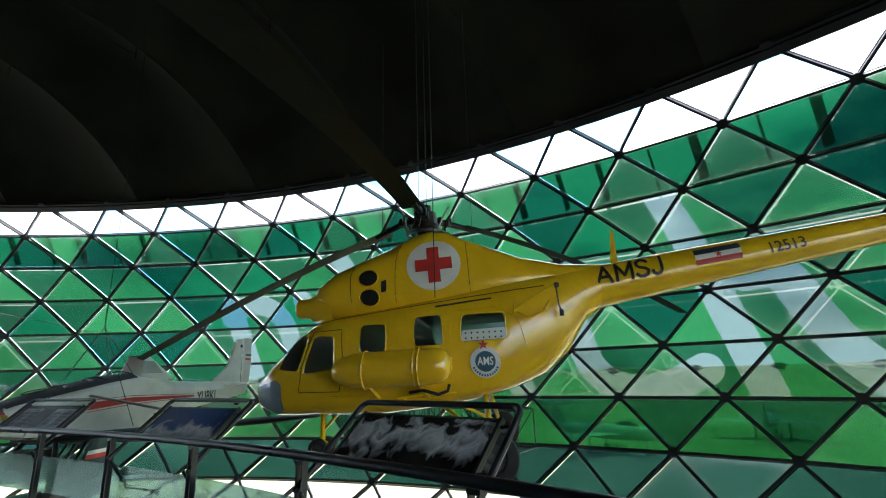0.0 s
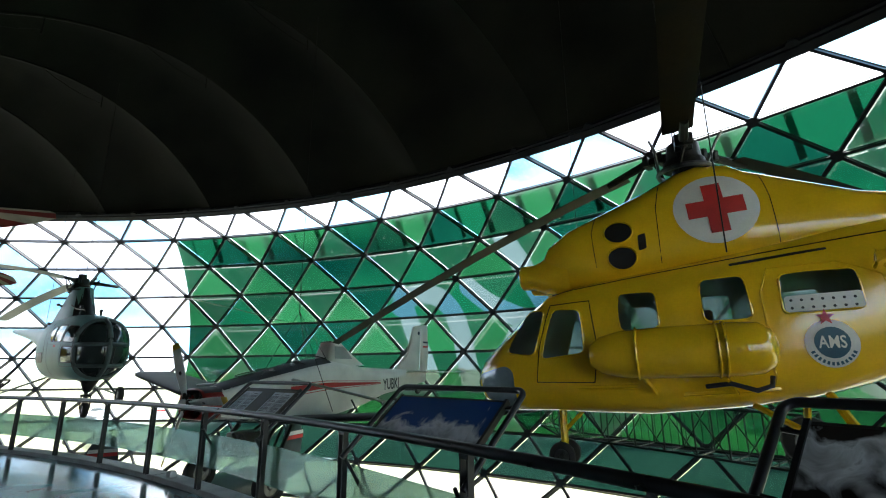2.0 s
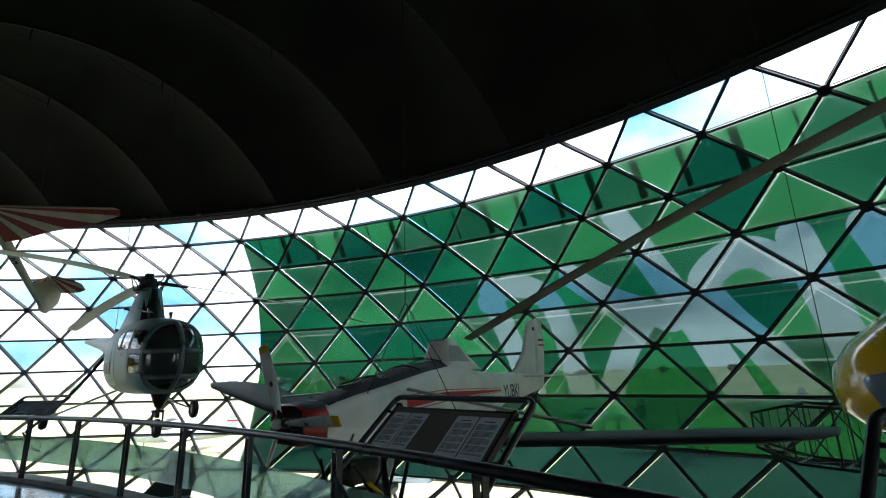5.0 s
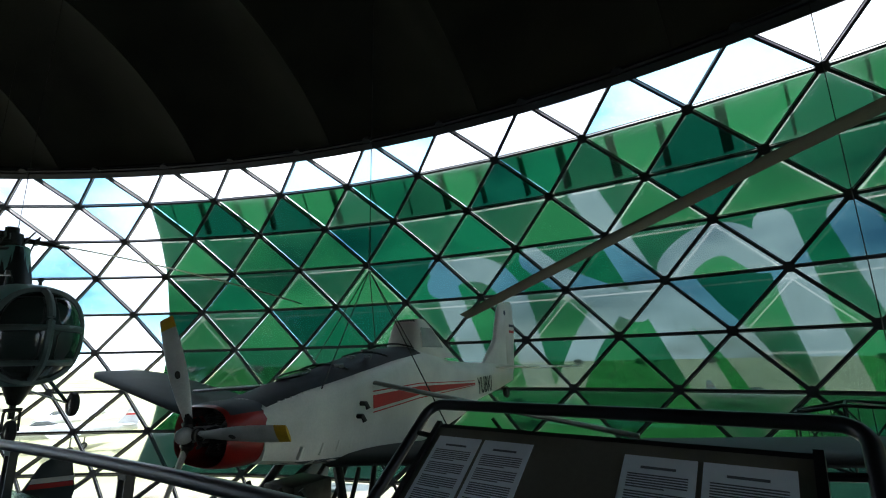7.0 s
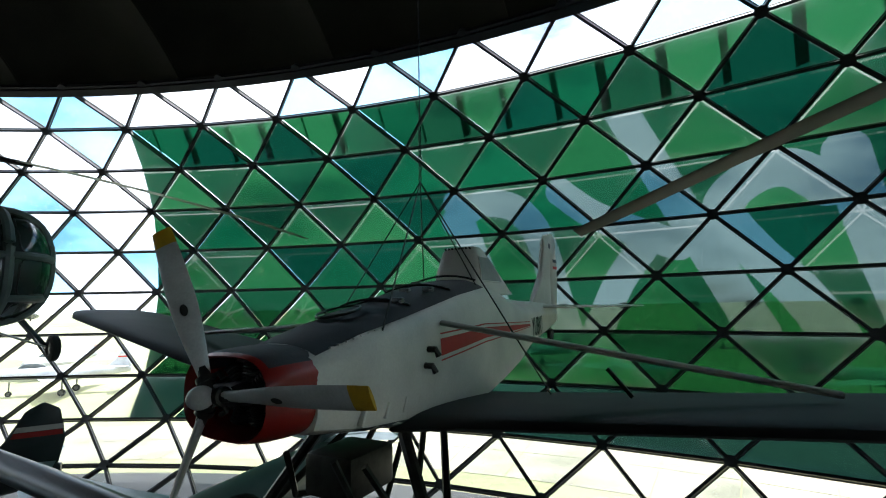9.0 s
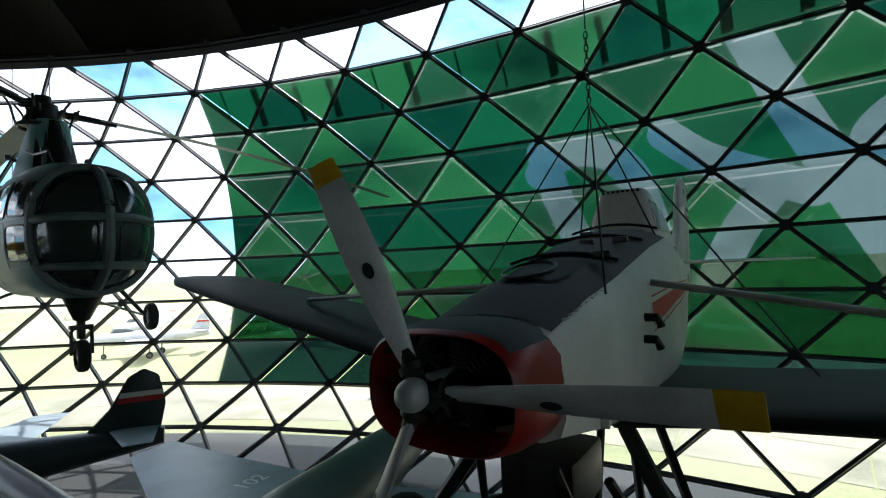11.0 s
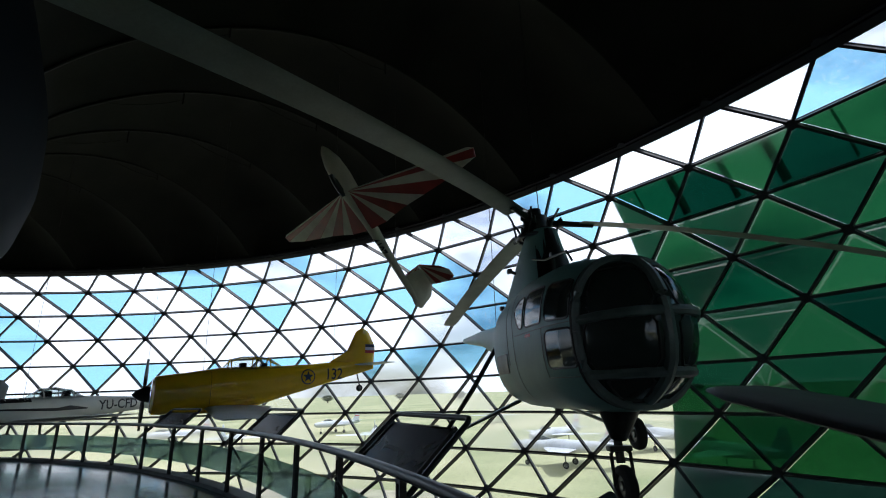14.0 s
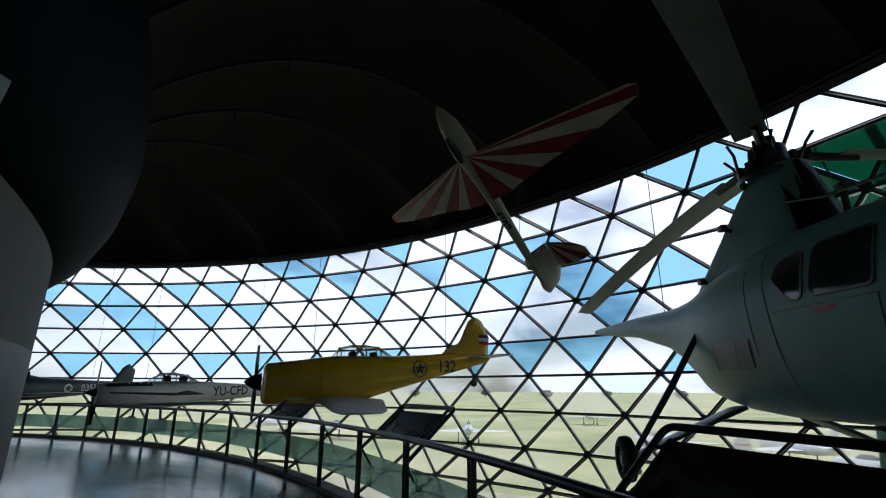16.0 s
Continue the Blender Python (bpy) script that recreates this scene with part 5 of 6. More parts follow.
loft(bm, [(-3.1, 2.1, 0.60, 0.77, 0.73, 2.4), (-2.75, 2.12, 0.69, 0.86, 0.83, 2.5), (-2.4, 2.14, 0.735, 0.92, 0.87, 2.6), (-2.0, 2.16, 0.75, 0.95, 0.87, 2.6), (-1.2, 2.2, 0.76, 0.95, 0.92, 2.8), (-0.2, 2.22, 0.76, 0.90, 0.93, 2.8), (0.45, 2.25, 0.72, 0.84, 0.92, 2.6), (1.0, 2.32, 0.62, 0.74, 0.92, 2.4), (1.5, 2.42, 0.50, 0.60, 0.94, 2.2), (2.0, 2.52, 0.40, 0.46, 0.78, 2.1), (2.6, 2.60, 0.32, 0.37, 0.54, 2), (3.2, 2.67, 0.27, 0.32, 0.38, 2), (5, 2.9, 0.19, 0.22, 0.22, 2), (8.75, 3.22, 0.06, 0.08, 0.07, 2)], 40)
dr_body = part("fuselage", bm, M["sage"], dr)
bm = bmesh.new()
loft(bm, [(-3.76, 2.05, 0.10, 0.14, 0.12, 2), (-3.72, 2.06, 0.24, 0.34, 0.28, 2.1), (-3.6, 2.07, 0.38, 0.52, 0.45, 2.2), (-3.38, 2.09, 0.52, 0.67, 0.60, 2.2), (-3.09, 2.1, 0.599, 0.769, 0.729, 2.4)], 40)
dr_nose = part("nose_glazing", bm, M["window"], dr, "dark glazed nose")


def nose_bar(pts, radius=0.05):
    """A frame bar on the nose through points given as (angle across, height)."""
    tr2 = tree_of(dr_nose)
    loop = []
    for a, z in pts:
        d = Vector((-math.cos(radians(a)), math.sin(radians(a)), 0))
        o = Vector((-3.0, 0, z)) + d * 3
        h = tr2.ray_cast(o, -d)[0]
        if h:
            loop.append(h)
    if len(loop) > 2:
        bm2 = bmesh.new()
        tube(bm2, loop, radius, 8)
        # darker copy of the body paint: the bars' shade is put into the colour
        part("nose_frame", bm2, M["sage_dark"], dr)


for z in (1.67, 2.21):
    nose_bar([(a, z) for a in range(-88, 89, 4)], 0.052)
nose_bar([(0.5, 1.30 + 0.06 * k) for k in range(27)], 0.06)
for key, x, k1, r in (("sage_dark", -3.1, 1.0, 0.055), ("black", -3.0, 1.028, 0.026)):
    bm = bmesh.new()
    tube(bm, [(x, 0.605 * k1 * math.copysign(abs(math.cos(k * math.tau / 40)) ** 0.83, math.cos(k * math.tau / 40)), 2.1 + (0.775 if k < 20 else 0.735) * k1 * math.copysign(abs(math.sin(k * math.tau / 40)) ** 0.83, math.sin(k * math.tau / 40))) for k in range(41)], r, 8)
    part("nose_frame" if key == "sage_dark" else "door_gap", bm, M[key], dr)
for z0, z1, low, high in ((1.72, 2.16, 8, 72), (2.26, 2.72, 8, 66), (1.40, 1.62, 10, 60)):
    for sg in (-1, 1):
        tr2 = tree_of(dr_nose)
        loop = []
        around = [(low + (high - low) * f, z0) for f in (0.05, 0.3, 0.6, 0.93)] + [(high, z0 + (z1 - z0) * f) for f in (0.15, 0.5, 0.85)]
        around += [(low + (high - low) * f, z1) for f in (0.93, 0.6, 0.3, 0.05)] + [(low, z0 + (z1 - z0) * f) for f in (0.85, 0.5, 0.15)]
        for p in around:
            d = Vector((-math.cos(radians(p[0])), sg * math.sin(radians(p[0])), 0))
            h = tr2.ray_cast(Vector((-3.0, 0, p[1])) + d * 3, -d)[0]
            if h:
                loop.append(h)
        if len(loop) > 5:
            bm = bmesh.new()
            tube(bm, loop + loop[:1], 0.016, 6)
            part("pane_seal", bm, M["black"], dr_nose)
for side in (1, -1):
    for pts in ([(-2.97, 2.27), (-2.42, 2.31), (-2.45, 2.74), (-2.93, 2.70)], [(-2.30, 2.31), (-1.64, 2.34), (-1.70, 2.78), (-2.32, 2.76)], [(-1.54, 2.34), (-1.36, 2.35), (-1.12, 2.60), (-1.24, 2.74), (-1.56, 2.77)], [(-3.0, 1.76), (-2.42, 1.77), (-2.42, 2.19), (-3.0, 2.16)]):
        bm = bmesh.new()
        flat(bm, pts, 0.09)
        pane = decal("cabin_window", bm, dr_body, side, M["window"], dr, "dark tinted window", 0.008)
        hull_line(dr_body, [(p.x, p.y) for p in outline(pts, 0.09) + outline(pts, 0.09)[:1]], side, pane, M["black"], 0.016, "window_seal")
    bm = bmesh.new()
    flat(bm, [(-0.6, 1.79), (0.24, 1.80), (0.24, 2.09), (-0.6, 2.08)], 0.03)
    grille = decal("vent_grille", bm, dr_body, side, M["black"], dr, "black vent grille", 0.01)
    for k in range(4):
        hull_line(dr_body, [(-0.58 + 0.265 * k, 1.80), (-0.58 + 0.265 * k, 2.08)], side, grille, M["sage_dark"], 0.012, "grille_bar")
    hull_line(dr_body, [(-2.95, 2.23), (-1.1, 2.28)], side, dr, M["sage_dark"], 0.006, "seam")
    hull_line(dr_body, [(-1.14, 1.45), (-1.08, 1.9), (-0.96, 2.6), (-0.92, 2.9)], side, dr, M["sage_dark"], 0.006, "seam")
    hull_line(dr_body, [(-2.95, 1.66), (-2.3, 1.67), (-2.3, 2.24)], side, dr, M["sage_dark"], 0.006, "seam")
    hull_line(dr_body, [(-0.72, 1.9), (-0.66, 2.3), (-0.6, 2.8)], side, dr, M["sage_dark"], 0.006, "seam")
    bm = bmesh.new()
    flat(bm, [(-1.9, 2.19), (-1.66, 2.20), (-1.66, 2.24), (-1.9, 2.23)])
    decal("red_label", bm, dr_body, side, M["red_mark"], dr, "", 0.01)
bm = bmesh.new()
grid = []
for z, x0, x1, w in ((2.75, -1.25, 1.95, 0.42), (3.1, -1.15, 1.40, 0.40), (3.5, -1.0, 0.80, 0.34), (3.85, -0.86, 0.30, 0.28), (4.05, -0.78, 0.0, 0.23)):
    ring = []
    for k in range(28):
        a = k * math.tau / 28
        c, s_ = math.cos(a), math.sin(a)
        ring.append(((x0 + x1) / 2 + (x1 - x0) / 2 * math.copysign(abs(c) ** 0.8, c), w * math.copysign(abs(s_) ** 0.7, s_), z))
    grid.append(ring)
rows = quads(bm, grid, wrap_v=True)
bm.faces.new(rows[-1])
part("mast_fairing", bm, M["sage"], dr)
bm = bmesh.new()
grid = [[(x0 - 0.02, w * f, z) for f in (-0.75, -0.4, 0, 0.4, 0.75)] for z, x0, w in ((2.95, -1.19, 0.41), (3.1, -1.15, 0.40), (3.5, -1.0, 0.34), (3.85, -0.86, 0.28), (4.03, -0.79, 0.23))]
for row in grid:
    for i, p in enumerate(row):
        row[i] = (p[0] + 0.16 * (abs(i - 2) / 2) ** 2, p[1], p[2])
quads(bm, grid)
part("fairing_screen", bm, M["black"], dr, "black intake screen")
for p, q in (((-1.6, 0.25, 3.1), (-1.6, 0.25, 3.35)), ((-1.45, -0.3, 3.1), (-1.4, -0.3, 3.3)), ((0.15, 0.30, 3.5), (0.15, 0.44, 3.55)), ((0.9, 0.34, 3.0), (0.9, 0.44, 3.02))):
    bm = bmesh.new()
    tube(bm, [p, q], 0.03, 7)
    box(bm, Matrix.Translation(q), 0.12, 0.08, 0.08, 0.02)
    part("fitting", bm, M["black"], dr)
bm = bmesh.new()
tube(bm, [(-2.4, 0.3, 3.05), (-2.3, 0.32, 3.2), (-1.5, 0.35, 3.3), (-1.0, 0.36, 3.45)], 0.015, 6)
part("control_linkage", bm, M["black"], dr)
DR_HUB = Vector((-0.42, 0.08, 4.24))
rotor_head(DR_HUB, 1.35, dr)
rotor_blade("rotor_blade", DR_HUB, -91.0, 7.18, 0.77, 0.34, M["blade"], dr, 0.75)
rotor_blade("rotor_blade", DR_HUB, 5.9, 7.28, 0.73, 0.38, M["blade_light"], dr, 0.75)
rotor_blade("rotor_blade", DR_HUB, 143.9, 7.16, 0.8, 0.32, M["blade"], dr, 0.75)
for sg in (-1, 1):
    bm = bmesh.new()
    tube(bm, [(0.92, 0.56 * sg, 2.36), (0.84, 1.05 * sg, 1.62), (0.72, 1.66 * sg, 0.80)], [0.04, 0.045, 0.035], 8)
    part("oleo_leg", bm, M["navy"], dr)
    bm = bmesh.new()
    wing(bm, [((0.5, 0.3 * sg, 1.36), (1.0, 0.3 * sg, 1.36), 0.1), ((0.55, 1.62 * sg, 0.80), (0.9, 1.62 * sg, 0.80), 0.07)], 10)
    part("landing_strut", bm, M["sage_dark"], dr)
    wheel("main_wheel", Matrix.Translation((0.68, 1.76 * sg, 0.76)), 0.27, 0.16, dr)
bm = bmesh.new()
tube(bm, [(-2.5, 0, 1.34), (-2.42, 0, 1.0)], [0.24, 0.09], 12)
tube(bm, [(-2.38, 0, 1.05), (-2.4, 0, 0.75)], 0.05, 8)
for y in (-0.11, 0.11):
    tube(bm, [(-2.4, 0, 0.95), (-2.42, y, 0.85), (-2.44, y, 0.55)], 0.022, 6)
box(bm, Matrix.Translation((-2.4, 0, 0.9)), 0.12, 0.26, 0.06, 0.015)
part("nose_leg", bm, M["dark_steel"], dr)
wheel("nose_wheel", Matrix.Translation((-2.45, 0, 0.53)), 0.21, 0.13, dr)
for x, y in ((0.0, 0.0), (3.5, 0.0)):
    cable((x - 0.42 if x == 0 else x, y, 4.4 if x == 0 else 2.95), (x - 0.42 if x == 0 else x, y, 11.3 if x == 0 else 10.2), "hanging_cable", dr, 0.008)


# ---- low-wing aircraft further round the ring ----
def low_wing(name, at, label, hull_key, belly, sections, fin, hood, wing_spec, tail, number, roundel, span_sides=(-1, 1), text=(0, 0, 0.3), spinner=None, stripe=None, wing_key=None):
    ob = thing(name, at, label, "aircraft")
    bm2 = bmesh.new()
    loft(bm2, sections, 32)
    body = part("fuselage", bm2, M[hull_key], ob)
    bm2 = bmesh.new()
    plate(bm2, fin, 0.06)
    part("tail_fin", bm2, M[hull_key], ob)
    if hood:
        bm2 = bmesh.new()
        loft(bm2, hood, 24)
        can = part("canopy", bm2, M["clear"], ob, "clear canopy")
        x0, x1 = hood[0][0], hood[-1][0]
        for f in (0.22, 0.5, 0.78):
            x = x0 + (x1 - x0) * f
            k = min(range(len(hood)), key=lambda i: abs(hood[i][0] - x))
            h = hood[k]
            bm2 = bmesh.new()
            tube(bm2, [(h[0], h[2] * math.cos(a * math.pi / 12), h[1] + h[3] * math.sin(a * math.pi / 12)) for a in range(13)], 0.02, 6)
            part("canopy_frame", bm2, M[hull_key], can)
        bm2 = bmesh.new()
        for x in (x0 + 0.35 * (x1 - x0), x0 + 0.7 * (x1 - x0)):
            box(bm2, Matrix.Translation((x, 0, hood[1][1] + 0.05)), 0.2, 0.3, 0.4, 0.05)
        part("seat", bm2, M["seat"], ob)
    le, te, z0, half, le2, te2, z1 = wing_spec
    for sg in span_sides:
        bm2 = bmesh.new()
        wing(bm2, [((le, 0.2 * sg, z0), (te, 0.2 * sg, z0), 0.26), ((le + (le2 - le) * 0.85, half * 0.88 * sg, z0 + (z1 - z0) * 0.88), (te + (te2 - te) * 0.85, half * 0.88 * sg, z0 + (z1 - z0) * 0.88), 0.16), ((le2 + 0.1, half * sg, z1), (te2 - 0.1, half * sg, z1), 0.06)], 16)
        part("wing", bm2, M[wing_key or hull_key], ob)
        tx, tz, th = tail
        bm2 = bmesh.new()
        wing(bm2, [((tx, 0.05 * sg, tz), (tx + 0.95, 0.05 * sg, tz), 0.1), ((tx + 0.3, th * sg, tz), (tx + 0.9, th * sg, tz), 0.05)], 12)
        part("tailplane", bm2, M[belly], ob)
    if number:
        for side in (-1, 1):
            decal("lettering", side_text(number, text[2], text[0], text[1], 2, side > 0, 0.9), body, side, M["black" if hull_key != "navy" else "white_mark"], ob, "lettering " + number, 0.009)
    if roundel:
        for side in (-1, 1):
            for r, key, lift in ((roundel[2], "blue_mark", 0.008), (roundel[2] * 0.84, "white_mark" if hull_key != "yellow" else "yellow", 0.013)):
                bm2 = bmesh.new()
                disc(bm2, roundel[0], roundel[1], r)
                decal("roundel", bm2, body, side, M[key], ob, "", lift)
            bm2 = bmesh.new()
            star(bm2, roundel[0], roundel[1], roundel[2] * 0.8)
            decal("roundel_star", bm2, body, side, M["blue_mark"], ob, "", 0.018)
    if stripe:
        for side in (-1, 1):
            bm2 = bmesh.new()
            flat(bm2, stripe)
            decal("stripe", bm2, body, side, M["black"], ob, "", 0.009)
    if spinner:
        x, z, r = spinner
        bm2 = bmesh.new()
        grid2 = [[(x + d, q * r * math.cos(k * math.tau / 20), z + q * r * math.sin(k * math.tau / 20)) for d, q in ((0, 0.03), (0.1, 0.45), (0.25, 0.8), (0.45, 1.0))] for k in range(20)]
        quads(bm2, grid2, wrap_u=True)
        sp = part("spinner", bm2, M["black"], ob)
        for deg in (90, 270):
            d = Vector((0, math.cos(radians(deg)), math.sin(radians(deg))))
            bm2 = bmesh.new()
            c = Vector((x + 0.3, 0, z))
            loops = []
            for i in range(9):
                s_ = 0.15 + 0.85 * i / 8
                w = 0.09 * math.sin(min(1, 0.25 + i / 9) * math.pi / 1.15) + 0.02
                loops.append([c + d * s_ + Vector((0.02 * math.sin(a * math.tau / 8), 0, 0)) + Vector((0.5, d.z * 0.86, 0)) * (w * math.cos(a * math.tau / 8)) for a in range(8)])
            rr_ = quads(bm2, loops, wrap_v=True)
            bm2.faces.new(rr_[0])
            bm2.faces.new(rr_[-1])
            part("propeller_blade", bm2, M["black"], sp)
    return ob, body


yl, yl_body = low_wing("training_aircraft", set_at(-12.74, 25.28, 95), "yellow military training aircraft numbered 132, hung on cables", "yellow", "jet_grey",
    [(-4.52, 1.73, 0.42, 0.46, 0.48, 2.2), (-4.45, 1.73, 0.52, 0.54, 0.55, 2.3), (-3.6, 1.76, 0.54, 0.62, 0.62, 2.4), (-2.7, 1.84, 0.53, 0.68, 0.68, 2.5), (-1.6, 1.92, 0.5, 0.64, 0.62, 2.4), (-0.8, 2.02, 0.43, 0.56, 0.48, 2.3), (0.2, 2.2, 0.33, 0.44, 0.38, 2.2), (1.2, 2.4, 0.2, 0.34, 0.3, 2), (2.0, 2.52, 0.1, 0.22, 0.2, 2), (2.55, 2.58, 0.03, 0.1, 0.1, 2)],
    [(0.85, 2.72), (2.55, 2.45), (2.62, 3.3), (2.35, 3.85), (2.1, 3.98), (1.85, 3.85), (1.5, 3.1)],
    [(-2.7, 2.4, 0.3, 0.06, 0.1, 2.2), (-2.45, 2.42, 0.34, 0.36, 0.1, 2.4), (-2.1, 2.45, 0.34, 0.42, 0.1, 2.5), (-1.7, 2.48, 0.34, 0.40, 0.1, 2.5), (-1.25, 2.5, 0.32, 0.34, 0.1, 2.4), (-0.85, 2.5, 0.26, 0.08, 0.1, 2.2)],
    (-3.1, -1.1, 1.3, 5.2, -3.5, -2.5, 1.12), (1.75, 2.62, 1.7), "132", (0.0, 2.2, 0.25), text=(0.96, 2.28, 0.36), spinner=(-5.0, 1.76, 0.24), wing_key="pale")
for k, key in enumerate(("red_mark", "white_mark", "blue_mark")):
    bm = bmesh.new()
    flat(bm, [(2.2, 3.05 + 0.11 * k), (2.58, 3.05 + 0.11 * k), (2.56, 3.15 + 0.11 * k), (2.2, 3.15 + 0.11 * k)])
    for v in bm.verts:
        v.co.y = -0.066
    part("flag_stripe", bm, M[key], yl)
bm = bmesh.new()
tube(bm, [(1.9, 0, 2.35), (2.02, 0, 1.9)], 0.025, 6)
part("tail_leg", bm, M["dark_steel"], yl)
wheel("tail_wheel", Matrix.Translation((2.02, 0, 1.8)), 0.12, 0.08, yl)
bm = bmesh.new()
flat(bm, [(-3.6, 1.6), (-3.05, 1.62), (-3.05, 2.0), (-3.6, 1.98)], 0.03)
decal("cowl_hatch", bm, yl_body, -1, M["yellow"], yl, "", 0.02)
hull_line(yl_body, [(-3.0, 1.2), (-3.0, 1.8), (-3.0, 2.4)], -1, yl, M["blade_dark"], 0.006)
for x in (-3.2, 1.0):
    cable((x, 0, 2.35 if x < 0 else 2.7), (x, 0, 11.2 if x < 0 else 10.0), "hanging_cable", yl)

zl, zl_body = low_wing("sport_aircraft", set_at(-19.4, 19.4, 125), "white two-seat sport aircraft lettered YU-CFD, hung on cables", "white", "white",
    [(-4.66, 1.42, 0.3, 0.28, 0.34, 2.2), (-4.5, 1.42, 0.4, 0.33, 0.42, 2.4), (-3.6, 1.42, 0.44, 0.38, 0.46, 2.6), (-2.6, 1.42, 0.44, 0.42, 0.5, 2.6), (-1.5, 1.44, 0.4, 0.42, 0.44, 2.4), (-0.6, 1.47, 0.33, 0.36, 0.34, 2.3), (0.8, 1.5, 0.24, 0.28, 0.24, 2.2), (2.4, 1.56, 0.12, 0.2, 0.16, 2), (3.4, 1.6, 0.03, 0.1, 0.1, 2)],
    [(2.3, 1.7), (3.5, 1.55), (3.6, 2.5), (3.2, 2.8), (2.9, 2.6)],
    [(-3.1, 1.78, 0.3, 0.05, 0.1, 2.2), (-2.75, 1.78, 0.34, 0.34, 0.1, 2.4), (-2.3, 1.8, 0.34, 0.36, 0.1, 2.5), (-1.8, 1.8, 0.32, 0.28, 0.1, 2.4), (-1.4, 1.8, 0.26, 0.05, 0.1, 2.2)],
    (-3.6, -2.2, 1.0, 5.0, -2.9, -1.9, 1.2), (2.5, 1.62, 1.5), "YU-CFD", None, text=(-0.13, 1.5, 0.34), spinner=(-4.95, 1.44, 0.16), stripe=[(-4.4, 1.46), (-2.3, 1.44), (-1.9, 1.52), (-2.1, 1.40), (-1.3, 1.42), (-1.3, 1.38), (-2.4, 1.34), (-2.2, 1.42), (-4.4, 1.42)])
bm = bmesh.new()
flat(bm, [(-4.5, 1.62), (-3.1, 1.66), (-3.1, 1.84), (-4.5, 1.72)])
decal("glare_panel", bm, zl_body, -1, M["black"], zl, "black anti-glare panel", 0.008)
for sg in (-1, 1):
    bm = bmesh.new()
    tube(bm, [(-3.0, 1.0 * sg, 1.0), (-3.0, 1.1 * sg, 0.5)], 0.04, 7)
    part("main_leg", bm, M["dark_steel"], zl)
    wheel("main_wheel", Matrix.Translation((-3.0, 1.15 * sg, 0.42)), 0.22, 0.13, zl)
for x in (-3.2, 1.0):
    cable((x, 0, 1.8), (x, 0, 11.0), "hanging_cable", zl)

fl, fl_body = low_wing("fighter_aircraft", set_at(-24.4, 12.2, 140), "dark grey-green military aircraft numbered 0352, hung on cables", "navy", "navy",
    [(-4.5, 1.5, 0.3, 0.3, 0.3, 2.2), (-3.5, 1.5, 0.48, 0.5, 0.5, 2.4), (-1.5, 1.55, 0.46, 0.5, 0.46, 2.4), (0.5, 1.6, 0.34, 0.36, 0.34, 2.2), (3.0, 1.7, 0.12, 0.2, 0.16, 2)],
    [(1.9, 1.8), (3.0, 1.6), (3.1, 2.5), (2.7, 2.8), (2.4, 2.6)],
    [(-2.6, 2.0, 0.3, 0.05, 0.1, 2.2), (-2.2, 2.0, 0.32, 0.3, 0.1, 2.4), (-1.4, 2.0, 0.28, 0.05, 0.1, 2.2)],
    (-3.0, -1.4, 1.25, 5.0, -2.6, -1.8, 1.4), (2.2, 1.75, 1.5), "0352", (-0.2, 1.58, 0.22), text=(0.75, 1.6, 0.3))
for x in (-2.8, 1.0):
    cable((x, 0, 1.95), (x, 0, 11.0), "hanging_cable", fl)

# ---- striped glider under the ceiling ----
g_nose, g_tail = Vector((-7.7, 24.31, 8.33)), Vector((-8.81, 27.89, 4.07))
g_x = (g_tail - g_nose).normalized()
g_y = (Vector((-3.54, 26.81, 6.83)) - Vector((-12.44, 24.28, 7.13))).normalized()
g_z = g_x.cross(g_y).normalized()
g_y = g_z.cross(g_x).normalized()
g_m = Matrix((g_x, g_y, g_z)).transposed().to_4x4()
g_m.translation = g_nose
gl = thing("glider", g_m, "small glider with red and cream striped wings hung under the ceiling", "glider")
GL = (g_tail - g_nose).length
bm = bmesh.new()
loft(bm, [(0, 0, 0.02, 0.03, 0.03, 2), (0.15, 0, 0.12, 0.14, 0.14, 2), (0.5, 0, 0.22, 0.24, 0.28, 2.1), (1.0, 0, 0.26, 0.28, 0.32, 2.2), (1.6, 0, 0.24, 0.26, 0.3, 2.2), (2.4, 0, 0.17, 0.18, 0.2, 2.1), (3.6, 0, 0.12, 0.13, 0.14, 2), (5.0, 0, 0.08, 0.1, 0.1, 2), (GL - 0.3, 0, 0.04, 0.07, 0.07, 2)], 26)
gl_body = part("fuselage", bm, M["cream"], gl)
bm = bmesh.new()
loft(bm, [(0.78, 0.0, 0.1, 0.33, 0.33, 2), (1.0, 0.0, 0.17, 0.36, 0.36, 2.2), (1.3, 0.0, 0.16, 0.36, 0.36, 2.2), (1.5, 0.0, 0.1, 0.33, 0.33, 2)], 20)
part("canopy", bm, M["window"], gl, "dark canopy")


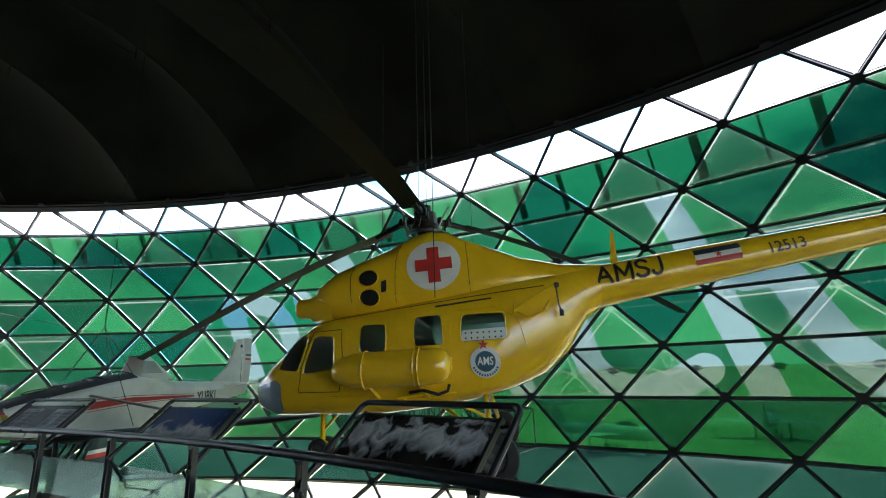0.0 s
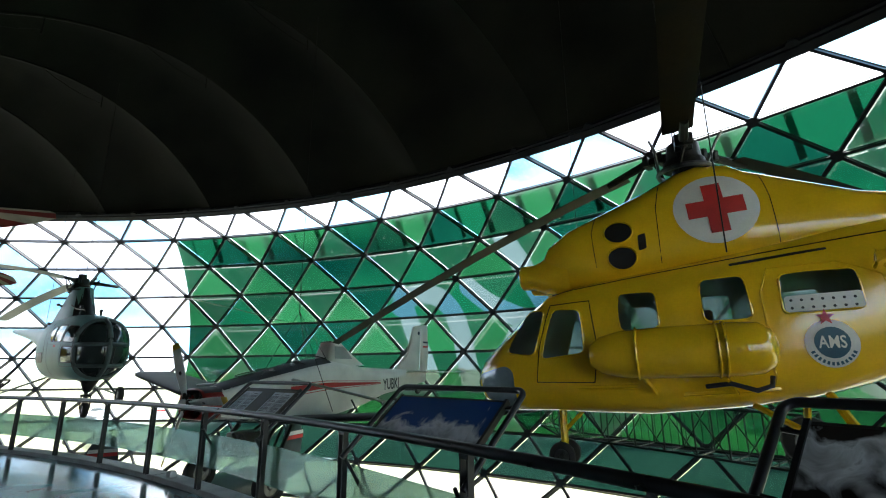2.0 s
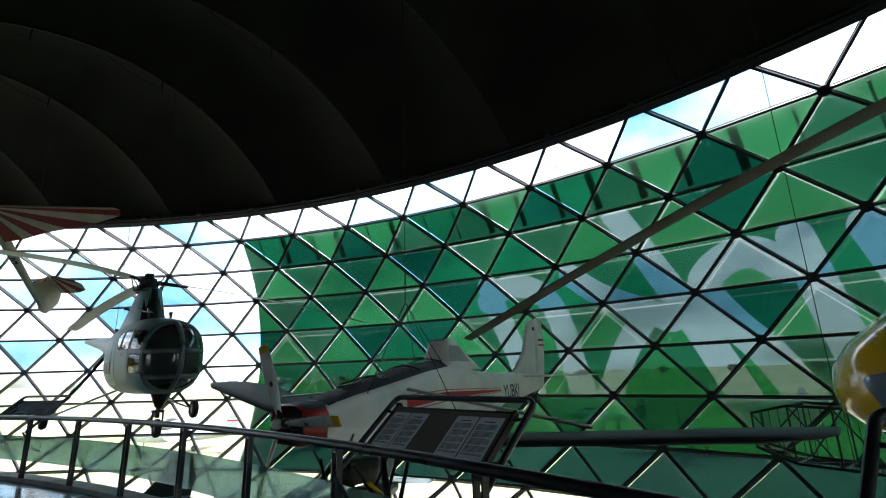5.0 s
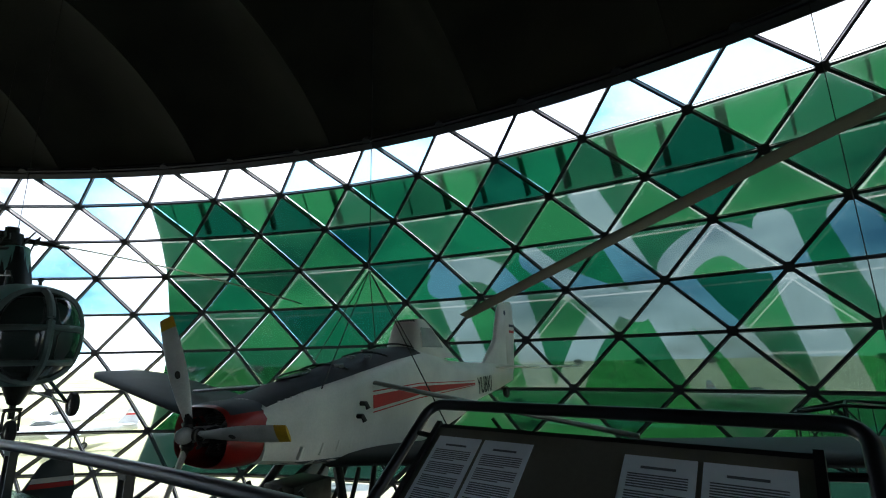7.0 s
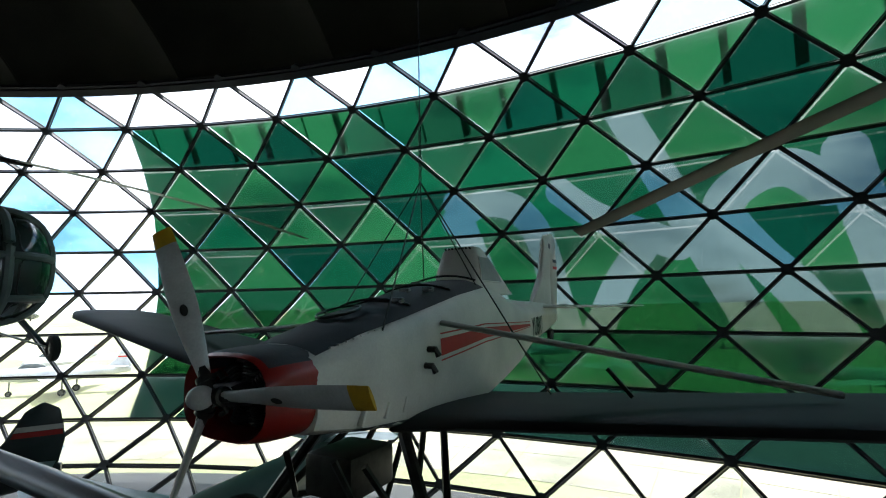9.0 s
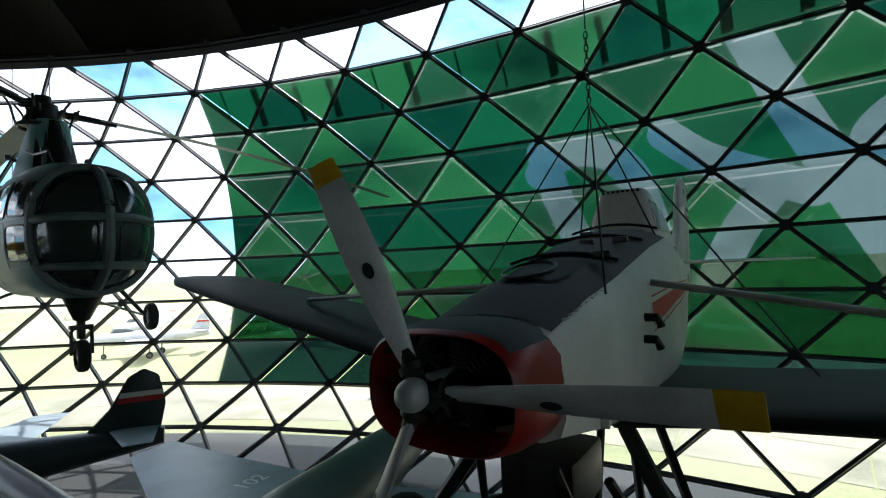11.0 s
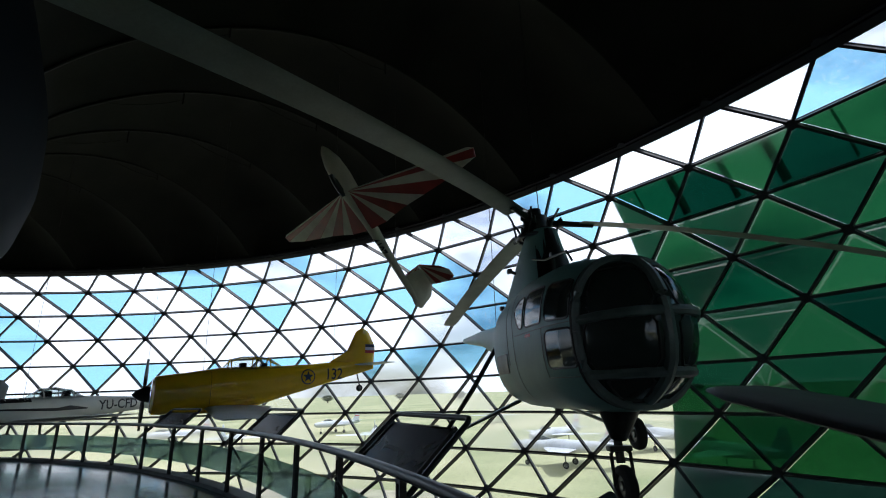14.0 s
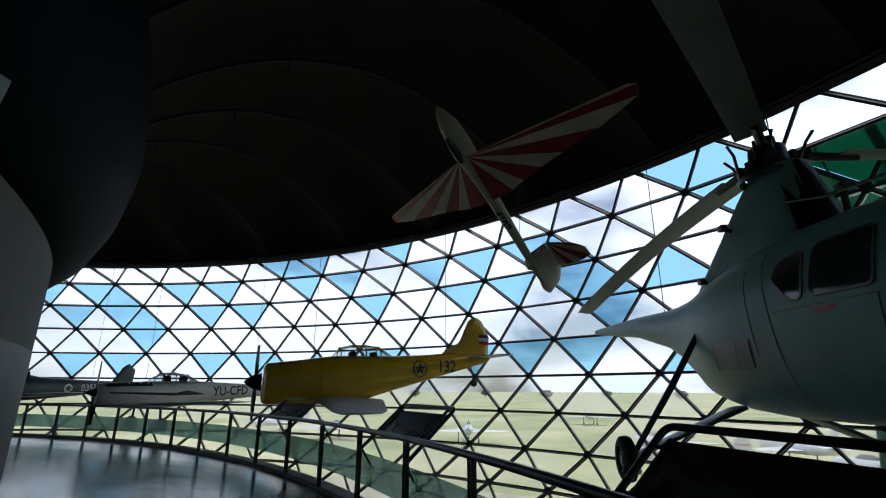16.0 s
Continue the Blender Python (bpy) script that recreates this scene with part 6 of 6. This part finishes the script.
def striped(name, apex, rim, thick, parent, first):
    """A wing in fan-shaped stripes from an apex to its rim."""
    apex = Vector(apex)
    pts = [Vector(p) for p in rim]
    holder = None
    for i, (a, b) in enumerate(zip(pts, pts[1:])):
        bm2 = bmesh.new()
        steps = 6
        top, bot = [], []
        for k in range(steps + 1):
            f = k / steps
            t = thick * (1 - 0.85 * f)
            ra, rb = apex.lerp(a, f), apex.lerp(b, f)
            top.append([ra + Vector((0, 0, t)), rb + Vector((0, 0, t))])
            bot.append([ra - Vector((0, 0, t * 0.5)), rb - Vector((0, 0, t * 0.5))])
        loops = [[bm2.verts.new(p) for p in (t_[0], t_[1], b_[1], b_[0])] for t_, b_ in zip(top, bot)]
        for l0, l1 in zip(loops, loops[1:]):
            for q in range(4):
                bm2.faces.new((l0[q], l0[(q + 1) % 4], l1[(q + 1) % 4], l1[q]))
        bm2.faces.new(loops[-1])
        ob = part("stripe" if holder else name, bm2, M["red" if (i + first) % 2 else "cream"], holder or parent)
        if holder is None:
            holder = ob
    return holder


for sg in (-1, 1):
    rim = [(1.80, 4.45, -0.05), (1.88, 4.62, -0.05), (2.08, 4.55, -0.05), (2.28, 3.6, -0.02), (2.40, 2.6, 0.02), (2.48, 1.9, 0.05), (2.58, 1.3, 0.07), (2.68, 0.85, 0.08), (2.72, 0.1, 0.1)]
    striped("wing", (1.42, 0.15 * sg, 0.1), [(x, y * sg, z) for x, y, z in rim], 0.09, gl, 0)
    rim = [(4.75, 0.8), (4.95, 1.12), (5.2, 1.16), (5.3, 0.85), (5.32, 0.55), (5.32, 0.28), (5.3, 0.05)]
    striped("tailplane", (4.55, 0.03 * sg, -0.82), [(x, y * sg, -0.82) for x, y in rim], 0.04, gl, 1)
bm = bmesh.new()
plate(bm, [(4.5, -0.05), (4.7, -0.85), (5.3, -0.95), (5.62, -0.6), (5.68, 0.0), (5.45, 0.16)], 0.045)
part("rudder", bm, M["cream"], gl)
bm = letters("H", 0.3)
bmesh.ops.transform(bm, matrix=Matrix.Translation((5.3, -0.052, -0.3)) @ Matrix.Rotation(radians(90), 4, "X"), verts=bm.verts)
part("lettering", bm, M["black"], gl, "black letter H")
decal("lettering", side_text("4107", 0.2, 2.9, 0.0, 0), gl_body, -1, M["black"], gl, "black number 4107", 0.008)
bm = letters("4107", 0.2)
bmesh.ops.transform(bm, matrix=Matrix.Translation((3.3, 0, 1.0)), verts=bm.verts)
decal("lettering", bm, gl_body, 0, M["black"], gl, "black number 4107", 0.008)
for p in ((1.0, 0.0, 0.2), (4.2, 0, 0.1)):
    w = g_m @ Vector(p)
    cable(p, g_m.inverted() @ Vector((w.x, w.y, 11.2 if p[0] < 2 else 10.9)), "hanging_cable", gl)

# ---- sheet infill under the handrail ----
bm = bmesh.new()
arc_sheet(bm, [(RAIL_R + 0.075, 0.32), (RAIL_R + 0.075, 0.72), (RAIL_R + 0.083, 0.72), (RAIL_R + 0.083, 0.32)], 18, 184, 170)
part("infill_sheet", bm, M["infill"], railing, "see-through greenish sheet between the posts")

# ---- reading boards on the railing ----
M["photo_snow"] = photo("print_snow", (0.02, 0.017, 0.015), (0.85, 0.87, 0.88), 0.55, 7, 3.1, top=(0.035, 0.028, 0.024), wide=0.9)
M["photo_sky"] = photo("print_clouds", (0.22, 0.24, 0.27), (0.75, 0.78, 0.82), 0.30, 5, 8.4, top=(0.035, 0.10, 0.30), wide=0.85)
M["photo_dark"] = photo("print_dark", (0.02, 0.022, 0.022), (0.10, 0.10, 0.085), 0.35, 3, 1.7)
BOARD_W, BOARD_H = 1.32, 0.46


def reading_board(mid, label, sheet, pages=()):
    """A tilted board in a tube frame that rises from the handrail."""
    rot = Matrix.Rotation(radians(mid - 90), 4, "Z")
    at = Matrix.Translation(polar(RAIL_R + 0.16, mid, 0.98)) @ rot @ Matrix.Rotation(radians(42), 4, "X")
    ob = thing("reading_board", at, label, "information board", "reading boards on the railing")
    w, h = BOARD_W / 2 + 0.1, BOARD_H + 0.10
    loop = [Vector((-w, -0.28, 0))]
    for cx, a0 in ((-w + 0.07, 180), (w - 0.07, 90)):
        for k in range(7):
            a = radians(a0 - 15 * k)
            loop.append(Vector((cx + 0.07 * math.cos(a), h - 0.07 + 0.07 * math.sin(a), 0)))
    loop.append(Vector((w, -0.28, 0)))
    bm2 = bmesh.new()
    tube(bm2, loop, 0.023, 10)
    frame_ob = part("tube_frame", bm2, M["rail"], ob, "dark steel tube frame")
    for sg in (-1, 1):
        for y in (0.06, BOARD_H - 0.06):
            bm2 = bmesh.new()
            tube(bm2, [(sg * (BOARD_W / 2 - 0.02), y, -0.02), (sg * w, y, 0)], 0.012, 6)
            part("clamp", bm2, M["rail"], frame_ob)
        bm2 = bmesh.new()
        tube(bm2, [(sg * w * 0.9, -0.28, 0), (sg * w * 0.9, -0.34, -0.35), (sg * w * 0.9, -0.18, -0.62)], 0.016, 6)
        part("brace", bm2, M["rail"], frame_ob)
    bm2 = bmesh.new()
    box(bm2, Matrix.Translation((0, BOARD_H / 2, -0.018)), BOARD_W, BOARD_H, 0.03, 0.006)
    part("panel", bm2, M["black"], ob)
    bm2 = bmesh.new()
    bm2.faces.new([bm2.verts.new(p) for p in ((-BOARD_W / 2 + 0.025, 0.025, 0.002), (BOARD_W / 2 - 0.025, 0.025, 0.002), (BOARD_W / 2 - 0.025, BOARD_H - 0.025, 0.002), (-BOARD_W / 2 + 0.025, BOARD_H - 0.025, 0.002))])
    part("print", bm2, M[sheet], ob)
    for sx in (-1, 1):
        bm2 = bmesh.new()
        bar(bm2, (sx * (BOARD_W / 2 - 0.012), 0, 0.002), (sx * (BOARD_W / 2 - 0.012), BOARD_H, 0.002), 0.024, 0.02, (0, 0, 1))
        part("edge_strip", bm2, M["black"], ob)
    for x, w2 in pages:
        bm2 = bmesh.new()
        box(bm2, Matrix.Translation((x, BOARD_H / 2 - 0.015, 0.005)), w2, BOARD_H - 0.11, 0.003)
        pg = part("page", bm2, M["paper"], ob, "white typed page")
        bm2 = bmesh.new()
        y = BOARD_H - 0.11
        bar(bm2, (x - 0.05, y, 0.0075), (x + 0.05, y, 0.0075), 0.008, 0.001, (0, 0, 1))
        y -= 0.025
        k = 0
        while y > 0.075:
            e = w2 / 2 - 0.02 - (0.06 if k % 6 == 5 else 0)
            bar(bm2, (x - w2 / 2 + 0.02, y, 0.0075), (x + e, y, 0.0075), 0.0035, 0.001, (0, 0, 1))
            y -= 0.0085 if k % 6 != 5 else 0.016
            k += 1
        part("typed_text", bm2, M["ink"], pg)["kind"] = "stuff"
    return ob


reading_board(49.8, "tilted board with a photograph of snowy white ground in tube frame", "photo_snow")
reading_board(57.45, "tilted board with a photograph of clouds under blue sky", "photo_sky")
reading_board(65.35, "tilted olive board with four typed pages in tube frame", "olive", ((-0.50, 0.21), (-0.275, 0.21), (0.26, 0.21), (0.49, 0.22)))
dark_board = reading_board(88.75, "tilted dark board with a dim photograph in tube frame", "photo_dark")
for mid in (100.1, 112.3):
    copy_thing(dark_board, Matrix.Translation(polar(RAIL_R + 0.16, mid, 0.98)) @ Matrix.Rotation(radians(mid - 90), 4, "Z") @ Matrix.Rotation(radians(42), 4, "X"))


# ---- aircraft on the lower floor and outside ----
def jet(name, at, label, hull, wing_key, number="", flash=True, legs=1.6, group=""):
    ob = thing(name, at, label, "aircraft", group)
    bm2 = bmesh.new()
    loft(bm2, [(-5.2, 0, 0.25, 0.25, 0.25, 2), (-4.8, 0, 0.42, 0.42, 0.42, 2), (-3, 0.02, 0.55, 0.6, 0.55, 2.1), (-1, 0.02, 0.58, 0.62, 0.58, 2.1), (1.5, 0.05, 0.5, 0.5, 0.5, 2), (3.6, 0.12, 0.3, 0.32, 0.3, 2), (4.4, 0.15, 0.2, 0.22, 0.2, 2)], 24)
    body = part("fuselage", bm2, M[hull], ob)
    bm2 = bmesh.new()
    loft(bm2, [(-3.6, 0.4, 0.2, 0.06, 0.1, 2), (-3.0, 0.45, 0.3, 0.42, 0.1, 2.2), (-2.2, 0.45, 0.3, 0.42, 0.1, 2.2), (-1.2, 0.45, 0.2, 0.12, 0.1, 2)], 20)
    part("canopy", bm2, M["window"], ob)
    bm2 = bmesh.new()
    plate(bm2, [(2.5, 0.25), (4.3, 0.2), (4.45, 1.0), (4.3, 1.75), (3.95, 1.95), (3.6, 1.75), (3.2, 1.0)], 0.06)
    part("tail_fin", bm2, M[hull if number == "" else wing_key], ob)
    if flash:
        for k, key in enumerate(("red_mark", "white_mark")):
            for sg in (-1, 1):
                bm2 = bmesh.new()
                flat(bm2, [(3.35 + 0.05 * k, 1.1 + 0.14 * k), (4.4, 1.1 + 0.14 * k), (4.38, 1.23 + 0.14 * k), (3.4 + 0.05 * k, 1.23 + 0.14 * k)])
                for v in bm2.verts:
                    v.co.y = 0.064 * sg
                part("fin_flash", bm2, M[key], ob)
    if number:
        for sg in (-1, 1):
            bm2 = side_text(number, 0.32, 3.85, 1.15, 0, sg > 0)
            for v in bm2.verts:
                v.co.y = 0.066 * sg
            part("lettering", bm2, M["white_mark"], ob, "white number " + number)
    for sg in (-1, 1):
        bm2 = bmesh.new()
        wing(bm2, [((-2.2, 0.3 * sg, -0.1), (0.9, 0.3 * sg, -0.12), 0.26), ((-0.7, 3.2 * sg, -0.05), (1.1, 3.2 * sg, -0.07), 0.18), ((0.3, 5.0 * sg, 0.0), (1.3, 5.0 * sg, 0), 0.07)], 14)
        part("wing", bm2, M[wing_key], ob)
        bm2 = bmesh.new()
        wing(bm2, [((3.2, 0.1 * sg, 0.45), (4.3, 0.1 * sg, 0.45), 0.1), ((3.7, 1.6 * sg, 0.45), (4.3, 1.6 * sg, 0.45), 0.05)], 12)
        part("tailplane", bm2, M[wing_key], ob)
        bm2 = bmesh.new()
        tube(bm2, [(0.1, 1.3 * sg, -0.1), (0.1, 1.3 * sg, -legs + 0.25)], 0.06, 8)
        part("main_leg", bm2, M["steel"], ob)
        wheel("main_wheel", Matrix.Translation((0.1, 1.3 * sg, -legs + 0.28)), 0.28, 0.16, ob)
    bm2 = bmesh.new()
    tube(bm2, [(-3.9, 0, -0.3), (-3.9, 0, -legs + 0.25)], 0.05, 8)
    part("nose_leg", bm2, M["steel"], ob)
    wheel("nose_wheel", Matrix.Translation((-3.9, 0, -legs + 0.22)), 0.22, 0.14, ob)
    return ob


FLOOR2 = -4.55
jet("jet_fighter", pose(-7.5, 28.0, -2.75, 0, 0, 45), "dark green jet with a striped tail fin on the lower floor", "navy", "jet_grey", legs=1.8)
numbered = jet("jet_fighter", pose(2.85, 27.95, -2.0, 0, 0, 88), "dark jet with blue-grey wings numbered 102 and striped fin", "navy", "jet_grey", legs=2.55)
wing_top = next(c for c in numbered.children if c.name.startswith("wing") and max(v.co.y for v in c.data.vertices) > 2)
decal("lettering", letters("102", 0.30, Matrix.Translation((0.2, 1.85, 0))), wing_top, 0, M["white_mark"], numbered, "white number 102", 0.008)
bm = bmesh.new()
disc(bm, -0.9, 0.12, 0.26)
decal("roundel", bm, next(c for c in numbered.children if c.name.startswith("fuselage")), -1, M["white_mark"], numbered, "white roundel", 0.008)
bm = bmesh.new()
star(bm, -0.9, 0.12, 0.24)
decal("roundel_star", bm, next(c for c in numbered.children if c.name.startswith("fuselage")), -1, M["red_mark"], numbered, "red star", 0.014)
parked = jet("parked_aircraft", pose(-30, 52, -3.3, 0, 0, 30), "pale weathered jet parked on the grass outside", "pale", "pale", legs=1.6, group="aircraft parked outside")
random.seed(5)
for k in range(17):
    a = 38 + k * 8 + random.uniform(-2.5, 2.5)
    r = random.choice((62, 74, 86, 100, 118))
    copy_thing(parked, Matrix.Translation(polar(r, a, -3.3)) @ Matrix.Rotation(radians(random.uniform(0, 360)), 4, "Z"))

# concrete apron outside, in slabs
bm = bmesh.new()
for i in range(44):
    for j in range(2):
        a0, a1 = 20 + i * 3.6, 20 + i * 3.6 + 3.52
        r0, r1 = 40 + j * 3.2, 40 + j * 3.2 + 3.14
        bm.faces.new([bm.verts.new(p) for p in (polar(r0, a0, -4.885), polar(r1, a0, -4.885), polar(r1, a1, -4.885), polar(r0, a1, -4.885))])
M["concrete"] = mat("apron_concrete", (0.50, 0.46, 0.33), 0.9, 0, 0.2, 0.4, 15, 0.1)
tagged(part("pavement", bm, M["concrete"], smooth=False), "pale concrete apron slabs around the hall", "pavement", kind="structure")

# trees beyond the field
random.seed(11)


def tree_thing(at, label):
    ob = thing("tree", at, label, "tree", "trees beyond the field")
    bm2 = bmesh.new()
    tube(bm2, [(0, 0, 0), (0.05, 0.02, 1.5), (-0.05, 0.1, 3.2), (0.1, 0, 5.2)], [0.32, 0.24, 0.18, 0.06], 8)
    for k in range(7):
        a = k * 2.4
        z = 2.0 + 0.45 * k
        tube(bm2, [(0, 0, z), (0.9 * math.cos(a), 0.9 * math.sin(a), z + 0.6), (1.9 * math.cos(a), 1.9 * math.sin(a), z + 1.0)], [0.1, 0.06, 0.02], 5)
    part("trunk", bm2, M["bark"], ob)
    verts, faces = [], []
    for _ in range(1500):
        a, u = random.uniform(0, math.tau), random.random()
        z = random.uniform(1.8, 7.2)
        w = 2.5 * math.sin(math.pi * min(1, max(0.05, (z - 1.2) / 6.6))) ** 0.7
        r = w * u ** 0.4 * random.uniform(0.75, 1.15)
        c = Vector((r * math.cos(a), r * math.sin(a), z))
        d1 = Vector((random.uniform(-1, 1), random.uniform(-1, 1), random.uniform(-1, 1))).normalized() * random.uniform(0.12, 0.3)
        d2 = d1.cross(Vector((random.uniform(-1, 1), random.uniform(-1, 1), random.uniform(-1, 1)))).normalized() * random.uniform(0.1, 0.22)
        n = len(verts)
        verts += [c - d1, c + d2, c + d1, c - d2]
        faces.append((n, n + 1, n + 2, n + 3))
    me = bpy.data.meshes.new("crown")
    me.from_pydata(verts, [], faces)
    me.materials.append(M["leaf"])
    cr_ = new("crown", me)
    cr_.parent = ob
    return ob


first_tree = tree_thing(Matrix.Translation(polar(470, 118, -4.9)), "green leafy tree at the far edge of the field")
for k in range(22):
    a = 30 + k * 6.6 + random.uniform(-1.5, 1.5)
    copy_thing(first_tree, Matrix.Translation(polar(random.uniform(430, 620), a, -4.9)) @ Matrix.Rotation(random.uniform(0, 6), 4, "Z") @ Matrix.Diagonal((2.4, 2.4, 1.0, 1)))

# ---- welded tube skeleton hung below the yellow helicopter ----
sk = thing("tube_skeleton", Matrix(), "dark welded tube fuselage skeleton hung behind the railing", "aircraft frame")
N = 9
ribs = []
for i in range(N + 1):
    f = i / N
    a = 65.2 - 9.3 * f
    grow = min(1, 0.62 + f * 3.5)
    zc = 0.55 - 0.16 * f
    hh, ww = 0.40 * grow, 0.40 * grow
    c = polar(30.0, a, zc)
    out = polar(1, a, 0)
    ribs.append([c + out * (sx * ww) + Vector((0, 0, sz * hh)) for sx, sz in ((-1, -1), (1, -1), (1, 1), (-1, 1))])
for q in range(4):
    bm = bmesh.new()
    tube(bm, [r[q] for r in ribs], 0.022, 6)
    part("longeron", bm, M["strut"], sk)
for i in range(N + 1):
    bm = bmesh.new()
    for q in range(4):
        tube(bm, [ribs[i][q], ribs[i][(q + 1) % 4]], 0.015, 5)
    if i < N:
        for q in range(4):
            tube(bm, [ribs[i][q], ribs[i + 1][(q + 1) % 4]], 0.012, 5)
        for k in range(1, 4):
            f = k / 4
            tube(bm, [ribs[i][0].lerp(ribs[i + 1][0], f), ribs[i][3].lerp(ribs[i + 1][3], f)], 0.006, 4)
    part("rib", bm, M["strut"], sk)
for i in (2, 7):
    cable((ribs[i][3] + ribs[i][2]) / 2, (ribs[i][3] + ribs[i][2]) / 2 + Vector((0, 0, 10.4)), "hanging_cable", sk)

# dark upright strips behind the top row of panes
random.seed(3)
for i in range(-13, 3):
    for f in (0.25, 0.72):
        a = FIRST + PITCH * (i + f)
        if a > BANNER_END - 0.6:
            continue
        bm = bmesh.new()
        w = random.choice((0.12, 0.3, 0.42))
        quads(bm, [[shell(a, p, 0.3), shell(a + w, p - 0.4, 0.3)] for p in (32.5, 35, 38, 41.9)])
        part("hem_tab", bm, M["banner_dark"], banner)

# ---- things by the core wall ----
bm = bmesh.new()
A, B = Vector((-1.35, 18.98, 4.3)), Vector((-1.72, 19.08, 4.02))
plank = thing("display_wing", Matrix(), "pale tapered wing panel leaning against the core wall", "aircraft wing")
low0, low1 = Vector((0.15, 19.25, 0.02)), Vector((-0.12, 19.55, 0.02))
front = [A, B, low1, low0]
n = (B - A).cross(low0 - A).normalized() * 0.05
vs = [bm.verts.new(p + s_ * n) for s_ in (-1, 1) for p in front]
for f in ((0, 1, 2, 3), (7, 6, 5, 4), (0, 4, 5, 1), (1, 5, 6, 2), (2, 6, 7, 3), (3, 7, 4, 0)):
    bm.faces.new([vs[i] for i in f])
bmesh.ops.bevel(bm, geom=bm.edges[:], offset=0.03, segments=2, affect="EDGES")
part("panel_skin", bm, M["pale"], plank)
bm = bmesh.new()
c = A.lerp(low0, 0.5).lerp(B.lerp(low1, 0.5), 0.5)
u, v = (B - A).normalized(), (low0 - A).normalized()
v = (v - u * v.dot(u)).normalized()
for sgn in (-1, 1):
    bm.faces.new([bm.verts.new(c + u * 0.13 * math.cos(k * math.tau / 20) + v * 0.13 * math.sin(k * math.tau / 20) + n.normalized() * 0.056 * sgn) for k in range(20)])
part("round_badge", bm, M["blue_mark"], plank, "dark round badge")
det = thing("smoke_detector", Matrix.Translation(polar(18.85, 124.5, 2.5)) @ Matrix.Rotation(radians(124.5), 4, "Z"), "small white smoke detector on the core wall", "smoke detector")
bm = bmesh.new()
bmesh.ops.create_cone(bm, cap_ends=True, segments=20, radius1=0.07, radius2=0.05, depth=0.05, matrix=Matrix.Translation((0.025, 0, 0)) @ Matrix.Rotation(radians(90), 4, "Y"))
part("housing", bm, M["white_mark"], det)
M["poster"] = mat("poster_orange", (0.45, 0.16, 0.03), 0.5, 0, 0.3, 3, 40, 0.0)
poster = thing("poster", Matrix(), "dull orange poster on the core wall", "poster")
bm = bmesh.new()
arc_sheet(bm, [(18.856, 1.45), (18.856, 1.85)], 122.5, 128.5, 8)
part("poster_sheet", bm, M["poster"], poster)
M["dado"] = mat("dado_paint", (0.05, 0.06, 0.075), 0.6, 0, 0.15, 1, 50, 0.05)
bm = bmesh.new()
arc_sheet(bm, [(18.856, 0.0), (18.856, 2.05), (18.85, 2.055)], 0, 360, 120)
tagged(part("trim_dado", bm, M["dado"]), "dark blue-grey painted lower half of the core wall", "wall paint", kind="structure")

# small pale box on the kerb
sb = thing("junction_box", Matrix.Translation(polar(23.0, 69.85, 0.075)) @ Matrix.Rotation(radians(69.85), 4, "Z"), "small pale plastic junction box on the stone kerb", "junction box")
bm = bmesh.new()
box(bm, Matrix.Translation((0, 0, 0.035)), 0.09, 0.12, 0.07, 0.008)
part("body", bm, M["pale"], sb)
bm = bmesh.new()
box(bm, Matrix.Translation((0, 0, 0.075)), 0.08, 0.11, 0.012, 0.004)
part("lid", bm, M["pale"], sb)
